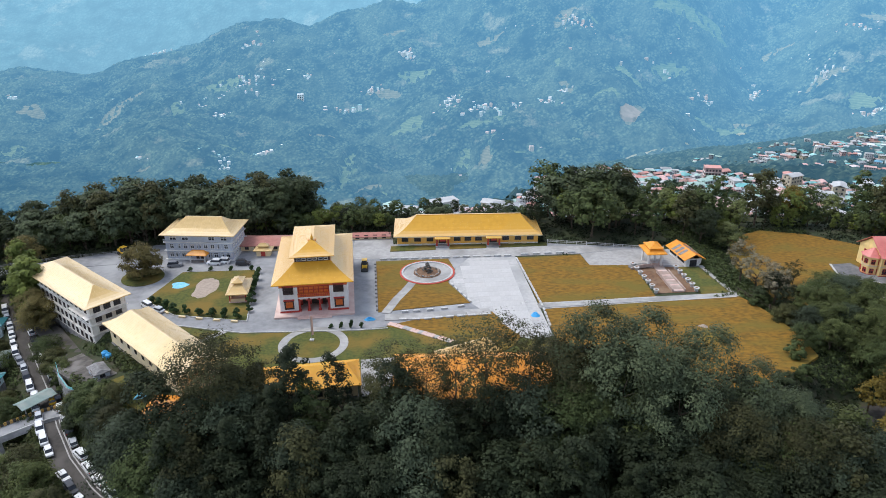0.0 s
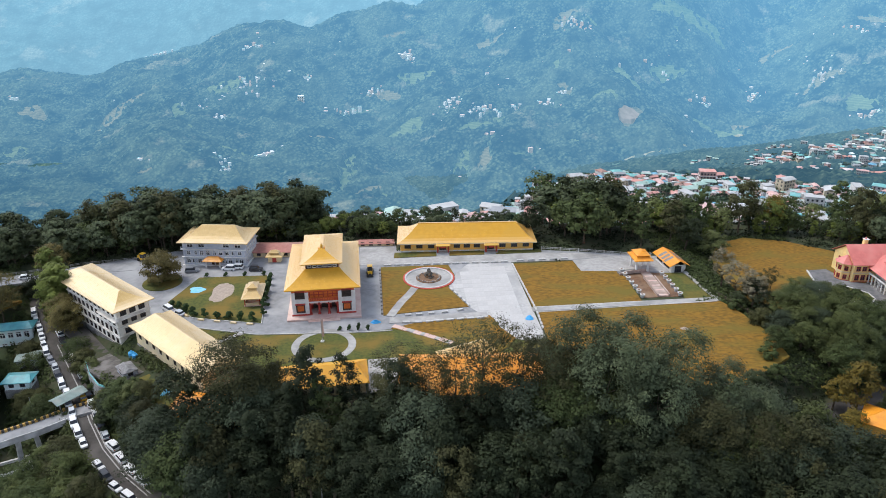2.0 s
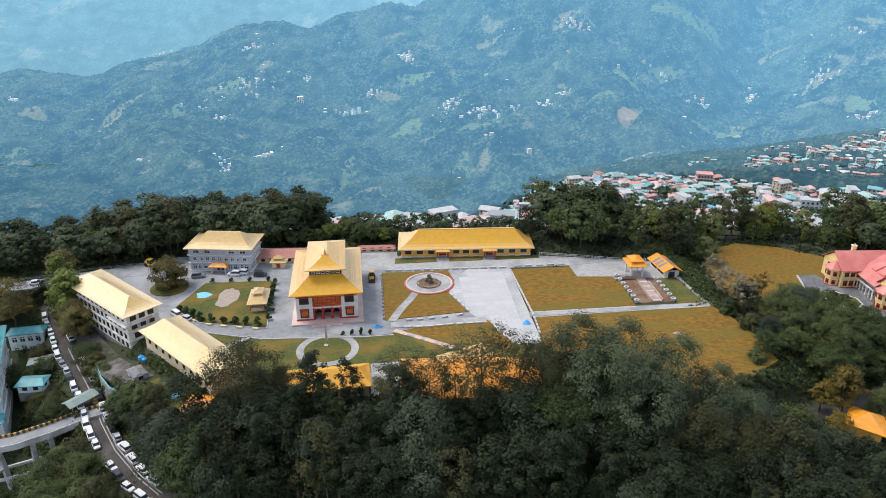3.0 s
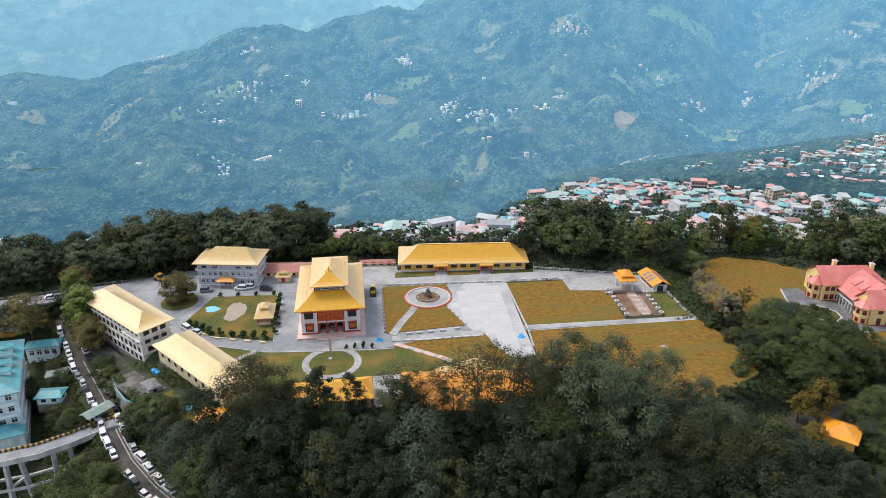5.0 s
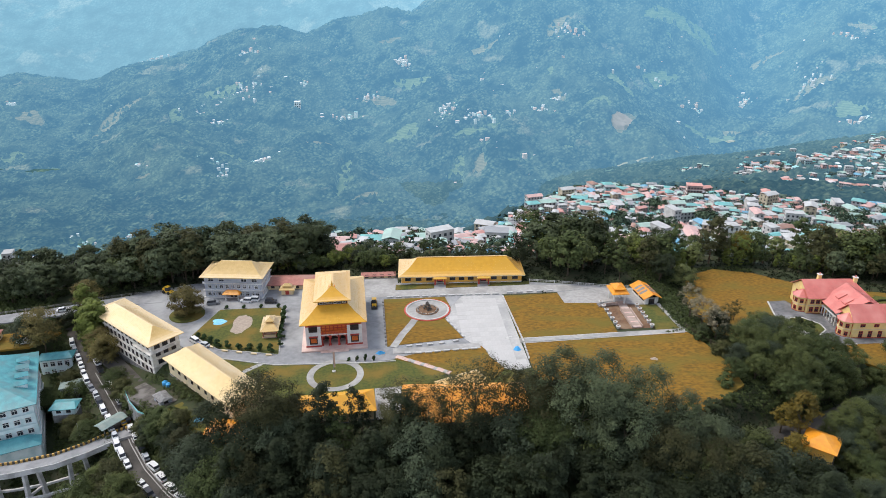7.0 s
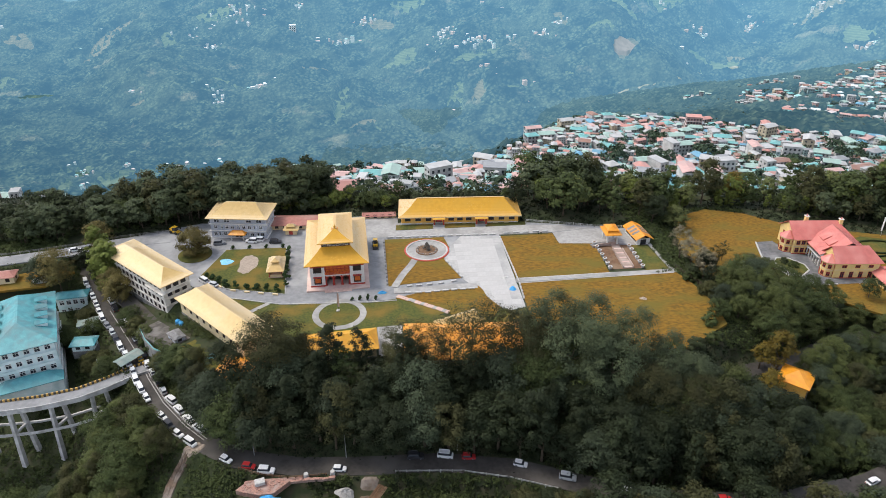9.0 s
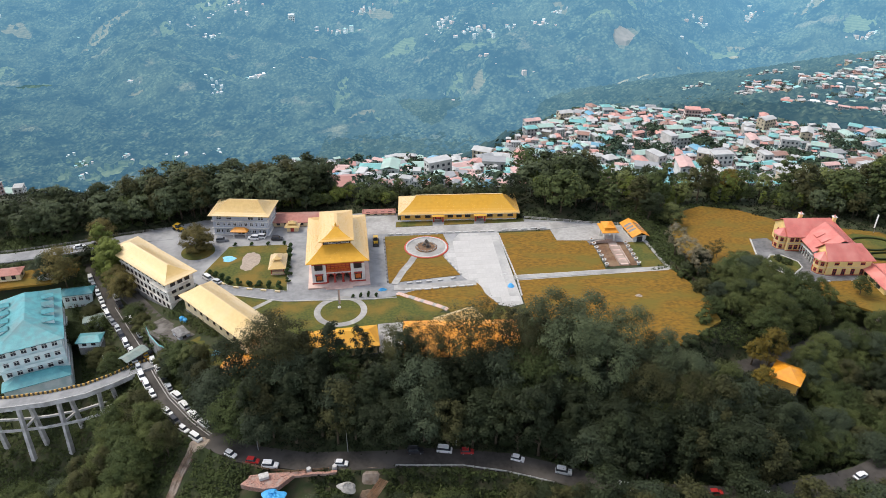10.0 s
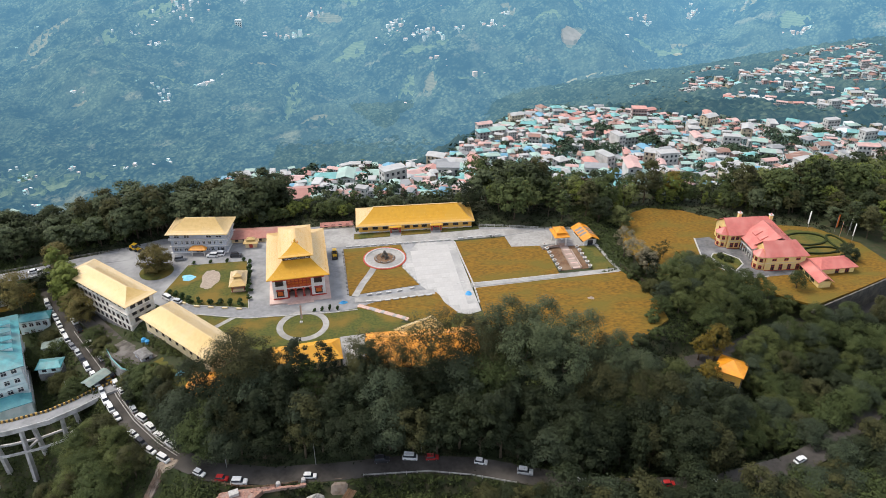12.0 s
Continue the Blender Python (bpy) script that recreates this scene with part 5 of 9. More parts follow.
small_house("gatehouse", 103.3, 122.0, -9.6, -38, 7.6, 7.6, 5.4, 2.4, "wall_yellow", "roof_orange", "small orange-roofed gatehouse among trees", inset=3.6, ov=0.8)

# ---- small buildings and fittings of the compound ----
def build_kiosk():
    t = thing("garden_kiosk", -57.4, 176.6, 0, 6, "small garden pavilion with a tiered pale golden roof", "pavilion")
    part("floor", boxes((-2.5, 2.5, 0, 9.5, 0, 0.45)), M["pink_stone"], t)
    for x in (-2.2, 2.2):
        for y in (0.3, 3.2, 6.2, 9.2):
            part("post", boxes((x - 0.14, x + 0.14, y - 0.14, y + 0.14, 0.45, 3.1)), M["trim_red"], t)
    part("low_wall", boxes((-2.3, 2.3, 0.2, 0.35, 0.45, 1.3), (-2.35, -2.2, 0.4, 9.2, 0.45, 1.3), (2.2, 2.35, 0.4, 9.2, 0.45, 1.3)), M["wall_cream"], t)
    roof(t, hip_planes(-3.1, 3.1, -0.8, 10.2, 3.1, 4.7, -1.0, 1.0, 3.0, 6.4), M["roof_pale_gold"], "lower_roof", 0.6, 0.04)
    part("lantern_wall", boxes((-0.95, 0.95, 3.1, 6.3, 4.5, 5.2)), M["trim_red"], t)
    roof(t, hip_planes(-1.6, 1.6, 2.4, 7.0, 5.2, 6.1, -0.1, 0.1, 4.0, 5.4), M["roof_pale_gold"], "upper_roof", 0.6, 0.04)


build_kiosk()


def build_gate():
    t = thing("gate_pavilion", 66.9, 202.0, 0.1, 4, "orange-roofed gate pavilion on white posts", "gate")
    for x in (-2.0, 2.0):
        for y in (-2.6, 2.6):
            part("post", boxes((x - 0.28, x + 0.28, y - 0.28, y + 0.28, -0.2, 4.6)), M["wall_white"], t)
    part("beam", boxes((-2.4, 2.4, -2.95, -2.3, 4.3, 4.7), (-2.4, 2.4, 2.3, 2.95, 4.3, 4.7)), M["trim_red"], t)
    roof(t, hip_planes(-3.2, 3.2, -4.1, 4.1, 4.7, 5.7, -1.7, 1.7, -2.2, 2.2), M["roof_orange"], "lower_roof", 0.6, 0.03)
    part("lantern_wall", boxes((-1.6, 1.6, -2.1, 2.1, 5.5, 6.1)), M["trim_red"], t)
    roof(t, hip_planes(-2.3, 2.3, -2.9, 2.9, 6.1, 7.1, -0.2, 0.2, -1.0, 1.0), M["roof_orange"], "upper_roof", 0.6, 0.03)


build_gate()
ramp = thing("gate_ramp", 68.2, 198.2, 0.15, 3.5, "pinkish stone ramp with low white parapets", "ramp")
part("ramp_bed", boxes((-1.6, 1.6, -16.8, 3.0, -0.3, 0.2)), M["ramp_stone"], ramp)
part("parapet", boxes((-2.0, -1.6, -16.5, -3.0, -0.3, 0.75)), M["ramp_stone"], ramp)
part("parapet", boxes((1.6, 2.0, -16.5, -3.0, -0.3, 0.75)), M["ramp_stone"], ramp)
for k in range(9):
    part("tread", boxes((-1.5, 1.5, -16.4 + k * 1.7, -15.7 + k * 1.7, 0.2, 0.24 + 0.0 * k)), M["ramp_stone"] if k % 2 else M["pink_stone"], ramp)
part("stair_wing", ribbon([(-1.8, 1.5, 0.1), (-4.0, 1.2, 0.5), (-6.5, 1.0, 0.3), (-9.2, 0.4, 0.0)], 2.2, -0.3, 0.35), M["stone_grey"], ramp)
part("stair_parapet", ribbon([(-1.8, 0.3, 0.5), (-4.0, 0.0, 0.9), (-6.5, -0.2, 0.7), (-9.2, -0.8, 0.2)], 0.3, -0.5, 0.55), M["ramp_stone"], ramp)

def build_pot():
    t = thing("planter_pot", 0, 0, 0.1, 0, "large white concrete planter pot with soil", "planter", "planters along the gate steps")
    bm = tube(bmesh.new(), (0, 0, 0), (0, 0, 0.95), 0.48, 0.72, 12)
    tube(bm, (0, 0, 0.95), (0, 0, 1.15), 0.84, 0.84, 12)
    part("pot", bm, M["kerb_white"], t)
    part("soil", tube(bmesh.new(), (0, 0, 1.12), (0, 0, 1.18), 0.42, 0.40, 12), M["soil"], t)
    return t


pot = build_pot()
pot.location = (60.4, 199.7, 0.1)
for k in range(1, 7):
    copy_thing(pot, pose(60.4 + 1.9 * k / 6, 199.7 - 18.7 * k / 6, 0.1, 0, 0, 40 * k))
for k in range(6):
    copy_thing(pot, pose(73.1 + 1.2 * k / 5, 197.2 - 15.3 * k / 5, 0.1, 0, 0, 55 * k))


def build_shed():
    t = thing("open_shed", 78.2, 204.6, 0.05, 10, "orange-roofed shed with pale translucent roof panels", "shed")
    w, d = 5.2, 11.0
    block_walls(t, w, d, 2.6, 0.2, M["wall_white"], M["trim_dark"], M["glass_dark"], [(1.4, 3.6, 0.0, 2.2)], [(0.6, 4.6, 1.0, 2.4), (5.6, 9.6, 1.0, 2.4)], [], [(0.6, 4.6, 1.0, 2.4), (5.6, 9.6, 1.0, 2.4)], 2)
    for o in t.children:
        o.matrix_basis = Matrix.Translation((0, -5.5, 0)) @ o.matrix_basis
    pl = gable(-3.6, 3.6, -6.4, 6.4, 2.6, 4.4, 'y')
    gable_roof(t, pl, M["roof_orange"], 0.6)
    for sx in (-1, 1):
        for k in range(3):
            y = -2.6 + k * 2.2
            part("roof_panel", sheet_mesh([(Vector((sx * 3.3, y, 2.82)), Vector((sx * 3.3, y + 1.3, 2.82)), Vector((sx * 0.5, y + 1.3, 4.22)), Vector((sx * 0.5, y, 4.22)))], 0.03), M["stone_grey"], t, "weathered translucent roof panel")


build_shed()
small_house("red_long_roof", -53.2, 214.2, -0.3, 1, 26, 8.4, 2.4, 1.5, "wall_cream", "roof_brick", "long low house with a brick-red roof behind the temple", inset=0.6, ov=0.6)
small_house("red_long_roof", -24.0, 223.6, -0.6, 3, 13, 3.0, 1.8, 0.9, "wall_cream", "roof_brick", "low brick-red roofed store", inset=0.6, ov=0.5)
def build_small_pagoda():
    t = thing("small_shrine", -57.8, 209.6, 0, 0, "little shrine with a two-tier cream roof", "shrine")
    part("body", boxes((-2.2, 2.2, 0, 2.6, 0, 2.3)), M["wall_cream"], t)
    part("door", boxes((-0.7, 0.7, -0.08, -0.01, 0.1, 1.8)), M["trim_red"], t)
    roof(t, hip_planes(-3.0, 3.0, -0.8, 3.4, 2.3, 3.2, -1.2, 1.2, 0.9, 1.7), M["roof_pale_gold"], "lower_roof", 0.5, 0.03)
    part("neck", boxes((-1.15, 1.15, 0.95, 1.65, 3.0, 3.5)), M["wall_cream"], t)
    roof(t, hip_planes(-1.8, 1.8, 0.2, 2.4, 3.5, 4.3, -0.8, 0.8, 1.2, 1.4), M["roof_pale_gold"], "upper_roof", 0.5, 0.03)


build_small_pagoda()

# rock garden inside the shrine circle
rr = random.Random(4)
def rock_bm(r, seed, h=1.0):
    g = random.Random(seed)
    bm = bmesh.new()
    bmesh.ops.create_icosphere(bm, subdivisions=1, radius=r)
    for v in bm.verts:
        v.co *= g.uniform(0.7, 1.2)
        v.co.z *= h
    return bm


mound = thing("rock_cairn", -4.1, 195.8, 0.3, 0, "tall dark cairn of stacked rough stones", "cairn")
for k in range(46):
    z = 3.1 * (k / 46) ** 1.1
    rad = 1.7 * (1 - z / 3.6)
    a = rr.uniform(0, 6.28)
    o = part("stone", rock_bm(0.46 * rr.uniform(0.7, 1.1), k, 0.8), M["stone_dark"], mound)
    o.location = (rad * math.cos(a) * rr.uniform(0.5, 1), rad * math.sin(a) * rr.uniform(0.5, 1), z + 0.2)
bed = tagged(part("soil_round", prism(arc(-4.1, 195.8, 4.2, 0, 350, 35), 0.3, 0.42), M["soil"]), "round soil bed of the rock garden", "flower bed", kind="structure")
ringo = thing("stone_ring", -4.1, 195.8, 0.4, 0, "ring of pale boulders round the bed", "rocks")
for k in range(26):
    a = 2 * math.pi * k / 26
    o = part("boulder", rock_bm(0.42 * rr.uniform(0.8, 1.2), 100 + k, 0.7), M["gravel"] if k % 3 else M["stone_grey"], ringo)
    o.location = (3.6 * math.cos(a), 3.6 * math.sin(a), 0.15)

# flagpole with a hanging banner
fp = thing("flagpole", -33.0, 155.6, 0.1, 0, "tall prayer-flag pole with a faded orange banner", "flagpole")
part("pole", tube(bmesh.new(), (0, 0, 0), (0, 0, 7.4), 0.09, 0.05, 8), M["metal_grey"], fp)
part("base", boxes((-0.5, 0.5, -0.5, 0.5, 0, 0.3)), M["kerb_white"], fp)
part("banner", boxes((0.06, 0.6, -0.02, 0.02, 1.6, 7.0)), M["pink_stone"], fp, "faded narrow cloth banner")

# kerb stones and bench-like planters along the walks
def kerb_row(name, pts, step, size, mat, label, group):
    first = None
    for (ax, ay), (bx, by) in zip(pts, pts[1:]):
        L = math.hypot(bx - ax, by - ay)
        ang = math.degrees(math.atan2(by - ay, bx - ax))
        n = max(1, int(L / step))
        for k in range(n):
            m = pose(ax + (bx - ax) * (k + 0.5) / n, ay + (by - ay) * (k + 0.5) / n, 0.05, 0, 0, ang)
            if first is None:
                l, w, h = size
                bm = boxes((-l / 2, l / 2, -w / 2, w / 2, 0, h), (-l / 2 + 0.08, l / 2 - 0.08, -w / 2 - 0.05, w / 2 + 0.05, h, h + 0.06))
                first = tagged(part(name, bm, M[mat]), label, name.replace("_", " "), group)
                first.matrix_basis = m
            else:
                copy_thing(first, m)


kerb_row("kerb_block", [(24.4, 206.8), (28.4, 172.5)], 1.9, (1.5, 0.45, 0.45), "kerb_white", "white painted kerb block beside the plaza", "kerb blocks by the plaza")
kerb_row("kerb_block", [(28.4, 172), (28.9, 161.5)], 1.9, (1.5, 0.45, 0.45), "kerb_white", "white painted kerb block beside the plaza", "kerb blocks by the plaza")
kerb_row("planter_trough", [(-20, 206.0), (23.5, 208.4)], 3.3, (2.4, 0.5, 0.5), "kerb_white", "low white concrete flower trough", "flower troughs")
kerb_row("planter_trough", [(25.5, 209.2), (45, 210.9)], 3.3, (2.4, 0.5, 0.5), "kerb_white", "low white concrete flower trough", "flower troughs")
kerb_row("planter_trough", [(-12, 165.9), (-5, 165.9), (4, 167.4), (13, 168.4)], 3.0, (2.1, 0.6, 0.5), "kerb_white", "low white concrete flower trough", "flower troughs")
kerb_row("planter_trough", [(-11.5, 170.1), (-5, 170.9), (3, 172.4), (8.2, 174.2)], 3.2, (1.9, 0.5, 0.5), "kerb_white", "low white concrete flower trough", "flower troughs")
kerb_row("planter_trough", [(8.7, 175.4), (2.6, 188.4)], 2.6, (1.9, 0.5, 0.5), "kerb_white", "low white concrete flower trough", "flower troughs")
kerb_row("planter_trough", [(-20.9, 204), (-17.6, 170.6)], 2.4, (1.6, 0.5, 0.5), "stone_grey", "low grey stone flower trough", "flower troughs")
kerb_row("bench", [(-78.5, 173.2), (-73, 168.9), (-63, 166.8), (-53, 165.2)], 3.6, (1.9, 0.55, 0.42), "wall_cream", "low cream stone bench beside the drive", "garden benches")
for nm, pts in (("kerb_garden", [(-57.7, 198.9), (-52.2, 165.8), (-73.1, 169.4), (-79.6, 174.6), (-84.7, 178.5)]), ("kerb_front", [(-81, 166.2), (-60, 161.2), (-52, 159.5), (-22, 160.4), (-14, 161.4)]), ("kerb_upper", [(61.6, 178.0), (27.6, 174.7)]), ("kerb_lower", [(28.2, 171.5), (60, 175.2), (84.4, 177.8)])):
    tagged(part(nm, ribbon(pts, 0.28, 0.0, 0.34), M["kerb_white"]), "pale concrete kerb edging", "kerb", kind="structure")

# white post-and-rail fence behind the walk
def fence(name, pts, step, h, mat, label):
    t = new(name)
    tagged(t, label, "fence")
    for (ax, ay, az), (bx, by, bz) in zip(pts, pts[1:]):
        L = math.hypot(bx - ax, by - ay)
        n = max(1, round(L / step))
        for k in range(n + 1):
            f = k / n
            x, y, z = ax + (bx - ax) * f, ay + (by - ay) * f, az + (bz - az) * f
            part("post", boxes((x - 0.11, x + 0.11, y - 0.11, y + 0.11, z - 0.3, z + h)), M[mat], t)
        for hz in (h * 0.45, h * 0.85):
            part("rail", ribbon([(ax, ay, az + hz), (bx, by, bz + hz)], 0.09, -0.06, 0.06), M[mat], t)
    return t


fence("rail_fence", [(36.4, 219.6, 0), (52.5, 216.8, 0), (63.5, 214.2, 0), (74, 213.2, 0)], 3.0, 1.2, "kerb_white", "white concrete post-and-rail fence")
fence("rail_fence", [(-30, 224.2, 0), (-17, 224.2, 0)], 2.2, 1.2, "kerb_white", "white concrete post-and-rail fence")
fence("road_fence", [(-240, 180, 0.2), (-200, 187.8, 0.2), (-160, 194.6, 0.3), (-139, 201.4, 0.3), (-124, 208, 0.2), (-104, 213.6, 0)], 3.2, 1.0, "stone_grey", "grey concrete roadside railing")
fence("wire_fence", [(86, 181, 0), (92, 168, 0), (97, 156, -0.8), (103, 146, -3)], 3.0, 1.5, "bark", "dark wire fence along the lawn")


# ---- the slope side: hotel block, viaduct, sheds, vehicles ----
M["sandstone_yellow"] = material("kerb_yellow", (0.62, 0.38, 0.10), (0.50, 0.30, 0.09), 2.0, 0.8)
M["roof_dullgreen"] = material("roof_dullgreen", (0.25, 0.32, 0.29), (0.20, 0.26, 0.24), 0.8, 0.6, c3=(0.32, 0.34, 0.30), big=0.3)
M["kerb_black"] = material("kerb_black", (0.05, 0.045, 0.04), (0.09, 0.08, 0.07), 2.0, 0.8)
M["bridge_concrete"] = material("bridge_concrete", (0.62, 0.60, 0.585), (0.50, 0.485, 0.475), 0.8, 0.85, 0.02, c3=(0.36, 0.345, 0.33), big=0.35)


def build_teal_block():
    t = thing("hotel_block", -127.7, 137.2, -19.0, 26, "mint-green five-storey block with a teal sheet-metal roof", "building")
    w, d, H = 18.5, 30.0, 18.6
    fr, sd_ = [], []
    for k in range(5):
        z = 1.0 + 3.7 * k
        fr += row_of(6, 1.5, 0.6, w - 0.6, z + 0.3, z + 1.9)
        sd_ += row_of(9, 1.3, 0.6, d - 1.2, z + 0.3, z + 1.9)
    block_walls(t, w, d, H, 0.3, M["wall_mint"], M["wall_white"], M["glass_dark"], fr, sd_, [], sd_, 1)
    for k in range(1, 5):
        z = 3.7 * k
        part("balcony", boxes((-w / 2 - 0.2, w / 2 + 0.2, -1.3, -0.02, z + 0.05, z + 0.25), (-w / 2 - 0.2, w / 2 + 0.2, -1.3, -1.15, z + 0.25, z + 1.1)), M["wall_mint"], t)
        part("floor_band", boxes((w / 2 + 0.02, w / 2 + 0.35, 0, d, z + 0.05, z + 0.3)), M["wall_white"], t)
    planes = hip_planes(-w / 2 - 1.2, w / 2 + 1.2, -1.4, d + 1.4, H + 0.2, H + 4.4, -0.3, 0.3, 8.0, d - 4.0)
    roof(t, planes, M["roof_teal"], "roof", 0.7, 0.02, label="faded teal corrugated roof")
    for sx in (-1, 1):
        for k in range(4):
            y = 8.5 + k * 5.0
            dm = part("dormer", boxes((sx * 6.6 - 1.5, sx * 6.6 + 1.5, y - 0.85, y + 0.85, H + 1.0, H + 2.6)), M["wall_mint"], t)
            pl = gable(sx * 6.6 - 1.9, sx * 6.6 + 1.9, y - 1.3, y + 1.3, H + 2.6, H + 3.5)
            part("dormer_roof", sheet_mesh(pl, 0.1), M["roof_teal"], dm)
    roof(t, hip_planes(-w / 2 - 0.5, w / 2 + 0.5, -6.5, -1.4, 8.2, 9.6, -6.0, 6.0, -3.0, -1.6), M["roof_teal"], "porch_roof", 0.7, 0.0, label="faded grey-teal lean-to roof")
    block = part("porch_wall", boxes((-w / 2, w / 2, -5.8, -1.5, 0.0, 8.1)), M["wall_mint"], t)
    s = thing("hotel_annex", -130.0, 174.0, -14.6, 12, "mint-green annex with a teal roof beside the road", "building")
    block_walls(s, 10, 4, 9.0, 0.3, M["wall_mint"], M["wall_white"], M["glass_dark"], row_of(4, 1.4, 0.5, 9.5, 6.2, 7.8) + row_of(4, 1.4, 0.5, 9.5, 2.6, 4.2), [], [], [])
    roof(s, hip_planes(-5.6, 5.6, -0.8, 4.8, 9.1, 10.3, -4.0, 4.0, 1.9, 2.1), M["roof_teal"], "roof", 0.7, 0.0)
    # pale roof garden with an oval white seat-wall behind it
    lawn("lawn_roof_garden", [(-166, 170), (-139, 176), (-133, 186), (-150, 187), (-168, 180)], M["lawn_gold"], "small golden lawn beside the ridge road", -2.0)
    o = thing("oval_basin", -141.5, 179.5, -2.0, 20, "white oval ornamental basin on the lawn", "basin")
    bm = bmesh.new()
    n = 28
    prof = ((2.3, 0.0), (2.9, 0.75), (2.5, 0.8), (2.0, 0.35), (0.0, 0.3))
    rings = [[bm.verts.new((r * 1.15 * math.cos(2 * math.pi * i / n), r * 0.8 * math.sin(2 * math.pi * i / n), z)) for i in range(n)] for r, z in prof[:-1]]
    for a, b in zip(rings, rings[1:]):
        for i in range(n):
            bm.faces.new((a[i], a[(i + 1) % n], b[(i + 1) % n], b[i]))
    bm.faces.new(rings[-1])
    part("bowl", bm, M["kerb_white"], o)
    small_house("cream_shed", -156, 177, -2.2, 12, 11, 5, 2.8, 1.2, "wall_cream", "roof_brick", "low cream shed beside the ridge road", inset=1.5, ov=0.5)


build_teal_block()
hut = small_house("green_hut", -115.6, 148.6, -10.3, 6, 6.6, 4.4, 2.6, 0.9, "wall_mint", "roof_teal", "small hut with a bright teal sheet roof", inset=0.4, ov=0.7)
small_house("grey_lean_to", -119, 160.5, -10.5, 20, 6.0, 4.0, 2.6, 0.8, "wall_grey", "roof_dullgreen", "grey corrugated lean-to shed", inset=0.3, ov=0.4)
shel = thing("roadside_shelter", -97.6, 141.0, -9.9, 56, "open roadside shelter with a dull green sheet roof", "shelter")
for x in (-3.2, 3.2):
    for y in (-1.3, 1.3):
        part("post", boxes((x - 0.1, x + 0.1, y - 0.1, y + 0.1, 0, 2.9)), M["metal_grey"], shel)
gable_roof(shel, gable(-4.2, 4.2, -2.2, 2.2, 2.9, 3.7), M["roof_dullgreen"], 0.6)

# viaduct
DECK = [(-91.5, 139.2, -9.7), (-95.5, 136.7, -9.6), (-101, 131.4, -9.5), (-107.6, 126.7, -9.5), (-117.5, 123.3, -9.6), (-129.3, 121.2, -9.8), (-143, 120.8, -10.2), (-160, 123.5, -10.8), (-178, 129, -11.5)]
via = thing("viaduct", 0, 0, 0, 0, "curved concrete viaduct with striped yellow and black kerb blocks", "bridge")
part("deck", ribbon([(x, y, z) for x, y, z in DECK], 5.4, -0.9, 0.0), M["bridge_concrete"], via)
part("carriageway", ribbon([(x, y, z) for x, y, z in DECK], 4.2, 0.0, 0.06), M["asphalt_pale"], via)


def offset_path(path, off):
    out = []
    for i, p in enumerate(path):
        a, b = path[max(i - 1, 0)], path[min(i + 1, len(path) - 1)]
        dx, dy = b[0] - a[0], b[1] - a[1]
        L = math.hypot(dx, dy)
        out.append((p[0] - dy / L * off, p[1] + dx / L * off, p[2]))
    return out


def walk_path(path, step):
    """Places every step metres along a polyline: x, y, z, heading."""
    out, carry = [], 0.0
    for (ax, ay, az), (bx, by, bz) in zip(path, path[1:]):
        L = math.hypot(bx - ax, by - ay)
        s = carry
        while s < L:
            f = s / L
            out.append((ax + (bx - ax) * f, ay + (by - ay) * f, az + (bz - az) * f, math.degrees(math.atan2(by - ay, bx - ax))))
            s += step
        carry = s - L
    return out


kb = {}
for key in ("sandstone_yellow", "kerb_black"):
    bm = boxes((-0.3, 0.3, -0.2, 0.2, -0.1, 0.8))
    me = bpy.data.meshes.new("kerb_block")
    bm.to_mesh(me)
    bm.free()
    me.materials.append(M[key])
    kb[key] = me
inner = offset_path(DECK, -2.45)
for k, (x, y, z, h) in enumerate(walk_path(inner, 0.66)):
    shared("kerb_block", kb["sandstone_yellow" if k % 2 else "kerb_black"], via, pose(x, y, z, 0, 0, h))
outer = offset_path(DECK, 2.5)
part("parapet", ribbon(outer, 0.25, -0.2, 0.75), M["bridge_concrete"], via)
bm = bmesh.new()
for x, y, z, h in walk_path(offset_path(DECK, 2.66), 1.6):
    box(bm, -0.12, 0.12, -0.08, 0.08, -0.9, 0.7, pose(x, y, z, 0, 0, h))
tagged(part("parapet_ribs", bm, M["bridge_concrete"], via), kind="stuff")
for sx, sy, hd in ((-103.2, 129.4, 140), (-113.5, 124.5, 160), (-124.5, 122.0, 170), (-136, 120.8, 179), (-149, 121.6, 188)):
    pm = pose(sx, sy, -10.4, 0, 0, hd)
    pier = part("pier_cap", boxes((-0.7, 0.7, -2.6, 2.6, -0.6, 0.0)), M["bridge_concrete"], via)
    pier.matrix_basis = pm
    for s in (-1, 1):
        bm = bmesh.new()
        a, b = Vector((0, s * 2.0, -0.6)), Vector((0, s * 3.2, -20.0))
        for p0, p1, wv in ((a, b, 0.45),):
            vs = []
            for p, ww in ((p0, 0.5), (p1, 0.66)):
                vs.append([bm.verts.new(p + Vector((u * ww, v * ww, 0))) for u, v in ((-1, -1), (1, -1), (1, 1), (-1, 1))])
            for i in range(4):
                bm.faces.new((vs[0][i], vs[1][i], vs[1][(i + 1) % 4], vs[0][(i + 1) % 4]))
        bmesh.ops.recalc_face_normals(bm, faces=bm.faces)
        leg = part("pier_leg", bm, M["bridge_concrete"], via)
        leg.matrix_basis = pm
    brace = part("pier_brace", boxes((-0.3, 0.3, -2.6, 2.6, -8.2, -7.5)), M["bridge_concrete"], via)
    brace.matrix_basis = pm
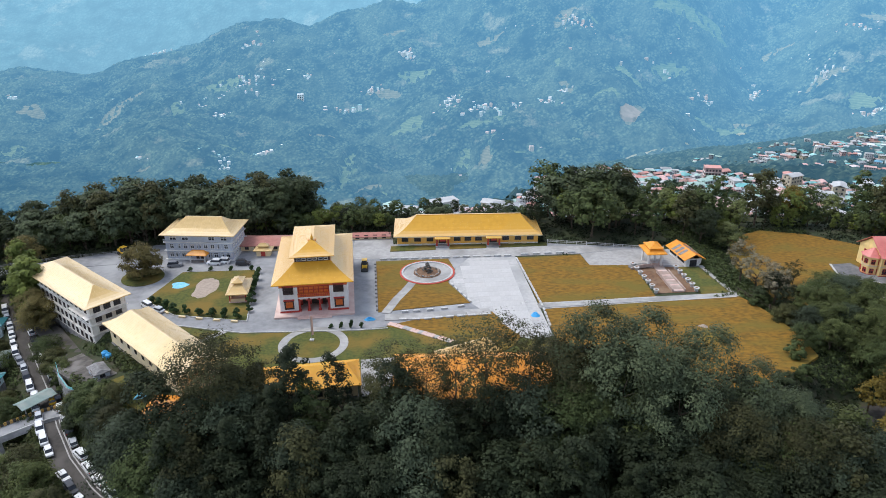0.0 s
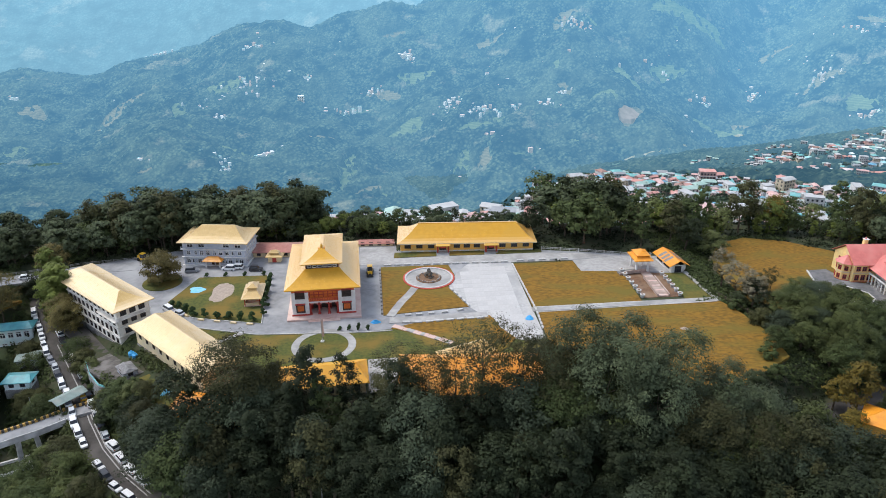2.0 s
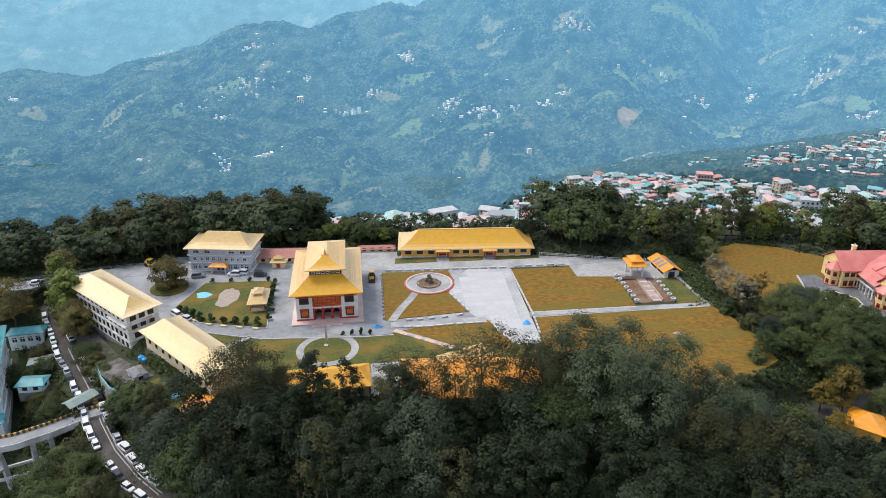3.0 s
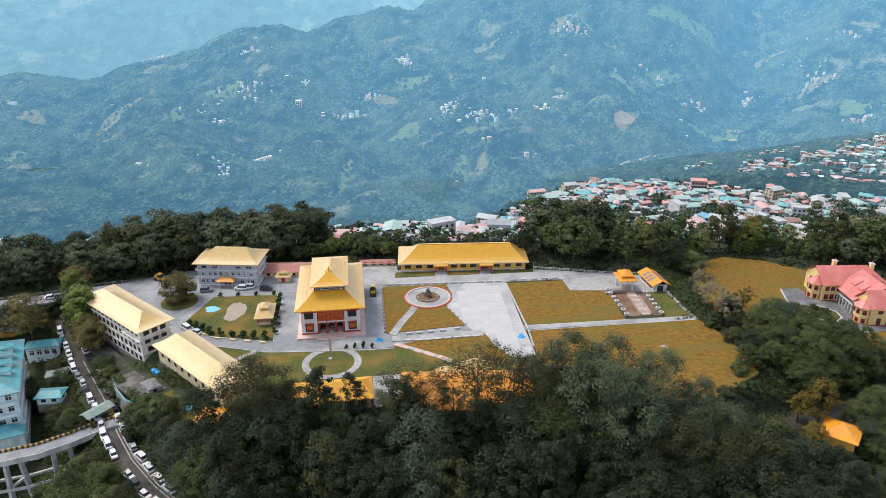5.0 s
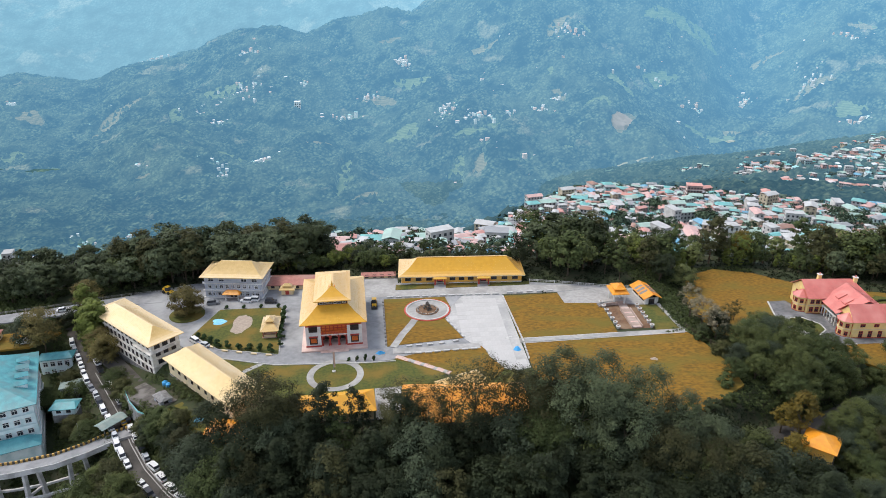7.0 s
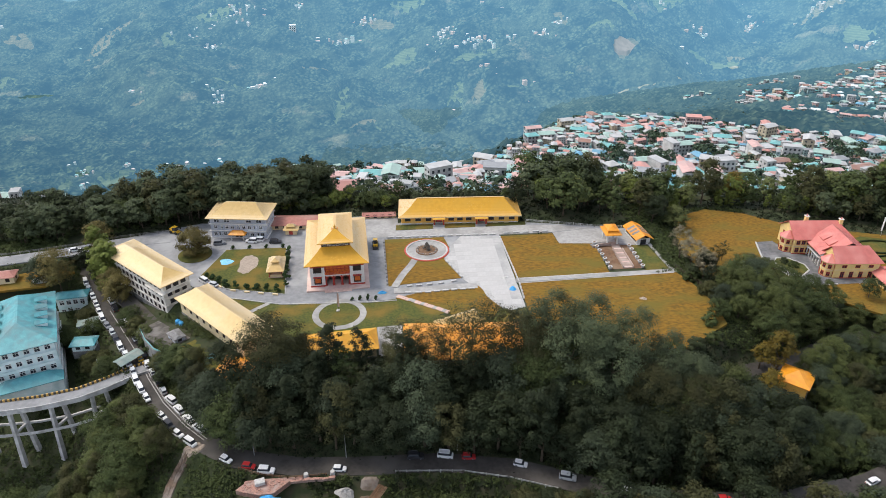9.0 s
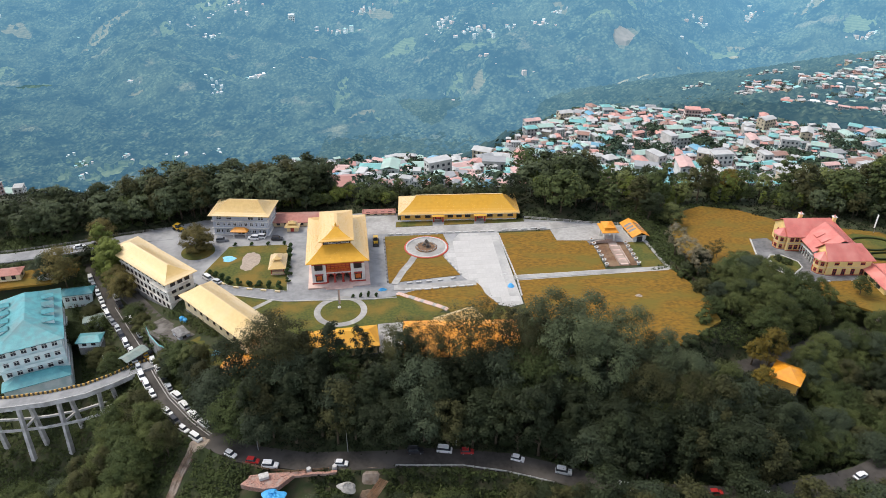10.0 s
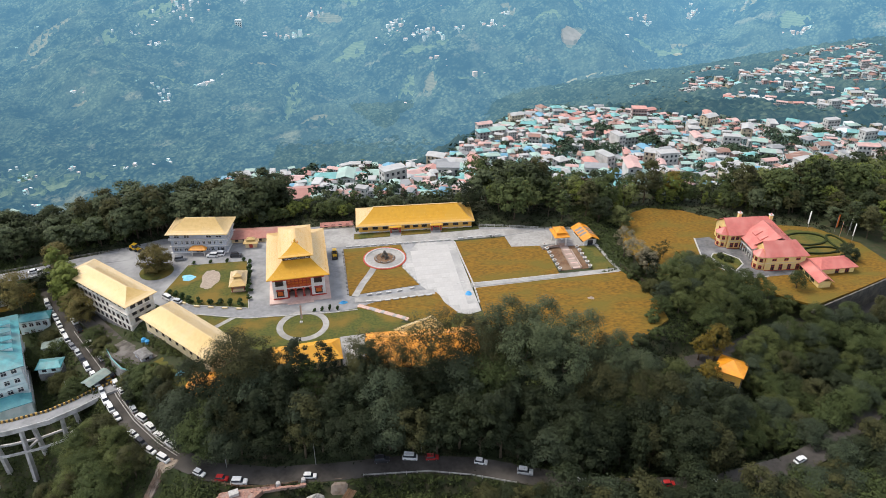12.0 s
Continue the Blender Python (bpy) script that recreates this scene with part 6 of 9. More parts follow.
for off in (-2.5, 2.5):
    pts = offset_path([(-103.2, 129.4, -18.4), (-111.0, 125.2, -18.4), (-119.6, 122.7, -18.4), (-128.2, 121.4, -18.4), (-138, 120.8, -18.4), (-149, 121.6, -18.4)], off)
    part("tie_beam", ribbon(pts, 0.55, -0.35, 0.35), M["bridge_concrete"], via)

# yard below the long house: retaining wall, turquoise rail, tanks, huts
M["rail_teal"] = material("rail_teal", (0.20, 0.50, 0.50), (0.15, 0.42, 0.42), 2.0, 0.6)
part_pts = [(-96.5, 150.5, -3.6), (-93.0, 145.0, -3.6), (-88.5, 140.0, -3.7), (-84.0, 138.0, -3.8), (-80.5, 138.5, -3.9)]
tagged(part("wall_retaining", ribbon(part_pts, 0.7, -5.0, 0.5), M["stone_grey"]), "stained grey retaining wall below the yard", "wall", kind="structure")
tr_ = thing("yard_railing", 0, 0, 0, 0, "curved turquoise yard railing", "railing")
part("rail", ribbon([(x, y, z + 0.5) for x, y, z in part_pts], 0.14, 0.0, 0.5), M["rail_teal"], tr_)
tank = thing("water_tank", -84.6, 152.2, -2.3, 0, "blue plastic water tank beside the house", "water tank", "blue water tanks")
bm = tube(bmesh.new(), (0, 0, 0), (0, 0, 1.5), 0.8, 0.8, 16)
tube(bm, (0, 0, 1.5), (0, 0, 1.8), 0.8, 0.35, 16)
tube(bm, (0, 0, 1.8), (0, 0, 1.95), 0.28, 0.28, 10)
part("tank", bm, M["tarp_blue"], tank)
copy_thing(tank, pose(-83.0, 150.8, -2.1))
small_house("yard_hut", -83.5, 142.5, -2.4, -48, 5, 3.4, 2.2, 0.6, "wall_grey", "stone_grey", "small grey flat-roofed yard hut", inset=0.3, ov=0.3)
tarp = thing("tarp_heap", -68.5, 133.8, -1.5, 20, "crumpled blue and white tarpaulin heap", "tarpaulin")


def crumple(w, d, h, seed, n=10):
    r = random.Random(seed)
    bm = bmesh.new()
    na = max(14, n + 8)
    nr = max(4, n // 2)
    ph = [r.uniform(0, 6.28) for _ in range(3)]
    top = bm.verts.new((0, 0, h * r.uniform(0.7, 1.1)))
    prev = None
    for k in range(1, nr + 1):
        f = k / nr
        ring = []
        for i in range(na):
            a = 2 * math.pi * i / na
            e = f * (1 + 0.16 * math.sin(2 * a + ph[0]) + 0.12 * math.sin(3 * a + ph[1]) + 0.07 * math.sin(5 * a + ph[2]) + r.uniform(-0.04, 0.04))
            z = max(0.02, h * (1 - f ** 1.6) * r.uniform(0.55, 1.2)) if k < nr else -0.05
            ring.append(bm.verts.new((w / 2 * e * math.cos(a), d / 2 * e * math.sin(a), z)))
        for i in range(na):
            j = (i + 1) % na
            bm.faces.new((top, ring[i], ring[j]) if prev is None else (prev[i], ring[i], ring[j], prev[j]))
        prev = ring
    bm.faces.new(prev[::-1])
    return bm


part("cover", crumple(2.6, 2.2, 1.0, 3), M["tarp_sky"], tarp)
for x, y, z, w, d, h, mt, lb in ((-77.8, 188.2, 0.24, 5.6, 4.2, 0.35, "tarp_sky", "pale blue tarpaulin spread on the garden lawn"), (-19.2, 166.2, 0.1, 3.0, 1.5, 0.9, "tarp_blue", "crumpled blue tarpaulin by the drive"), (25.8, 168.2, 0.1, 2.2, 3.6, 0.7, "tarp_blue", "blue tarpaulin over goods on the plaza"), (23.6, 175.5, 0.1, 3.0, 2.0, 0.3, "kerb_white", "white sheet lying on the plaza"), (69.1, 161.1, 0.2, 2.6, 2.0, 0.35, "gravel", "pale heap of rubble on the lawn")):
    o = thing("tarp_sheet" if "tarp" in mt or mt == "kerb_white" else "rubble_heap", x, y, z, 15, lb, "tarpaulin" if mt != "gravel" else "rubble")
    part("cover", crumple(w, d, h, int(abs(x * 7))), M[mt], o)

# ---- vehicles ----
CAR_PAINT = {"white": (0.80, 0.80, 0.80), "silver": (0.52, 0.54, 0.56), "black": (0.03, 0.03, 0.035), "red": (0.45, 0.03, 0.03), "blue": (0.04, 0.10, 0.24), "grey": (0.22, 0.23, 0.25), "yellow": (0.75, 0.45, 0.03)}
for k, c in CAR_PAINT.items():
    M["paint_" + k] = material("paint_" + k, c, tuple(v * 0.92 for v in c), 3.0, 0.3, spec=0.6)
M["tyre"] = material("tyre", (0.025, 0.025, 0.025), (0.04, 0.04, 0.04), 4.0, 0.9)
M["lamp_glass"] = material("lamp_glass", (0.75, 0.75, 0.72), (0.65, 0.65, 0.62), 3.0, 0.2)
M["lamp_red"] = material("lamp_red", (0.5, 0.03, 0.02), (0.4, 0.03, 0.02), 3.0, 0.3)


def loft(sections):
    """Body skinned over cross-sections (y, half width, z low, z high, top half width)."""
    bm = bmesh.new()
    rows = []
    for y, hw, z0, z1, tw in sections:
        rows.append([bm.verts.new(p) for p in ((-hw, y, z0), (hw, y, z0), (hw * 1.02, y, (z0 + z1) * 0.55), (tw, y, z1), (-tw, y, z1), (-hw * 1.02, y, (z0 + z1) * 0.55))])
    for a, b in zip(rows, rows[1:]):
        for k in range(6):
            bm.faces.new((a[k], a[(k + 1) % 6], b[(k + 1) % 6], b[k]))
    bm.faces.new(rows[0][::-1])
    bm.faces.new(rows[-1])
    bmesh.ops.recalc_face_normals(bm, faces=bm.faces)
    return bm


CARS = {}


def car_template(style, paint):
    key = (style, paint)
    if key in CARS:
        return None
    L, Wd, H, nose = {"hatch": (3.7, 1.62, 1.5, 0.95), "sedan": (4.3, 1.7, 1.45, 1.15), "suv": (4.5, 1.82, 1.82, 1.15), "van": (4.3, 1.7, 1.95, 0.45)}[style]
    desc = {"hatch": "small hatchback", "sedan": "saloon car", "suv": "tall off-road car", "van": "boxy minivan"}[style]
    t = thing("car", 0, 0, -500, 0, "parked %s %s on the road" % (paint, desc), "car", "parked cars")
    hw, belt = Wd / 2, H * 0.56
    tail = 0.55 if style == "sedan" else 0.12
    part("body", loft([(-L / 2, hw * 0.86, 0.32, belt * 0.82, hw * 0.8), (-L / 2 + 0.15, hw * 0.97, 0.24, belt * 0.95, hw * 0.9), (-L / 2 + nose, hw, 0.22, belt, hw * 0.94), (L / 2 - 0.3, hw, 0.22, belt, hw * 0.94), (L / 2, hw * 0.9, 0.32, belt * 0.92, hw * 0.85)]), M["paint_" + paint], t)
    y0, y1 = -L / 2 + nose, L / 2 - tail
    part("cabin_glass", loft([(y0, hw * 0.86, belt - 0.02, belt + 0.03, hw * 0.84), (y0 + 0.55, hw * 0.86, belt - 0.02, H - 0.08, hw * 0.72), (y1 - 0.35, hw * 0.86, belt - 0.02, H - 0.08, hw * 0.72), (y1, hw * 0.86, belt - 0.02, belt + 0.05, hw * 0.8)]), M["glass_dark"], t)
    part("roof_panel", loft([(y0 + 0.5, hw * 0.74, H - 0.14, H - 0.05, hw * 0.68), (y0 + 0.9, hw * 0.77, H - 0.14, H, hw * 0.7), (y1 - 0.6, hw * 0.77, H - 0.14, H, hw * 0.7), (y1 - 0.25, hw * 0.74, H - 0.14, H - 0.06, hw * 0.68)]), M["paint_" + paint], t)
    for sx in (-1, 1):
        for y in (-L / 2 + 0.75, L / 2 - 0.75):
            wh = part("wheel", tube(bmesh.new(), (sx * (hw - 0.2), y, 0.31), (sx * (hw + 0.02), y, 0.31), 0.31, 0.31, 14), M["tyre"], t)
            part("rim", tube(bmesh.new(), (sx * (hw + 0.02), y, 0.31), (sx * (hw + 0.035), y, 0.31), 0.18, 0.16, 10), M["metal_grey"], wh)
        part("headlight", boxes((sx * hw * 0.62 - 0.16, sx * hw * 0.62 + 0.16, -L / 2 - 0.01, -L / 2 + 0.1, belt * 0.55, belt * 0.75)), M["lamp_glass"], t)
        part("tail_light", boxes((sx * hw * 0.72 - 0.1, sx * hw * 0.72 + 0.1, L / 2 - 0.05, L / 2 + 0.01, belt * 0.6, belt * 0.85)), M["lamp_red"], t)
    CARS[key] = t
    return t


USED = {}


def car(style, paint, x, y, z, heading):
    """A car with its nose towards the heading (degrees, 0 along +x)."""
    car_template(style, paint)
    t = CARS[(style, paint)]
    m = pose(x, y, z, 0, 0, heading + 90)
    if (style, paint) not in USED:
        USED[(style, paint)] = True
        t.matrix_basis = m
        return t
    return copy_thing(t, m)


cr_ = random.Random(8)
STYLES = [("hatch", "white"), ("hatch", "white"), ("van", "white"), ("suv", "white"), ("suv", "white"), ("sedan", "white"), ("van", "white"), ("hatch", "white"), ("hatch", "silver"), ("suv", "black"), ("sedan", "grey")]
down = [p for p in ROAD_LEFT[1:8]]
for off, step, skip, rev in ((-2.55, 4.9, 0.06, 0), (2.5, 5.2, 0.16, 180)):
    for x, y, z, h in walk_path(offset_path(down, off), step):
        if cr_.random() < skip:
            continue
        st = cr_.choice(STYLES)
        car(st[0], st[1], x + cr_.uniform(-0.25, 0.25), y + cr_.uniform(-0.25, 0.25), z + 0.06, h + rev + cr_.uniform(-5, 5))
car("hatch", "yellow", -95.2, 143.6, -9.6, 118)
for st, pt, x, y in (("hatch", "white", -57.6, 101.6), ("hatch", "red", -51.0, 99.2), ("suv", "white", -46.0, 97.6), ("hatch", "white", -26.8, 98.0), ("suv", "black", -6.8, 102.2), ("van", "white", 1.3, 102.4), ("hatch", "red", 7.6, 101.8), ("hatch", "white", 21.3, 99.0), ("suv", "silver", 33.2, 94.6), ("suv", "white", 48.6, 89.4), ("hatch", "red", 72.0, 87.6), ("hatch", "white", 84.5, 87.2), ("sedan", "white", 112.6, 92.4)):
    _, rz_ = seg_dist(np.array([x]), np.array([y]), ROAD_LEFT)
    best = min(walk_path(ROAD_LEFT, 1.0), key=lambda p: math.hypot(p[0] - x, p[1] - y))
    car(st, pt, x, y, float(rz_[0]) + 0.07, best[3] + cr_.uniform(-6, 6))
for st, pt, x, y, h in (("suv", "white", -72.0, 203.6, 175), ("suv", "white", -69.6, 204.6, 172), ("suv", "black", -62.6, 202.8, 0), ("van", "white", -82.2, 174.4, 140), ("sedan", "silver", -78.3, 172.0, 150), ("suv", "grey", -84.0, 202.2, 10), ("sedan", "white", -137, 197.0, 20)):
    car(st, pt, x, y, 0.08 if x > -130 else 0.45, h)


def build_loader(x, y, rz):
    t = thing("wheel_loader", x, y, 0.1, rz, "yellow and black wheel loader parked on the drive", "loader")
    part("chassis", boxes((-0.8, 0.8, -2.0, 2.0, 0.6, 1.3)), M["paint_yellow"], t)
    part("engine_cover", boxes((-0.75, 0.75, 0.7, 2.1, 1.3, 2.0)), M["paint_yellow"], t)
    part("cab", boxes((-0.75, 0.75, -0.9, 0.65, 1.3, 2.8)), M["glass_dark"], t)
    part("cab_roof", boxes((-0.85, 0.85, -1.0, 0.75, 2.8, 2.95)), M["paint_yellow"], t)
    part("bucket", loft([(-3.6, 1.1, 0.2, 0.5, 1.1), (-3.1, 1.1, 0.15, 1.0, 1.1), (-2.7, 1.1, 0.3, 1.1, 1.0)]), M["tyre"], t)
    part("arm", boxes((-0.6, -0.4, -3.0, -0.6, 0.9, 1.2), (0.4, 0.6, -3.0, -0.6, 0.9, 1.2)), M["paint_yellow"], t)
    for sx in (-1, 1):
        for yy in (-1.3, 1.4):
            part("wheel", tube(bmesh.new(), (sx * 0.7, yy, 0.62), (sx * 1.15, yy, 0.62), 0.62, 0.62, 14), M["tyre"], t)


build_loader(-23.8, 200.0, 5)
build_loader(-104.0, 211.6, 60)

# street lamps and poles
def pole(x, y, h, z=None, arm=0.0, rz=0, name="lamp_post", label="thin grey roadside lamp post"):
    zz = float(land(x, y)) if z is None else z
    t = thing(name, x, y, zz, rz, label, "lamp post" if arm else "utility pole")
    part("pole", tube(bmesh.new(), (0, 0, -0.5), (0, 0, h), 0.12, 0.07, 8), M["metal_grey"], t)
    if arm:
        part("arm", tube(bmesh.new(), (0, 0, h - 0.1), (arm, 0, h + 0.3), 0.05, 0.04, 6), M["metal_grey"], t)
        part("lamp_head", boxes((arm - 0.1, arm + 0.6, -0.14, 0.14, h + 0.22, h + 0.38)), M["metal_grey"], t)


pole(-162, 185.0, 8.0, 0.2, 1.6, -60)
pole(-50.5, 103.6, 6.5, -12.0, 1.2, 200)
pole(-25.5, 102.6, 8.0, -12, name="utility_pole", label="slim roadside utility pole")
pole(4.6, 104.6, 11.0, -12, name="utility_pole", label="slim roadside utility pole")
pole(-106.5, 139.0, 7.0, -13, name="utility_pole", label="slim roadside utility pole")
fence("guard_rail", [(-12, 97.2, -12), (6, 97.0, -12), (18, 94.6, -12), (30, 91.0, -12.3)], 3.0, 0.8, "kerb_white", "white roadside guard rail")

# building site below the lower road: brick rubble, blue sheet, timber stack
M["brick_rubble"] = material("brick_rubble", (0.50, 0.27, 0.21), (0.26, 0.16, 0.13), 2.2, 0.95, 0.25, c3=(0.40, 0.30, 0.26), big=0.5)
site = thing("brick_rubble", -45.5, 92.8, -11.6, 2, "pink brick terrace and brick piles at a roadside site", "rubble")
part("floor", prism([(-7.2, -1.1), (-4.6, 1.9), (-1.0, 2.3), (6.8, 2.6), (11.0, 3.2), (11.0, 2.5), (6.6, 1.7), (2.6, -2.6), (-1.0, -2.9), (-5.2, -1.9)], -1.6, -0.1), M["brick_rubble"], site)
site_r = random.Random(12)
for k in range(46):
    u, v = site_r.uniform(-5.5, 4.5), site_r.uniform(-2.0, 1.8)
    br = part("brick", boxes((-0.3, 0.3, -0.18, 0.18, -0.1, site_r.uniform(0.04, 0.16))), M["brick_rubble"], site)
    br.matrix_basis = pose(u, v, 0, 0, 0, site_r.uniform(0, 180))
for k in range(16):
    br = part("brick_pile", boxes((-0.5, 0.5, -0.35, 0.35, -0.4, site_r.uniform(0.2, 0.6))), M["brick_rubble"], site)
    br.matrix_basis = pose(7.0 + 10.5 * k / 15, 1.0 + 0.5 * k / 15 + site_r.uniform(-0.15, 0.15), 0, 0, 0, site_r.uniform(-12, 12))
o = thing("site_slab", -46.8, 93.4, -10.9, 20, "white concrete slab lying on the rubble", "slab")
part("slab", boxes((-1.3, 1.3, -0.9, 0.9, -0.6, 0.35)), M["kerb_white"], o)
o = thing("site_tarp", -43.5, 88.2, -12.2, 12, "bright blue tarpaulin over building materials", "tarpaulin")
part("cover", crumple(6.0, 4.5, 0.8, 9, 14), M["tarp_blue"], o)
for x, y in ((-35.2, 95.6), (-28.4, 96.4)):
    o = thing("site_tank", x, y, -12.0, 0, "small white plastic water tank", "water tank")
    part("tank", tube(bmesh.new(), (0, 0, 0), (0, 0, 1.5), 0.7, 0.6, 14), M["kerb_white"], o)
o = thing("timber_stack", -16.5, 89.6, -12.4, 62, "stack of reddish-brown timber logs", "timber")
for k in range(9):
    part("log", tube(bmesh.new(), (-3.5, -1.2 + 0.3 * k, 0.2 + 0.12 * (k % 3)), (3.5, -1.1 + 0.3 * k, 0.25 + 0.1 * (k % 2)), 0.16, 0.13, 7), M["soil"], o)
o = thing("gravel_heap", -24.5, 90.5, -12.3, 0, "heap of pale grey crushed stone", "gravel")
part("mound", crumple(5.0, 4.0, 1.4, 17, 14), M["concrete"], o)
fence("site_fence", [(-53.5, 98.4, -11.7), (-46, 96.0, -11.8), (-40, 95.2, -11.8), (-30, 96.2, -12)], 2.2, 1.0, "soil", "rusty roadside barrier with red marks")
tagged(part("wall_mansion", ribbon([(146, 149.5, -4.6), (158, 154.5, -4.4), (172, 160.5, -4.2), (190, 168.5, -4.0), (205, 176, -4.0)], 0.6, -6.5, 2.75), M["stone_dark"]), "long dark stone retaining wall", "wall", kind="structure")


def earth(name, cx, cy, rx, ry, rot, mat, label, seed):
    """A bare patch that lies on the ground, with a ragged outline."""
    r = random.Random(seed)
    bm = bmesh.new()
    na, nr = 30, 5
    ph = [r.uniform(0, 6.28) for _ in range(3)]
    at = lambda u, v: (cx + u * math.cos(radians(rot)) - v * math.sin(radians(rot)), cy + u * math.sin(radians(rot)) + v * math.cos(radians(rot)))
    prev, c = None, bm.verts.new((cx, cy, float(land(cx, cy)) + 0.35))
    for k in range(1, nr + 1):
        ring = []
        for i in range(na):
            a = 2 * math.pi * i / na
            e = k / nr * (1 + 0.14 * math.sin(2 * a + ph[0]) + 0.12 * math.sin(3 * a + ph[1]) + 0.08 * math.sin(7 * a + ph[2]) + r.uniform(-0.05, 0.05))
            x, y = at(rx * e * math.cos(a), ry * e * math.sin(a))
            ring.append(bm.verts.new((x, y, float(land(x, y)) + (0.3 + r.uniform(-0.12, 0.15) if k < nr else -0.4))))
        for i in range(na):
            j = (i + 1) % na
            bm.faces.new((c, ring[i], ring[j]) if prev is None else (prev[i], ring[i], ring[j], prev[j]))
        prev = ring
    return tagged(part(name, bm, mat), label, "ground", kind="structure")


M["gully_earth"] = material("gully_earth", (0.22, 0.15, 0.105), (0.12, 0.085, 0.06), 0.9, 0.95, 0.2, c3=(0.30, 0.25, 0.21), big=0.3)
earth("ground_gully", -71.5, 98.0, 9.5, 1.9, 72, M["gully_earth"], "bare brown erosion gully below the road", 3)
earth("ground_gully", -74.2, 87.0, 7.0, 1.5, 76, M["gully_earth"], "bare brown erosion gully below the road", 4)
earth("ground_verge", -68.0, 105.8, 4.2, 2.2, 40, M["gravel"], "pale rubble on the road verge", 5)
track = bmesh.new()
track_rows = []
for k in range(10):
    f = k / 9
    tx_, ty_ = -18.2 - 7.5 * f ** 1.5, 97.0 - 17.5 * f
    track_rows.append([track.verts.new((tx_ + u, ty_ + 0.25 * u * f, float(land(tx_ + u, ty_ + 0.25 * u * f)) + h)) for u, h in ((-2.4 - 0.3 * math.sin(3 * k), -0.3), (-1.6, 0.12), (0.0, 0.16), (1.5, 0.12), (2.3 + 0.3 * math.cos(2 * k), -0.3))])
for a, b in zip(track_rows, track_rows[1:]):
    for k in range(4):
        track.faces.new((a[k], a[k + 1], b[k + 1], b[k]))
bmesh.ops.recalc_face_normals(track, faces=track.faces)
tagged(part("ground_track", track, M["gully_earth"]), "bare earth side track below the road", "ground", kind="structure")

# ---- trees ----
def leaf_mat(name, a, b, rough=0.65):
    m = material(name, a, b, 0.35, rough, spec=0.1, island=0.22, obrand=0.22)
    return m


M["leaf_dark"] = leaf_mat("leaf_dark", (0.040, 0.050, 0.022), (0.027, 0.036, 0.016))
# leaf_dark again, darkened to paint the shade low on the slope
M["leaf_deep_shade"] = leaf_mat("leaf_deep_shade", (0.028, 0.036, 0.017), (0.018, 0.025, 0.012))
M["leaf_mid"] = leaf_mat("leaf_mid", (0.060, 0.076, 0.026), (0.040, 0.054, 0.019))
M["leaf_olive"] = leaf_mat("leaf_olive", (0.056, 0.055, 0.021), (0.038, 0.040, 0.017))
M["leaf_light"] = leaf_mat("leaf_light", (0.125, 0.140, 0.050), (0.085, 0.100, 0.036))
M["leaf_round"] = leaf_mat("leaf_round", (0.072, 0.072, 0.026), (0.050, 0.053, 0.020))
M["leaf_fresh"] = leaf_mat("leaf_fresh", (0.080, 0.093, 0.030), (0.054, 0.066, 0.022))
M["leaf_gold"] = leaf_mat("leaf_gold", (0.16, 0.115, 0.02), (0.11, 0.085, 0.02))
M["leaf_pale"] = leaf_mat("leaf_pale", (0.195, 0.169, 0.111), (0.130, 0.117, 0.072))
M["leaf_bamboo"] = leaf_mat("leaf_bamboo", (0.115, 0.135, 0.03), (0.08, 0.10, 0.024))
M["leaf_russet"] = leaf_mat("leaf_russet", (0.150, 0.120, 0.040), (0.100, 0.086, 0.032))
M["leaf_sage"] = leaf_mat("leaf_sage", (0.074, 0.090, 0.045), (0.050, 0.064, 0.034))
M["leaf_grey"] = leaf_mat("leaf_grey", (0.052, 0.066, 0.037), (0.036, 0.048, 0.028))


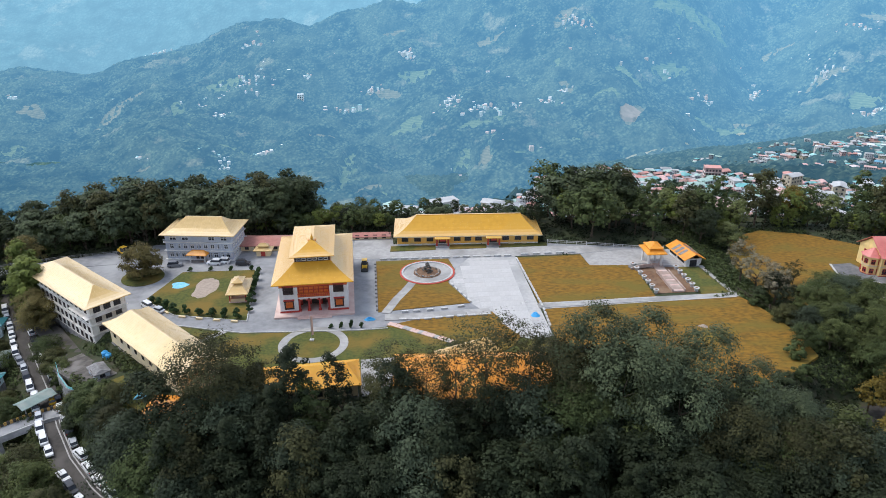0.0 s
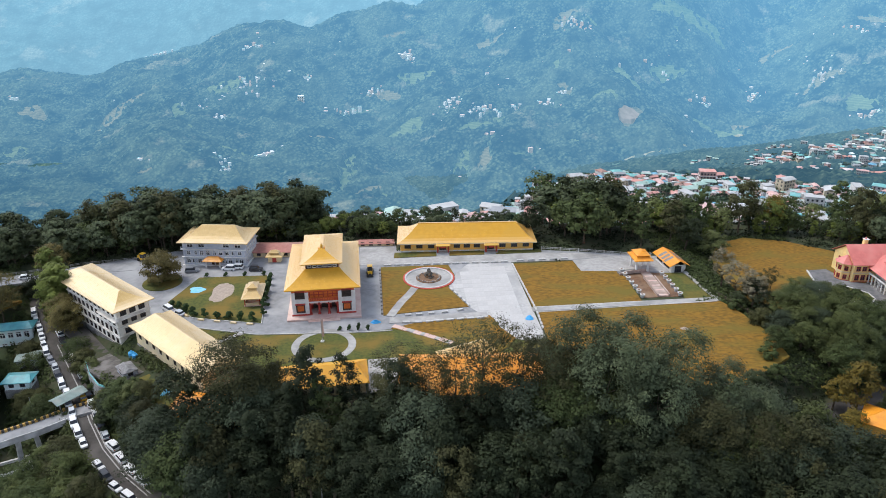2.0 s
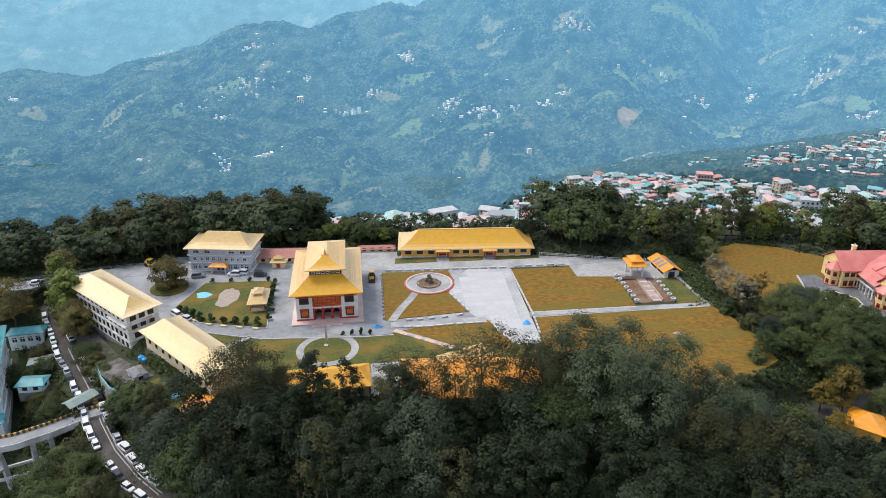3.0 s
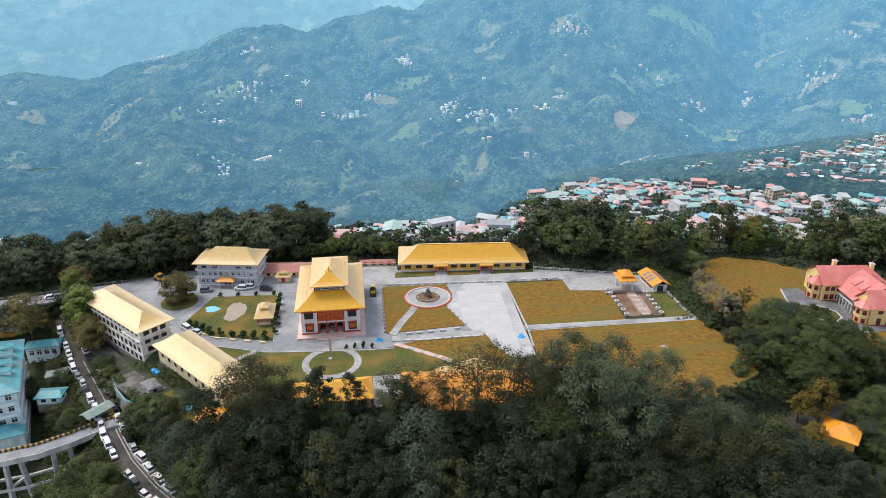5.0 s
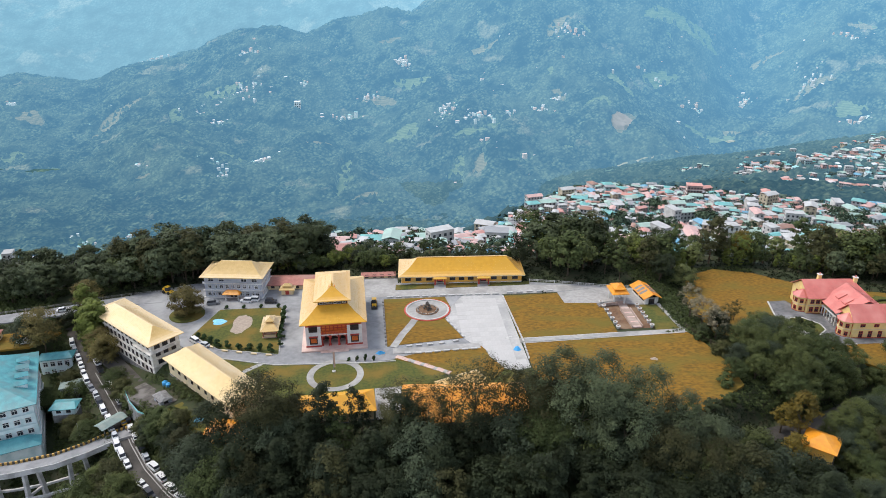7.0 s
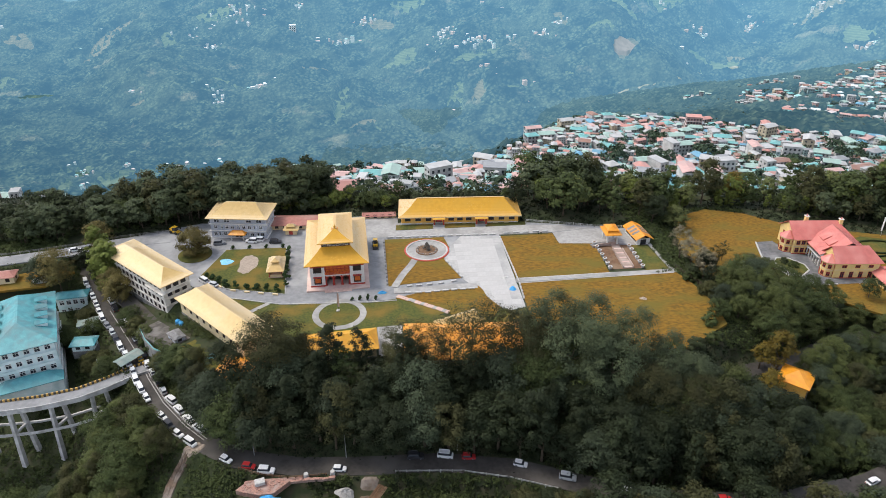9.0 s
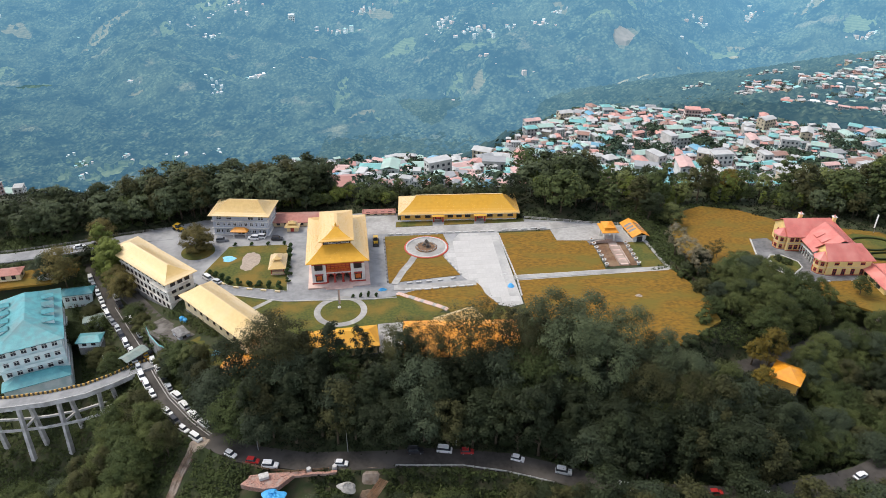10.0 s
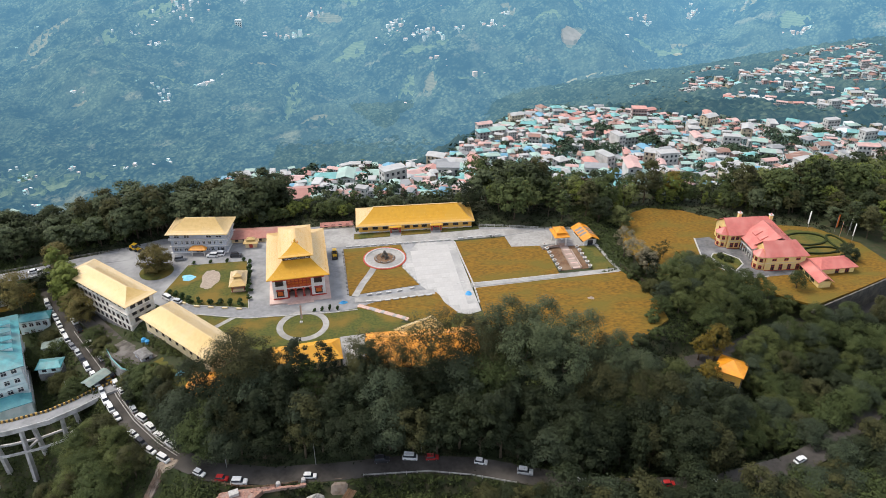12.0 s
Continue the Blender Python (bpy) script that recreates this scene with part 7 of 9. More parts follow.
def crown_mesh(name, seed, R, H, lobes, leaves, size, mat, flat=1.0, conic=0.0):
    """Crown of many small leaf sprays gathered in clumps round an uneven outline; base of the crown at z = 0."""
    r = np.random.RandomState(seed)
    V = []
    lean = r.normal(size=2) * 0.12
    for k in range(lobes):
        v = (k + r.rand()) / lobes
        ang = r.rand() * 2 * math.pi
        shape = math.sqrt(max(0.05, 1 - (2 * v - 0.85) ** 2 * (0.72 - 0.3 * conic))) * (1 - conic * v)
        rad = R * shape * (0.25 + 0.75 * r.rand() ** 0.5) * (0.75 + 0.5 * r.rand())
        c = np.array([rad * math.cos(ang) + lean[0] * H * v, rad * math.sin(ang) + lean[1] * H * v, H * v])
        lr = R * (0.16 + 0.20 * r.rand()) * (1 - 0.45 * conic * v)
        n = max(8, int(leaves * (lr / (0.26 * R)) ** 1.5))
        d = r.normal(size=(n, 3))
        d /= np.linalg.norm(d, axis=1)[:, None]
        d[:, 2] = np.where(d[:, 2] < -0.35, -d[:, 2], d[:, 2])
        pts = c + d * lr * (0.30 + 0.88 * r.rand(n, 1) ** 0.8) * np.array([1, 1, 0.75 * flat])
        out = (pts - np.array([0, 0, 0.35 * H])) / np.array([R, R, 0.6 * H])
        nrm = 0.75 * d + 0.55 * out + np.array([0, 0, 0.35]) + 0.26 * r.normal(size=(n, 3))
        nrm /= np.linalg.norm(nrm, axis=1)[:, None]
        a = np.cross(nrm, r.normal(size=(n, 3)))
        a /= np.linalg.norm(a, axis=1)[:, None] + 1e-9
        b = np.cross(nrm, a)
        s = size * (0.55 + 0.9 * r.rand(n, 1))
        V.append(np.stack([pts - a * s, pts + a * s * 0.6 + b * s * 0.6, pts + a * s * 0.5 - b * s * 0.7], 1).reshape(-1, 3))
    V = np.concatenate(V)
    me = bpy.data.meshes.new(name)
    me.from_pydata(V.tolist(), [], np.arange(len(V)).reshape(-1, 3).tolist())
    me.materials.append(mat)
    return me


def trunk_mesh(name, seed, h, R, r0=0.32):
    """Tapered, slightly bent trunk that runs up into the crown, with limbs."""
    rr = random.Random(seed)
    bm = bmesh.new()
    p = Vector((0, 0, -1.5))
    top = h * 1.55
    n = 5
    pts = [p]
    for k in range(n):
        p = Vector((rr.uniform(-0.25, 0.25) * (k + 1) * 0.5, rr.uniform(-0.25, 0.25) * (k + 1) * 0.5, top * (k + 1) / n))
        pts.append(p)
    for k in range(n):
        tube(bm, pts[k], pts[k + 1], r0 * (1 - 0.85 * k / n), r0 * (1 - 0.85 * (k + 1) / n), 7)
    for k in range(7):
        a = rr.uniform(0, 2 * math.pi)
        z = h * rr.uniform(0.6, 1.25)
        s = pts[min(n - 1, int(z / top * n))]
        s = Vector((s.x, s.y, z))
        e = s + Vector((math.cos(a) * R * 0.6, math.sin(a) * R * 0.6, R * rr.uniform(0.3, 0.6)))
        tube(bm, s, s.lerp(e, 0.5) + Vector((0, 0, 0.2)), r0 * 0.4, r0 * 0.25, 5)
        tube(bm, s.lerp(e, 0.5) + Vector((0, 0, 0.2)), e, r0 * 0.25, r0 * 0.06, 5)
    me = bpy.data.meshes.new(name)
    bm.to_mesh(me)
    bm.free()
    me.materials.append(M["bark"])
    return me


KINDS = {}


def kind_of_tree(key, R, H, h, lobes, leaves, size, mat, conic):
    sd_ = len(KINDS) + 11
    KINDS[key] = (trunk_mesh("trunk", sd_, h, R, 0.34 if R > 3 else 0.12), crown_mesh("crown", sd_, R, H, lobes, leaves, size, M[mat], conic=conic), h)


kind_of_tree("broad_a", 5.2, 9.0, 4.6, 80, 80, 0.235, "leaf_deep_shade", 0.1)
kind_of_tree("broad_b", 6.0, 8.8, 4.2, 84, 80, 0.24, "leaf_mid", 0.0)
kind_of_tree("broad_c", 5.0, 9.8, 5.0, 74, 76, 0.235, "leaf_olive", 0.12)
kind_of_tree("broad_d", 5.8, 8.2, 4.6, 80, 78, 0.24, "leaf_grey", 0.05)
kind_of_tree("broad_e", 5.4, 8.0, 4.0, 82, 80, 0.24, "leaf_fresh", 0.0)
kind_of_tree("broad_f", 5.0, 8.8, 4.4, 78, 78, 0.24, "leaf_fresh", 0.1)
kind_of_tree("tall_a", 3.8, 12.5, 4.6, 76, 62, 0.25, "leaf_deep_shade", 0.4)
kind_of_tree("tall_b", 3.8, 12.0, 5.4, 74, 60, 0.28, "leaf_mid", 0.25)
kind_of_tree("round_a", 4.6, 6.4, 1.0, 84, 104, 0.24, "leaf_round", 0.0)
kind_of_tree("round_c", 4.6, 6.4, 1.0, 84, 104, 0.24, "leaf_russet", 0.0)
kind_of_tree("broad_g", 5.2, 8.6, 4.4, 78, 80, 0.24, "leaf_russet", 0.05)
kind_of_tree("thin_a", 3.4, 7.5, 4.2, 44, 40, 0.24, "leaf_pale", 0.1)
kind_of_tree("gold_a", 3.6, 7.0, 4.0, 50, 46, 0.28, "leaf_gold", 0.1)
kind_of_tree("airy_a", 5.4, 9.4, 5.0, 34, 96, 0.20, "leaf_olive", 0.0)
kind_of_tree("airy_b", 5.6, 8.0, 5.0, 46, 84, 0.22, "leaf_grey", 0.05)
kind_of_tree("spread_a", 8.6, 9.6, 9.5, 96, 110, 0.23, "leaf_olive", 0.0)
kind_of_tree("spread_b", 7.4, 12.5, 9.5, 90, 100, 0.25, "leaf_sage", 0.0)
kind_of_tree("spread_c", 7.6, 11.0, 12.5, 32, 96, 0.22, "leaf_olive", 0.0)
kind_of_tree("bamboo", 4.0, 12.0, 1.0, 70, 60, 0.36, "leaf_bamboo", 0.45)
kind_of_tree("shrub_a", 2.4, 3.2, 0.2, 30, 60, 0.26, "leaf_mid", 0.0)
kind_of_tree("shrub_b", 2.8, 3.6, 0.2, 32, 60, 0.28, "leaf_dark", 0.0)
kind_of_tree("round_b", 4.4, 6.6, 2.2, 70, 70, 0.24, "leaf_light", 0.0)
kind_of_tree("far_l", 4.6, 7.4, 3.4, 54, 34, 0.42, "leaf_light", 0.05)
kind_of_tree("far_g", 5.4, 8.6, 3.6, 56, 34, 0.44, "leaf_bamboo", 0.05)
kind_of_tree("far_a", 5.0, 9.4, 4.6, 56, 34, 0.46, "leaf_dark", 0.1)
kind_of_tree("far_b", 5.6, 9.2, 4.2, 58, 34, 0.46, "leaf_mid", 0.0)
kind_of_tree("far_c", 4.8, 10.0, 5.0, 54, 34, 0.44, "leaf_olive", 0.15)
kind_of_tree("far_d", 5.2, 8.8, 4.6, 54, 34, 0.46, "leaf_sage", 0.05)
kind_of_tree("far_t", 3.6, 12.5, 5.0, 50, 34, 0.42, "leaf_mid", 0.3)

TREE_LABELS = {"broad_a": "tall dark green broadleaf tree with an uneven crown", "broad_b": "spreading mid-green broadleaf tree", "broad_c": "tall olive-brown broadleaf tree", "broad_d": "grey-green spreading broadleaf tree",
               "broad_e": "spreading fresh green broadleaf tree", "broad_f": "rounded fresh green broadleaf tree", "tall_a": "tall slender dark green tree", "tall_b": "tall narrow mid-green tree", "round_c": "rounded dense olive-brown tree in a round bed", "broad_g": "spreading olive-brown broadleaf tree beside the hill road", "round_a": "rounded dense olive-green tree on the lawn", "round_b": "rounded light olive-green tree by the gate", "thin_a": "thin sparse tree with pale brownish leaves",
               "airy_a": "spreading olive tree with thin open foliage", "airy_b": "grey-green tree with thin open foliage", "spread_a": "tall dark olive tree with a wide dense crown", "spread_b": "tall grey-green tree with a loose uneven crown", "spread_c": "tall forking tree with thin open olive foliage", "gold_a": "small tree with golden-yellow leaves", "bamboo": "dense clump of tall yellow-green bamboo", "shrub_a": "low mid-green leafy shrub", "shrub_b": "low dark green shrub"}


def tree(kind, x, y, s=1.0, z=None, rz=None, label=None, group="trees of the wooded slope"):
    tr, cr, h = KINDS[kind]
    zz = float(land(x, y)) if z is None else z
    ob = thing("shrub" if kind.startswith("shrub") else "tree", x, y, zz, 0, label or TREE_LABELS[kind], "shrub" if kind.startswith("shrub") else "tree", group)
    ob.rotation_euler = (0, 0, radians(random.uniform(0, 360) if rz is None else rz))
    ob.scale = (s * random.uniform(0.9, 1.1), s * random.uniform(0.9, 1.1), s * random.uniform(0.9, 1.12))
    shared("trunk", tr, ob)
    shared("crown", cr, ob, Matrix.Translation((0, 0, h)))
    return ob


def grove(name, rows, label):
    """Many trees of a far or uncountable wood as one object: rows of (kind, x, y, size, turn)."""
    co, mi, mats, base = [], [], [], 0
    loops = []
    for kind, x, y, s, rz in rows:
        tr, cr, h = KINDS[kind]
        for me, dz in ((tr, 0.0), (cr, h)):
            v = np.empty(len(me.vertices) * 3, np.float32)
            me.vertices.foreach_get("co", v)
            v = v.reshape(-1, 3) + np.array([0, 0, dz], np.float32)
            c, sn = math.cos(rz) * s, math.sin(rz) * s
            co.append(np.stack([v[:, 0] * c - v[:, 1] * sn + x, v[:, 0] * sn + v[:, 1] * c + y, v[:, 2] * s + float(land(x, y))], 1))
            if me.materials[0] not in mats:
                mats.append(me.materials[0])
            loops.append((me, base, mats.index(me.materials[0])))
            base += len(v)
    vi, start, total = [], [], []
    at = 0
    for me, b0_, k in loops:
        q = np.empty(len(me.loops), np.int32)
        me.loops.foreach_get("vertex_index", q)
        n = np.empty(len(me.polygons), np.int32)
        me.polygons.foreach_get("loop_total", n)
        vi.append(q + b0_)
        start.append(at + np.concatenate([[0], np.cumsum(n)[:-1]]))
        at += len(q)
        mi.append(np.full(len(n), k, np.int32))
    V, L, S, K = np.concatenate(co), np.concatenate(vi), np.concatenate(start).astype(np.int32), np.concatenate(mi)
    me = bpy.data.meshes.new(name)
    me.vertices.add(len(V))
    me.vertices.foreach_set("co", V.astype(np.float32).ravel())
    me.loops.add(len(L))
    me.loops.foreach_set("vertex_index", L)
    me.polygons.add(len(S))
    me.polygons.foreach_set("loop_start", S)
    for mt in mats:
        me.materials.append(mt)
    me.polygons.foreach_set("material_index", K)
    me.update(calc_edges=True)
    return tagged(new(name, me), label, "trees", kind="stuff")


def scatter(poly, n, kinds, smin, smax, mind, seed, avoid=(), group="trees of the wooded slope", tries=60, wood=None):
    rr = random.Random(seed)
    xs, ys = [p[0] for p in poly], [p[1] for p in poly]
    out = []
    for _ in range(n * tries):
        if len(out) >= n:
            break
        x, y = rr.uniform(min(xs), max(xs)), rr.uniform(min(ys), max(ys))
        if float(poly_dist(np.array([x]), np.array([y]), poly)[0]) > 0:
            continue
        if any(math.hypot(x - a, y - b) < mind for a, b in out) or any(math.hypot(x - a, y - b) < c for a, b, c in avoid):
            continue
        if min(float(seg_dist(np.array([x]), np.array([y]), p)[0][0]) for p in (ROAD_LEFT, ROAD_RIGHT)) < 4.4:
            continue
        out.append((x, y))
        if wood is None:
            tree(rr.choice(kinds), x, y, rr.uniform(smin, smax), group=group)
        else:
            wood.append((rr.choice(kinds), x, y, rr.uniform(smin, smax), rr.uniform(0, 6.28)))


random.seed(21)
FOREST = ["broad_a", "broad_a", "broad_a", "broad_c", "broad_d", "broad_b", "tall_a", "tall_b"]
M["leaf_topiary"] = leaf_mat("leaf_topiary", (0.045, 0.075, 0.026), (0.03, 0.055, 0.02))

# ---- planting ----
BACK, LOWER = [], []
# foreground slope below the lawns
SLOPE_GAPS = [(102, 122, 11), (-7, 127, 7), (1, 125, 7), (9, 125, 7), (17, 125, 7), (24, 126, 6), (-22, 125, 6), (-30, 125, 6), (-14, 128, 5), (-29, 117, 6), (-22, 117, 5), (-15, 119, 6.5)]
scatter([(21, 112), (21, 129), (34, 130), (48, 126), (60, 119), (80, 117), (97, 120), (97, 108), (60, 108)], 34, ["broad_d", "broad_b", "broad_d", "airy_b", "broad_e"], 0.95, 1.35, 4.8, 5, avoid=SLOPE_GAPS)
# mostly the darkened kinds here, standing in for less sky light lower down
scatter([(-50, 104), (-60, 112), (-48, 119), (-30, 125), (-10, 127), (0, 128), (20, 129), (20, 111), (60, 107), (97, 107), (92, 94), (60, 93), (30, 100), (0, 105), (-30, 104)], 78, ["broad_a", "broad_a", "broad_a", "broad_c", "tall_a", "tall_a", "broad_d"], 0.95, 1.4, 5.0, 55, avoid=SLOPE_GAPS)
scatter([(-64, 82), (-40, 81), (0, 84), (30, 80), (60, 80), (120, 82), (160, 100), (150, 70), (60, 70), (-60, 76)], 36, FOREST, 0.7, 1.0, 5.4, 6, wood=LOWER, avoid=[(-44, 90, 12), (-22, 90, 6)])
# wood between the lawn and the mansion, and below it
scatter([(95, 150), (97, 166), (104, 174), (112, 174), (120, 166), (124, 150), (106, 143)], 26, ["broad_e", "broad_b", "broad_f", "broad_d"], 0.7, 1.0, 4.0, 7)
scatter([(112, 100), (114, 128), (150, 145), (200, 160), (210, 110), (150, 90)], 36, ["broad_a", "broad_f", "broad_b", "broad_d", "broad_c", "broad_a"], 0.75, 1.1, 5.2, 8, avoid=[(104, 122, 11)])
# behind, along the ridge
scatter([(-126, 222), (-120, 240), (-60, 254), (-46, 256), (-48, 238), (-58, 231), (-95, 223)], 46, ["far_d", "far_a", "far_d", "far_c"], 0.95, 1.35, 4.4, 9, wood=BACK)
scatter([(-235, 208), (-190, 222), (-165, 226), (-160, 204), (-205, 192), (-235, 186)], 46, ["far_a", "far_d", "far_b"], 0.45, 0.68, 3.2, 91, wood=BACK)
scatter([(-165, 226), (-130, 240), (-118, 226), (-116, 216), (-140, 208), (-160, 202)], 40, ["far_a", "far_d", "far_a"], 0.7, 0.98, 3.4, 93, wood=BACK)
scatter([(-118, 224), (-116, 217), (-95, 222.5), (-78, 226), (-60, 231), (-62, 238), (-90, 234)], 24, ["far_d", "far_d", "far_a", "far_c"], 1.0, 1.35, 3.2, 92, wood=BACK)
scatter([(38, 228), (36, 250), (90, 250), (170, 250), (240, 268), (240, 236), (200, 222), (170, 222), (146, 228), (130, 236), (112, 238), (98, 232), (86, 214), (74, 217)], 76, ["far_a", "far_b", "far_c", "far_t", "far_b", "far_g", "far_l"], 0.65, 1.4, 4.6, 10, wood=BACK)
scatter([(-160, 200), (-140, 207.5), (-124, 213.5), (-110, 218.5), (-97, 224), (-88, 236), (-100, 233), (-116, 226), (-140, 217), (-160, 210)], 60, ["shrub_a", "shrub_b", "far_d", "far_b", "shrub_a"], 0.55, 0.95, 1.9, 94, wood=BACK)
scatter([(-68, 229), (-54, 228), (-40, 232), (-20, 230), (-12, 235), (-14, 243), (-40, 247), (-60, 240)], 46, ["far_g", "far_b", "shrub_a", "far_b", "far_d"], 0.38, 0.62, 2.6, 95, wood=BACK)
# below the road on the left
scatter([(-79, 112), (-88, 122), (-95, 121), (-104, 111), (-125, 103), (-150, 97), (-150, 74), (-108, 70), (-66, 74), (-70, 104)], 72, ["broad_e", "broad_f", "broad_b", "broad_c", "broad_e", "broad_d"], 0.6, 1.0, 4.2, 12, wood=LOWER, avoid=[(-69, 104, 4), (-71, 98, 6), (-73, 91, 6.5), (-74, 84, 7), (-75, 77, 6)])
scatter([(-12, 82), (14, 83), (30, 88), (36, 87), (52, 82), (85, 80.5), (112, 86), (135, 98), (140, 90), (112, 78), (60, 70), (-10, 76)], 50, ["broad_a", "broad_a", "broad_a", "broad_c"], 0.85, 1.2, 4.4, 61, wood=LOWER, avoid=[(-22, 90, 6), (21, 95, 4), (49, 85, 5)])
scatter([(-128, 160), (-104, 135), (-98, 131), (-104, 140), (-113, 155), (-124, 170)], 14, ["shrub_a", "round_a", "shrub_b", "broad_b"], 0.5, 0.7, 2.4, 62, avoid=[(-115.6, 151, 6), (-119, 162, 5), (-97.6, 141, 5), (-121, 172, 8)])
# single trees
for kind, x, y, s in (("round_c", -91.0, 194.0, 1.3), ("round_b", 97.0, 216.0, 1.15), ("thin_a", 90.5, 190.5, 1.1), ("thin_a", 92.5, 184.0, 1.1), ("thin_a", 94.5, 176.0, 1.1), ("gold_a", 103.0, 131.5, 1.25), ("gold_a", 99.0, 134.5, 0.9), ("broad_g", -136.0, 180.0, 1.2), ("broad_d", -143.0, 181.0, 0.85), ("bamboo", -120.5, 185.0, 1.45), ("bamboo", -117.5, 179.5, 1.4), ("bamboo", -123.5, 190.0, 1.25), ("broad_g", -110.0, 169.5, 0.9), ("broad_g", -113.5, 174.0, 1.05), ("broad_g", -127.5, 197.0, 0.9), ("broad_a", -131.0, 192.0, 0.8), ("round_a", -121.5, 166.0, 0.9), ("broad_b", -117.5, 160.0, 0.6), ("round_a", -112.5, 146.5, 0.7), ("round_a", -99.5, 155.0, 0.85), ("broad_b", -104.0, 159.0, 0.7), ("round_a", -86.0, 137.0, 0.75), ("round_b", -95.0, 149.5, 0.7), ("shrub_a", -92.5, 146.0, 1.3), ("shrub_a", -81.5, 134.5, 1.4)):
    tree(kind, x, y, s)
for kind, x, y, s in (("shrub_a", -78.0, 134.5, 1.2), ("round_b", -75.0, 129.5, 0.7), ("shrub_b", -83.5, 132.0, 1.3), ("broad_b", -79.0, 131.0, 0.7), ("broad_a", -74.5, 126.0, 0.75), ("broad_c", -70.0, 121.5, 0.8), ("broad_a", -66.0, 118.5, 0.85), ("broad_d", -83.0, 134.0, 0.55), ("round_a", -72.5, 131.0, 0.7), ("broad_a", -58.0, 118.0, 1.25), ("broad_d", -63.5, 114.5, 1.15), ("broad_b", -56.0, 110.5, 1.2), ("broad_a", -69.0, 117.5, 0.95), ("broad_d", -49.0, 107.5, 1.1), ("broad_a", -40.0, 106.0, 1.0), ("tall_b", -25.5, 118.0, 0.9), ("tall_a", -35.5, 119.0, 0.95), ("broad_a", 88.0, 219.0, 0.9), ("broad_b", 147.0, 163.0, 0.6), ("shrub_b", 178.0, 182.0, 1.5), ("shrub_a", 130.5, 184.0, 0.7), ("shrub_b", 128.5, 187.0, 0.6)):
    tree(kind, x, y, s)
for kind, x, y, s in (("broad_a", 34.0, 232.0, 0.95), ("broad_a", -32.0, 235.0, 0.6), ("gold_a", 128.0, 240.0, 1.2), ("tall_a", -46.0, 236.0, 0.75), ("airy_a", 106.0, 189.0, 0.5), ("broad_d", 112.5, 181.5, 0.5), ("airy_a", 101.5, 184.0, 0.55)):
    tree(kind, x, y, s)

# shrubs and small trees along the edge of the lower lawn
for kind, x, y, s in (("broad_b", 90.5, 150.0, 0.6), ("broad_d", 93.5, 157.0, 0.65), ("round_a", 92.0, 164.0, 0.7), ("broad_a", 94.5, 170.5, 0.6), ("shrub_a", 88.5, 173.0, 0.9), ("shrub_b", 91.5, 178.0, 1.0), ("shrub_a", 86.5, 146.0, 1.0), ("shrub_a", 84.5, 138.0, 1.0), ("shrub_b", 78.0, 134.5, 1.0), ("shrub_a", 70.5, 132.0, 1.0), ("broad_a", 97.5, 180.5, 0.6), ("round_a", 99.5, 188.0, 0.55),
                      ("broad_c", 97.0, 118.0, 0.6), ("gold_a", 104.5, 117.0, 0.55), ("gold_a", 98.5, 124.5, 0.9), ("broad_e", 113.0, 122.5, 0.7), ("broad_d", -62.5, 111.5, 1.2), ("broad_b", -57.0, 107.8, 1.1), ("broad_d", -50.5, 105.0, 1.0), ("broad_d", -44.0, 122.0, 0.9), ("broad_c", -40.0, 126.0, 0.75)):
    tree(kind, x, y, s)
# thin trees before the long orange roof
for kind, x, y, s, z in (("airy_a", -9.0, 123.0, 1.2, -2), ("airy_a", -11.0, 124.6, 0.95, -1), ("airy_a", -5.5, 124.4, 0.9, -1), ("airy_a", 1.5, 124.4, 0.8, -1), ("spread_c", 9.0, 122.5, 1.18, -2), ("spread_c", 3.0, 121.0, 0.95, -2.5), ("spread_c", -8.5, 122.5, 0.9, -2), ("airy_a", 13.5, 124.0, 1.0, -1), ("spread_c", 18.0, 122.0, 1.0, -2), ("spread_c", -3.0, 120.5, 0.85, -3), ("spread_a", 25.5, 123.0, 0.95, -1), ("spread_b", 32.0, 125.0, 1.08, -1.5), ("spread_b", 42.5, 125.5, 1.12, -2), ("spread_b", 37.0, 119.0, 1.1, -5.5), ("spread_b", 53.0, 121.5, 1.02, -4.5), ("spread_b", 47.0, 115.0, 1.1, -8), ("spread_b", 63.0, 119.0, 0.9, -6.5), ("spread_a", 58.0, 113.0, 0.95, -9.5), ("spread_b", 72.0, 117.5, 0.8, -7.5), ("spread_a", 70.0, 110.5, 0.9, -11), ("spread_a", -46.0, 122.5, 1.1, -2.2), ("airy_a", -37.0, 123.0, 1.0, -2), ("tall_a", -20.5, 121.5, 1.02, -2), ("tall_a", -31.0, 121.0, 1.2, -2.5), ("airy_b", 25.5, 142.0, 0.7, 0), ("airy_a", 20.0, 142.5, 0.6, 0)):
    tree(kind, x, y, s, z)
M["leaf_hedge"] = leaf_mat("leaf_hedge", (0.040, 0.052, 0.018), (0.026, 0.036, 0.013))
for k, (cx, cy, rx, ry) in enumerate(((170.0, 198.0, 8.5, 5.0), (171.0, 188.5, 7.5, 2.6), (181.5, 194.0, 3.0, 6.5))):
    ring_ = [(cx + rx * math.cos(2 * math.pi * i / 26), cy + ry * math.sin(2 * math.pi * i / 26), -1.3) for i in range(27)]
    tagged(part("hedge", ribbon(ring_, 0.7, -0.1, 0.55), M["leaf_hedge"]), "low dark clipped hedge round a garden bed", "hedge", "hedges of the formal garden")
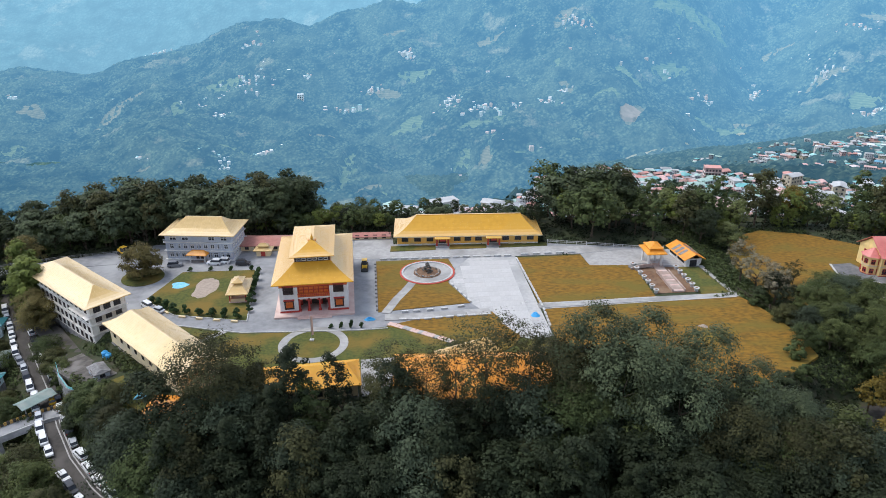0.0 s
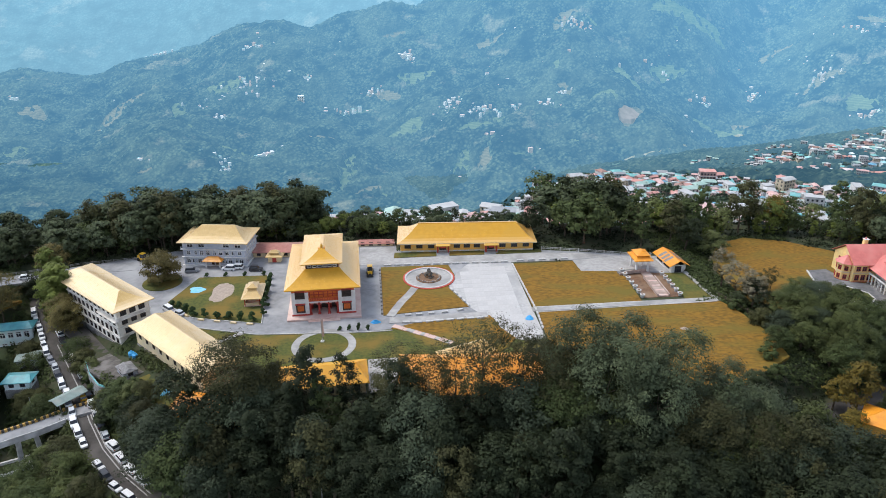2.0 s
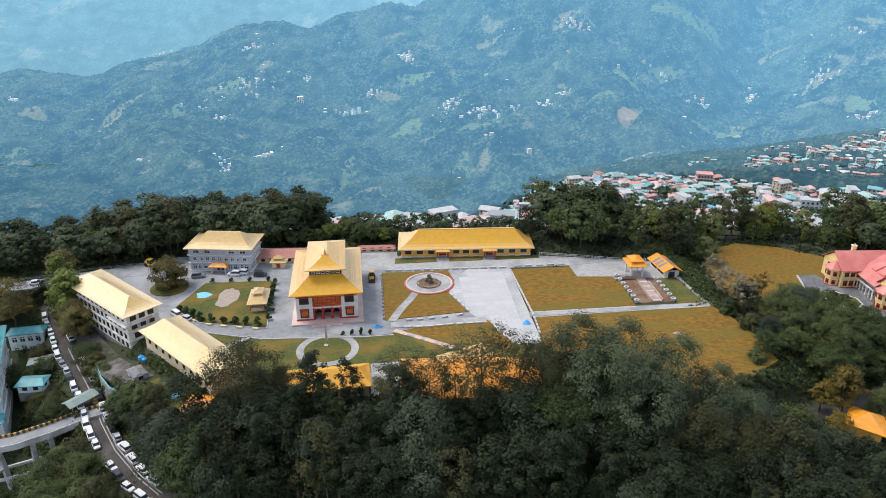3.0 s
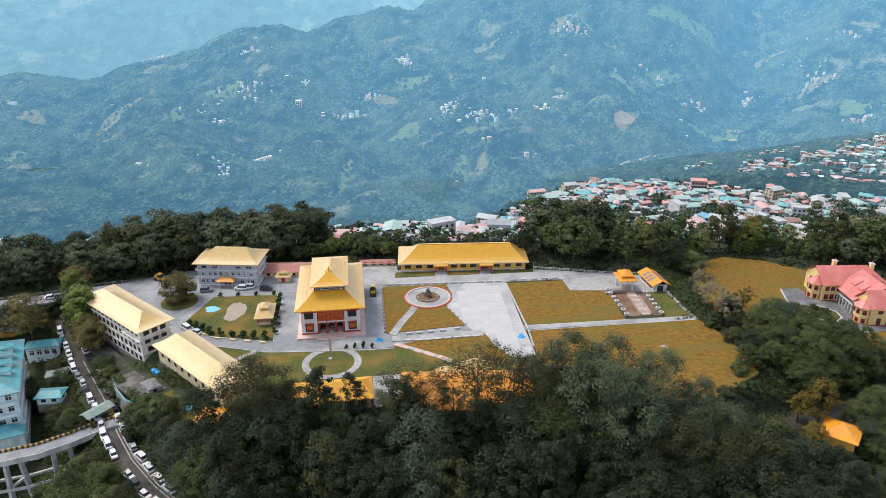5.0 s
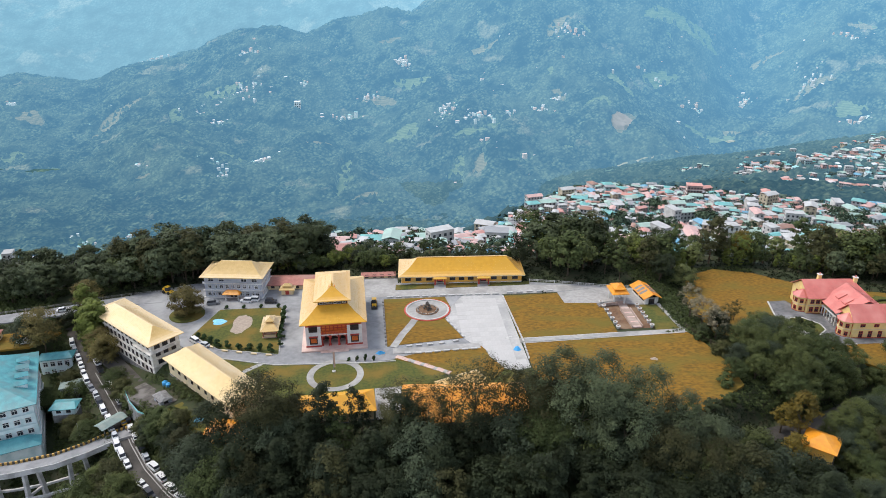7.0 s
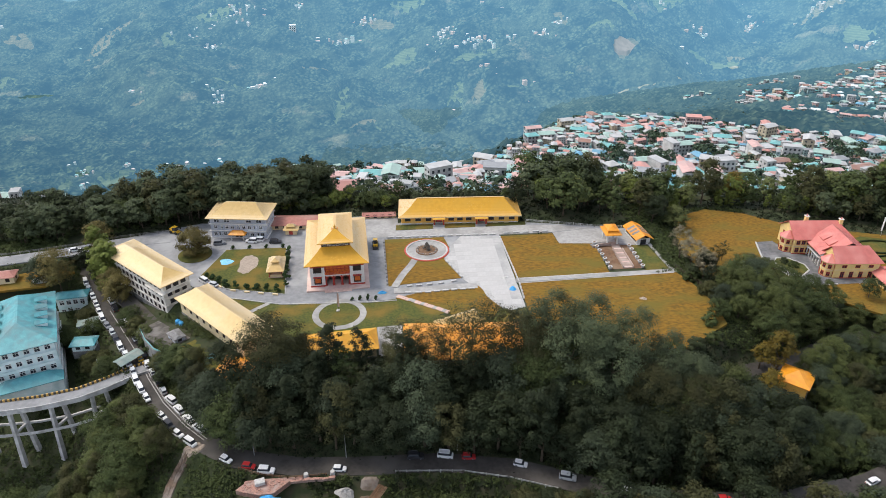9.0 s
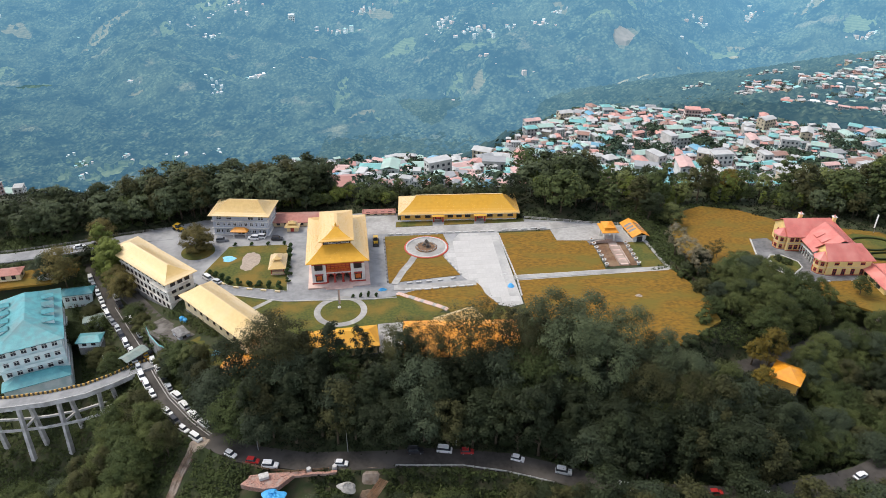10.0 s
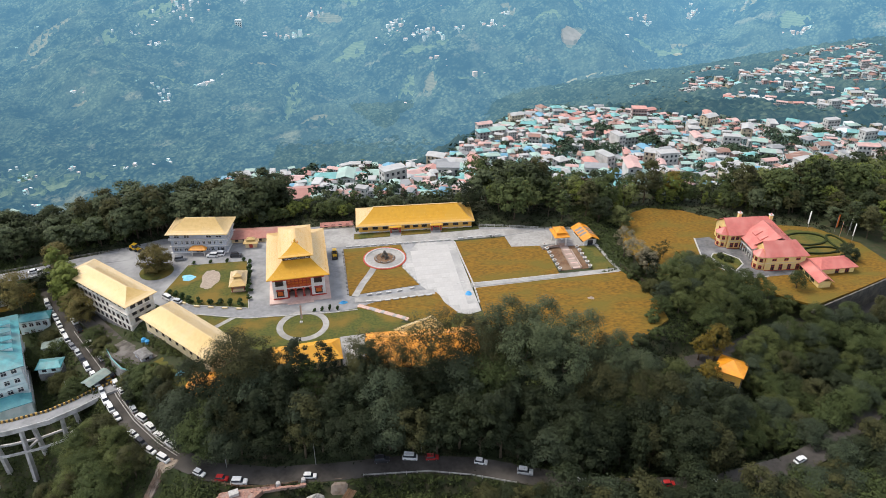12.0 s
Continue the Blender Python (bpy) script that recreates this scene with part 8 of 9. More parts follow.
for k, (x, y) in enumerate(((186.0, 203.5), (190.0, 200.5), (193.5, 204.0), (184.0, 197.0), (188.5, 195.0), (176.5, 207.5))):
    bn_ = thing("prayer_banner", x, y, -1.6, 20 * k, "tall white prayer banner on a thin pole", "banner", "prayer banners")
    part("pole", tube(bmesh.new(), (0, 0, 0), (0, 0, 8.5), 0.07, 0.05, 6), M["metal_grey"], bn_)
    part("flag", boxes((0.06, 0.75, -0.02, 0.02, 2.2, 8.2)), M["wall_white"] if k % 3 else M["trim_orange"], bn_)
# bank below the mansion lawn and the hedge behind it
scatter([(122, 158), (126, 166), (148, 153), (160, 152), (146, 147.5), (136, 151), (126, 152)], 14, ["broad_e", "broad_b", "broad_f", "round_a"], 0.45, 0.7, 3.0, 71)
scatter([(113, 125), (118, 132), (132, 138), (150, 142), (175, 146), (205, 154), (205, 138), (160, 126), (130, 121)], 30, ["broad_e", "broad_b", "broad_f", "broad_d"], 0.6, 0.85, 4.2, 72)
scatter([(103, 127), (112, 131.5), (126, 141), (146, 146), (160, 150), (160, 143), (130, 134), (113, 123)], 18, ["broad_e", "broad_b", "broad_f", "broad_d"], 0.6, 0.85, 3.6, 84, avoid=[(104, 124, 8.5)])
scatter([(98, 231), (112, 238), (130, 236), (147, 228.5), (172, 225), (202, 222), (232, 218), (236, 224), (200, 229), (150, 236), (128, 242), (100, 238)], 60, ["bamboo", "far_b", "far_b", "shrub_a", "far_c"], 0.4, 0.65, 2.6, 73, wood=BACK)
scatter([(-30, 234), (35, 235), (40, 252), (-30, 254)], 44, ["far_b", "far_a", "far_d"], 0.3, 0.5, 3.4, 74, wood=BACK)
scatter([(150, 228), (182, 212), (196, 196), (198, 176), (206, 178), (222, 200), (240, 216), (205, 236), (160, 238)], 64, ["far_a", "far_b", "far_c", "far_d", "far_g"], 0.55, 0.95, 3.6, 75, wood=BACK)
scatter([(98, 80), (112, 86), (126, 92), (150, 106), (162, 100), (140, 84), (115, 72)], 26, ["broad_b", "broad_a", "broad_c", "broad_d"], 1.0, 1.35, 4.0, 76, wood=LOWER)
scatter([(120, 102), (150, 119), (175, 138), (190, 130), (150, 108), (126, 99)], 20, ["broad_a", "broad_b", "broad_d"], 0.8, 1.05, 4.0, 77, wood=LOWER)
scatter([(94, 97), (110, 100), (128, 110), (128, 122), (116, 121), (110, 113), (96, 110)], 16, ["broad_f", "broad_b", "broad_d"], 0.7, 0.95, 3.8, 78)
scatter([(40, 84.5), (52, 82), (85, 80.5), (100, 82.5), (104, 77), (84, 75), (52, 76), (38, 79)], 15, ["broad_a", "broad_c", "broad_a", "broad_d"], 1.15, 1.45, 4.4, 79, wood=LOWER)
scatter([(38, 237), (64, 233), (68, 248), (40, 250)], 12, ["far_a", "far_b", "far_d"], 1.15, 1.45, 4.2, 82, wood=BACK)
scatter([(100, 80), (112, 85), (124, 90), (126, 84), (112, 77)], 9, ["broad_b", "broad_c", "broad_d"], 1.0, 1.3, 3.6, 83, wood=LOWER)
grove("ridge_wood", BACK, "tall dark green trees along the back of the ridge")
grove("slope_wood", LOWER, "dense mixed green trees below the hill road")
tagged(part("bed_tree", prism(arc(-91.0, 194.0, 6.2, 0, 352.5, 47), 0.0, 0.3), M["lawn_green"]), "round green bed under a single tree", "lawn", kind="structure")
# clipped bushes
def topiary_mesh(seed, r):
    return crown_mesh("bush_leaves", seed, r, r * 1.7, 30, 150, 0.17, M["leaf_topiary"], conic=0.25)


def bush(x, y, z, r, seed, label="dark green clipped round bush", group="clipped bushes"):
    t = thing("clipped_bush", x, y, z, 0, label, "bush", group)
    part("stem", tube(bmesh.new(), (0, 0, 0), (0, 0, 0.9), 0.08, 0.06, 6), M["bark"], t)
    shared("leaves", topiary_mesh(seed, r), t, Matrix.Translation((0, 0, 0.35)))
    return t


b0 = bush(-82.0, 177.0, 0.2, 0.95, 3)
for k, (x, y) in enumerate(((-79.6, 175.8), (-76.6, 173.6), (-73.4, 171.2), (-69.8, 170.2), (-66.2, 169.4), (-62.6, 168.8), (-58.8, 168.2), (-55.0, 167.6), (-75.6, 165.6))):
    c = copy_thing(b0, pose(x, y, 0.2, 0, 0, 70 * k))
    c.scale = (1.0 + 0.12 * (k % 3), 1.0 + 0.12 * (k % 3), 1.1 + 0.1 * (k % 4))
for k in range(6):
    c = copy_thing(b0, pose(-56.4 + (3.6 * k / 5), 196.5 - 25 * k / 5, 0.2, 0, 0, 40 * k))
    s = 0.9 + 0.5 * ((k * 7) % 5) / 4
    c.scale = (s, s, s * 1.1)
for k in range(4):
    c = copy_thing(b0, pose(-78 + 19 * k / 3, 198.2 + 0.3 * k, 0.1, 0, 0, 25 * k))
    c.scale = (0.75, 0.75, 0.7)
for k in range(4):
    c = copy_thing(b0, pose(-29 + 8.0 * k / 3, 161.6 + 0.2 * k, 0.05, 0, 0, 25 * k))
    c.scale = (0.6, 0.6, 0.7 + 0.2 * (k % 3))

# ---- the town on the far slope and the hamlets across the valley ----
TOWN_WALLS = {"white": (0.62, 0.60, 0.57), "grey": (0.34, 0.34, 0.34), "pink": (0.58, 0.36, 0.32), "cream": (0.58, 0.48, 0.33), "mint": (0.38, 0.52, 0.52), "brick": (0.36, 0.20, 0.15)}
TOWN_ROOFS = {"teal": (0.15, 0.46, 0.45), "mintgreen": (0.36, 0.53, 0.46), "rose": (0.66, 0.40, 0.36), "salmon": (0.60, 0.27, 0.22), "slate": (0.30, 0.31, 0.32), "pale": (0.50, 0.50, 0.49), "green": (0.10, 0.28, 0.20), "rust": (0.33, 0.17, 0.12), "blue": (0.12, 0.36, 0.52)}

for k, c in TOWN_WALLS.items():
    c = tuple(0.84 * v + 0.06 for v in c)
    M["tw_" + k] = material("town_wall_" + k, c, tuple(v * 0.85 for v in c), 0.3, 0.9, c3=tuple(v * 0.7 for v in c), big=0.15, obrand=0.15)
for k, c in TOWN_ROOFS.items():
    c = tuple(0.88 * v + 0.04 for v in c)
    M["tr_" + k] = material("town_roof_" + k, c, tuple(v * 0.85 for v in c), 0.3, 0.6, c3=tuple(v * 0.65 + 0.08 for v in c), big=0.12, obrand=0.2)
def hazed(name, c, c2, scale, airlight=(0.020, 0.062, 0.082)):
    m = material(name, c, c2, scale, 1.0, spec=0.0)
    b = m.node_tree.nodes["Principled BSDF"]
    # bluish emission added to the paint as haze
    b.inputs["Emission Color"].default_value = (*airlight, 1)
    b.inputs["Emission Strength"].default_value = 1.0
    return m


# house colours for the far side, each with haze emission on top
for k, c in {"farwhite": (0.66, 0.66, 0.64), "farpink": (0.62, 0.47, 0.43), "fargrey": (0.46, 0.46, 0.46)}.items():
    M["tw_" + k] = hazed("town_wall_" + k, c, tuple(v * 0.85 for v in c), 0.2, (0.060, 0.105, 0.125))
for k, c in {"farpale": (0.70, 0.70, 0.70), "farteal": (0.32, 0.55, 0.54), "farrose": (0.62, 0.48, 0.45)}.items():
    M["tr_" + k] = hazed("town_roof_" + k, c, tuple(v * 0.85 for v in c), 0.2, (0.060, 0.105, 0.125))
TOWN = {}
FAR_PLANS = [(wl, rf_, w_, d_, f_, st_) for wl, rf_ in (("farwhite", "farpale"), ("farwhite", "farteal"), ("farpink", "farrose"), ("fargrey", "farpale"), ("farwhite", "farrose")) for w_, d_, f_, st_ in ((9, 8, 2, "gable"), (11, 8, 3, "flat"), (8, 7, 1, "hip"))]


def town_house(wall, roofc, w, d, floors, style):
    """Meshes of a hillside town house: walls with floor slabs, its window openings, and a roof."""
    key = (wall, roofc, round(w), round(d), floors, style)
    if key in TOWN:
        return TOWN[key]
    H = floors * 3.0

    def mesh(nm, bm, mt):
        me = bpy.data.meshes.new(nm)
        bm.to_mesh(me)
        bm.free()
        me.materials.append(mt)
        return me

    walls = mesh("house_wall", boxes((-w / 2, w / 2, -d / 2, d / 2, -9.0, H + (0.7 if style == "flat" else 0.0))), M["tw_" + wall])
    ledge = mesh("floor_ledge", boxes((-w / 2 - 0.5, w / 2 + 0.5, -d / 2 - 0.8, d / 2 + 0.4, -0.22, -0.02)), M["tw_white"])
    bm = bmesh.new()
    for k in range(floors):
        n = max(2, int(w / 2.6))
        for x0, x1, _, _ in row_of(n, 1.3, -w / 2 + 0.3, w / 2 - 0.3, 0, 1):
            box(bm, x0, x1, -d / 2 - 0.06, -d / 2 + 0.1, k * 3.0 + 0.8, k * 3.0 + 2.3)
        n = max(2, int(d / 3.0))
        for y0, y1, _, _ in row_of(n, 1.2, -d / 2 + 0.3, d / 2 - 0.3, 0, 1):
            for sx in (-1, 1):
                box(bm, sx * w / 2 - 0.08, sx * w / 2 + 0.08, y0, y1, k * 3.0 + 0.9, k * 3.0 + 2.2)
    wins = bpy.data.meshes.new("glazing")
    bm.to_mesh(wins)
    bm.free()
    wins.materials.append(M["glass_dark"])
    if style == "flat":
        bm = boxes((-w / 2 - 0.2, w / 2 + 0.2, -d / 2 - 0.2, d / 2 + 0.2, H + 0.7, H + 0.9))
    elif style == "hip":
        bm = roof_mesh(hip_planes(-w / 2 - 0.6, w / 2 + 0.6, -d / 2 - 0.6, d / 2 + 0.6, H + 0.2, H + 0.2 + min(w, d) * 0.19, -w / 2 + d * 0.36, w / 2 - d * 0.36, -0.1, 0.1) if w >= d else
                       hip_planes(-w / 2 - 0.6, w / 2 + 0.6, -d / 2 - 0.6, d / 2 + 0.6, H + 0.2, H + 0.2 + min(w, d) * 0.19, -0.1, 0.1, -d / 2 + w * 0.36, d / 2 - w * 0.36), sag=0.0)
    else:
        bm = sheet_mesh(gable(-w / 2 - 0.5, w / 2 + 0.5, -d / 2 - 0.6, d / 2 + 0.6, H + 0.1, H + 0.1 + d * 0.17), 0.15)
    rf = bpy.data.meshes.new("roof")
    bm.to_mesh(rf)
    bm.free()
    rf.materials.append(M["tr_" + roofc])
    TOWN[key] = (walls, wins, rf, ledge)
    return TOWN[key]


tn = random.Random(77)
PLANS = []
for i in range(48):
    st = tn.choice(["flat", "hip", "gable", "hip", "gable"])
    PLANS.append((tn.choice(["white", "white", "grey", "grey", "pink", "cream", "mint", "white", "white", "mint"]), tn.choice(["teal", "teal", "mintgreen", "mintgreen", "salmon", "salmon", "rose", "rose", "slate", "slate", "pale", "teal", "mintgreen", "rose", "rust", "blue"]) if st != "flat" else tn.choice(["pale", "slate", "slate", "rose"]), tn.choice([tn.uniform(6, 10), tn.uniform(8, 14)]), tn.uniform(6, 9), tn.choice([1, 1, 2, 2, 2, 3, 3, 4]), st))
TEAL_PLANS = [p for p in PLANS if p[1] in ("teal", "mintgreen", "pale", "blue")]
LOOK = {"mintgreen": "mint-green sheet roof", "rose": "faded rose roof", "teal": "teal sheet roof", "salmon": "salmon-red roof", "slate": "dark grey roof", "pale": "pale concrete roof", "green": "green sheet roof", "rust": "rusty brown roof", "blue": "blue sheet roof"}


def place_house(x, y, s, plan, rz, group, zoff=0.0, z=None):
    walls, wins, rf, ledge = town_house(*plan)
    zz = float(land(x, y)) if z is None else z
    t = thing("town_house", x, y, zz + zoff, rz, "%s hillside house with a %s" % (plan[0].replace("far", ""), LOOK[plan[1]]), "house", group)
    t.scale = (s, s, s)
    shared("house_wall", walls, t)
    tagged(shared("glazing", wins, t), kind="stuff")
    shared("roof", rf, t)
    for k in range(1, plan[4]):
        shared("floor_ledge", ledge, t, Matrix.Translation((0, 0, 3.0 * k)))


def town_spots(n, gen, mind, seed):
    r = random.Random(seed)
    out = []
    cell = {}
    tries = 0
    while len(out) < n and tries < n * 80:
        tries += 1
        x, y, md = gen(r)
        md = md * mind
        gx_, gy_ = int(x // 20), int(y // 20)
        if any(math.hypot(x - a, y - b) < md for i in (-1, 0, 1) for j in (-1, 0, 1) for a, b in cell.get((gx_ + i, gy_ + j), ())):
            continue
        cell.setdefault((gx_, gy_), []).append((x, y))
        out.append((x, y))
    return out


def town_top(X):
    """Far edge of the town, where the wood of the spur begins."""
    return np.interp(X, [232, 335, 360, 430, 450, 600, 800], [945, 890, 800, 740, 690, 670, 660])


def gen_right(r):
    while True:
        y = 330 + 610 * r.random() ** 0.75
        lo, hi = float(crest_x(y)) + 3, 0.92 * y
        x = lo + (hi - lo) * r.random() ** 1.05
        if y < town_top(x) - 4:
            return x, y, 1.0


def gen_mid(r):
    y = 320 + 260 * r.random()
    return -0.30 * y + 0.42 * y * r.random(), y, 1.0


def gen_left(r):
    return -275 + 80 * r.random(), 272 + 60 * r.random(), 1.0


spots = [(x, y, 0) for x, y in town_spots(2850, gen_right, 4.0, 1)] + [(x, y, 1) for x, y in town_spots(420, gen_mid, 5.0, 2)] + [(x, y, 2) for x, y in town_spots(44, gen_left, 5.5, 3)]
spots.sort(key=lambda p: p[1])
near_spots, far_spots = spots[:290], spots[290:]
for x, y, g in near_spots:
    place_house(x, y, tn.uniform(0.5, 0.85), tn.choice(PLANS if g != 2 else TEAL_PLANS), tn.choice([0, 90, 0]) + tn.uniform(-28, 28), "houses of the hill town")


def joined(name, items, label, category):
    """Many copies of finished meshes, baked into one object."""
    co, fa, mi, mats = [], [], [], []
    for me, m in items:
        base = sum(len(c) for c in co)
        v = np.empty(len(me.vertices) * 3)
        me.vertices.foreach_get("co", v)
        v = v.reshape(-1, 3)
        A = np.array(m)
        co.append(v @ A[:3, :3].T + A[:3, 3])
        mat = me.materials[0]
        if mat not in mats:
            mats.append(mat)
        k = mats.index(mat)
        for p in me.polygons:
            fa.append([base + i for i in p.vertices])
            mi.append(k)
    me = bpy.data.meshes.new(name)
    me.from_pydata(np.concatenate(co).tolist(), [], fa)
    for mt in mats:
        me.materials.append(mt)
    me.polygons.foreach_set("material_index", mi)
    return tagged(new(name, me), label, category, kind="stuff")


items = []
for x, y, g in far_spots:
    ms = town_house(*tn.choice(PLANS))
    s = tn.uniform(0.5, 0.85) if tn.random() < 0.92 else 1.3
    m = pose(x, y, float(land(x, y)), 0, 0, tn.choice([0, 90, 0]) + tn.uniform(-28, 28)) @ Matrix.Scale(s, 4)
    items += [(q, m) for q in ms[:3]]
# scattered houses of the wooded spur on the right
sp = random.Random(5)
SPUR_HOUSES = ((671, 1264, 41, 37, 60), (740, 1270, 37, 27, 40), (804, 1256, 50, 39, 70), (886, 1285, 47, 34, 60), (956, 1285, 40, 29, 60), (926, 1211, 30, 34, 40), (633, 1105, 24, 19, 36), (606, 838, 45, 31, 60), (664, 1693, 21, 13, 12), (688, 867, 26, 29, 50), (744, 1158, 47, 31, 30), (615, 1275, 24, 21, 14), (477, 664, 29, 15, 40), (799, 1088, 45, 38, 46), (655, 815, 40, 30, 50), (868, 1749, 50, 40, 16), (755, 1550, 50, 40, 12), (864, 1253, 50, 36, 30), (915, 1197, 36, 32, 30), (1147, 1743, 70, 45, 40), (1240, 1730, 70, 45, 50), (680, 1000, 60, 40, 30))
VALLEY_HOUSES = ((-883, 1606, 32, 33, 26), (-772, 1629, 15, 33, 14), (-800, 1633, 22, 11, 8), (-840, 1506, 15, 26, 10), (-790, 1415, 14, 20, 10), (-627, 1669, 41, 22, 24), (-564, 1699, 19, 22, 14), (-805, 1343, 19, 24, 14), (-955, 1693, 27, 17, 14))
for cx, cy, rx, ry, n in SPUR_HOUSES + VALLEY_HOUSES:
    for _ in range(int(n * (0.95 if cx > 0 else 0.5))):
        x, y = cx + sp.gauss(0, rx * 0.8), cy + sp.gauss(0, ry * 0.9)
        m = pose(x, y, float(land(x, y)) + (5 if cx > 0 else 3 + 9 * wavy(x, y, 75.0, 5.0) + 6 * wavy(x, y, 31.0, 2.0) + 8), 0, 0, sp.uniform(-40, 40)) @ Matrix.Scale(sp.uniform(0.8, 1.3) * (1.0 if cx > 0 else 0.6), 4)
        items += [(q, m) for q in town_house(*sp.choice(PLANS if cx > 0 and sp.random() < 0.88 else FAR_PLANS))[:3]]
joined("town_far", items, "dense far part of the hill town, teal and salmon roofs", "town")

# hamlets on the mountain: middle, spread, number of houses
ham = random.Random(9)
items = []
for cx, cy, rx, ry, n in HAMLETS_WEST + HAMLETS_EAST:
    for _ in range(int(n * 1.7)):
        x, y = cx + ham.gauss(0, rx * 0.75), cy + ham.gauss(0, ry * 0.75)
        z = float(mountain(np.array([x]), np.array([y]))[0]) + 7
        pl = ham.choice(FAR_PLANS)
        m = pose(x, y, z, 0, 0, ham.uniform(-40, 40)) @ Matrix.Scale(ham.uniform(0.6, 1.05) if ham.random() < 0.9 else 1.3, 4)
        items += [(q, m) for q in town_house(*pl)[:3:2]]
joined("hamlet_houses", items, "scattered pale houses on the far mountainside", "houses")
LOOK["farpale"] = "pale flat roof"
place_house(-530, 2692, 2.3, ("farwhite", "farpale", 10, 8, 4, "flat"), 5, "houses of the hill town", 6, float(mountain(np.array([-530.0]), np.array([2692.0]))[0]))
place_house(-52, 330, 1.5, ("pink", "salmon", 14, 10, 3, "gable"), 5, "houses of the hill town", -7.5)
place_house(306, 755, 1.35, ("pink", "salmon", 13, 9, 4, "flat"), -10, "houses of the hill town", 0)


# terraced fields, a landslide scar and the river bed, draped over the mountain
def drape(name, cx, cy, rx, ry, rot, mat, label, cat, lift=9.0, seed=1):
    r = random.Random(seed)
    bm = bmesh.new()
    rows = []
    na, nr = 22, 4
    ph = [r.uniform(0, 6.28) for _ in range(3)]
    c = bm.verts.new((cx, cy, float(mountain(np.array([cx * 1.0]), np.array([cy * 1.0]))[0]) + lift))
    for j in range(1, nr + 1):
        ring = []
        for i in range(na):
            a = 2 * math.pi * i / na
            e = (1 + 0.22 * math.sin(2 * a + ph[0]) + 0.15 * math.sin(3 * a + ph[1]) + 0.08 * math.sin(7 * a + ph[2])) * j / nr
            u, v = rx * e * math.cos(a), ry * e * math.sin(a)
            x = cx + u * math.cos(radians(rot)) - v * math.sin(radians(rot))
            y = cy + u * math.sin(radians(rot)) + v * math.cos(radians(rot))
            ring.append(bm.verts.new((x, y, float(mountain(np.array([x]), np.array([y]))[0]) + (lift if j < nr else -6))))
        rows.append(ring)
    for i in range(na):
        bm.faces.new((c, rows[0][i], rows[0][(i + 1) % na]))
    for a_, b_ in zip(rows, rows[1:]):
        for i in range(na):
            bm.faces.new((a_[i], b_[i], b_[(i + 1) % na], a_[(i + 1) % na]))
    return tagged(part(name, bm, mat), label, cat, kind="structure")


# scar and gravel also glow slightly to look hazed
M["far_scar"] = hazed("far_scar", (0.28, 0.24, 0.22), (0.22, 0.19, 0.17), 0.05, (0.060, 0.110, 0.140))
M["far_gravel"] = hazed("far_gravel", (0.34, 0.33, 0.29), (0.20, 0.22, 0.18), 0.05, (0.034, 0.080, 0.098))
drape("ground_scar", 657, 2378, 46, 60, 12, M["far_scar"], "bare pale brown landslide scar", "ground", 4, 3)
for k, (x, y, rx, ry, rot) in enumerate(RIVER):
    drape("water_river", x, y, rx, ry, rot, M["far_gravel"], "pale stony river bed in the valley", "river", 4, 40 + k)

# ---- undergrowth and far woods ----
def clump_mesh(name, pts, mat, leaves, size, seed, label, squash=0.7):
    """Leaf sprays round many low clumps (x, y, z, radius) in one mesh."""
    r = np.random.RandomState(seed)
    P = np.repeat(np.array(pts), leaves, 0)
    n = len(P)
    d = r.normal(size=(n, 3))
    d /= np.linalg.norm(d, axis=1)[:, None]
    d[:, 2] = np.abs(d[:, 2])
    c = P[:, :3] + d * P[:, 3:4] * (0.6 + 0.5 * r.rand(n, 1)) * np.array([1, 1, squash])
    nrm = d + np.array([0, 0, 0.4]) + 0.45 * r.normal(size=(n, 3))
    nrm /= np.linalg.norm(nrm, axis=1)[:, None]
    a = np.cross(nrm, r.normal(size=(n, 3)))
    a /= np.linalg.norm(a, axis=1)[:, None] + 1e-9
    b = np.cross(nrm, a)
    s = (size * (0.6 + 0.8 * r.rand(n, 1))) * np.maximum(1.0, P[:, 3:4] / 2.0)
    V = np.stack([c - a * s, c + b * s * 0.6, c + a * s, c - b * s * 0.6], 1).reshape(-1, 3)
    F = np.arange(n * 4).reshape(-1, 4)
    me = bpy.data.meshes.new(name)
    me.from_pydata(V.tolist(), [], F.tolist())
    me.materials.append(mat)
    return tagged(new(name, me), label, "undergrowth", kind="stuff")


def in_foot(X, Y):
    """Inside any building's plan (origin at the middle of its front edge)."""
    hit = np.zeros(X.shape, bool)
    for x, y, rz, w, d in FOOT:
        c, s_ = math.cos(radians(rz)), math.sin(radians(rz))
        u, v = (X - x) * c + (Y - y) * s_, -(X - x) * s_ + (Y - y) * c
        hit |= (np.abs(u) < w / 2) & (v > -1.0) & (v < d)
    return hit


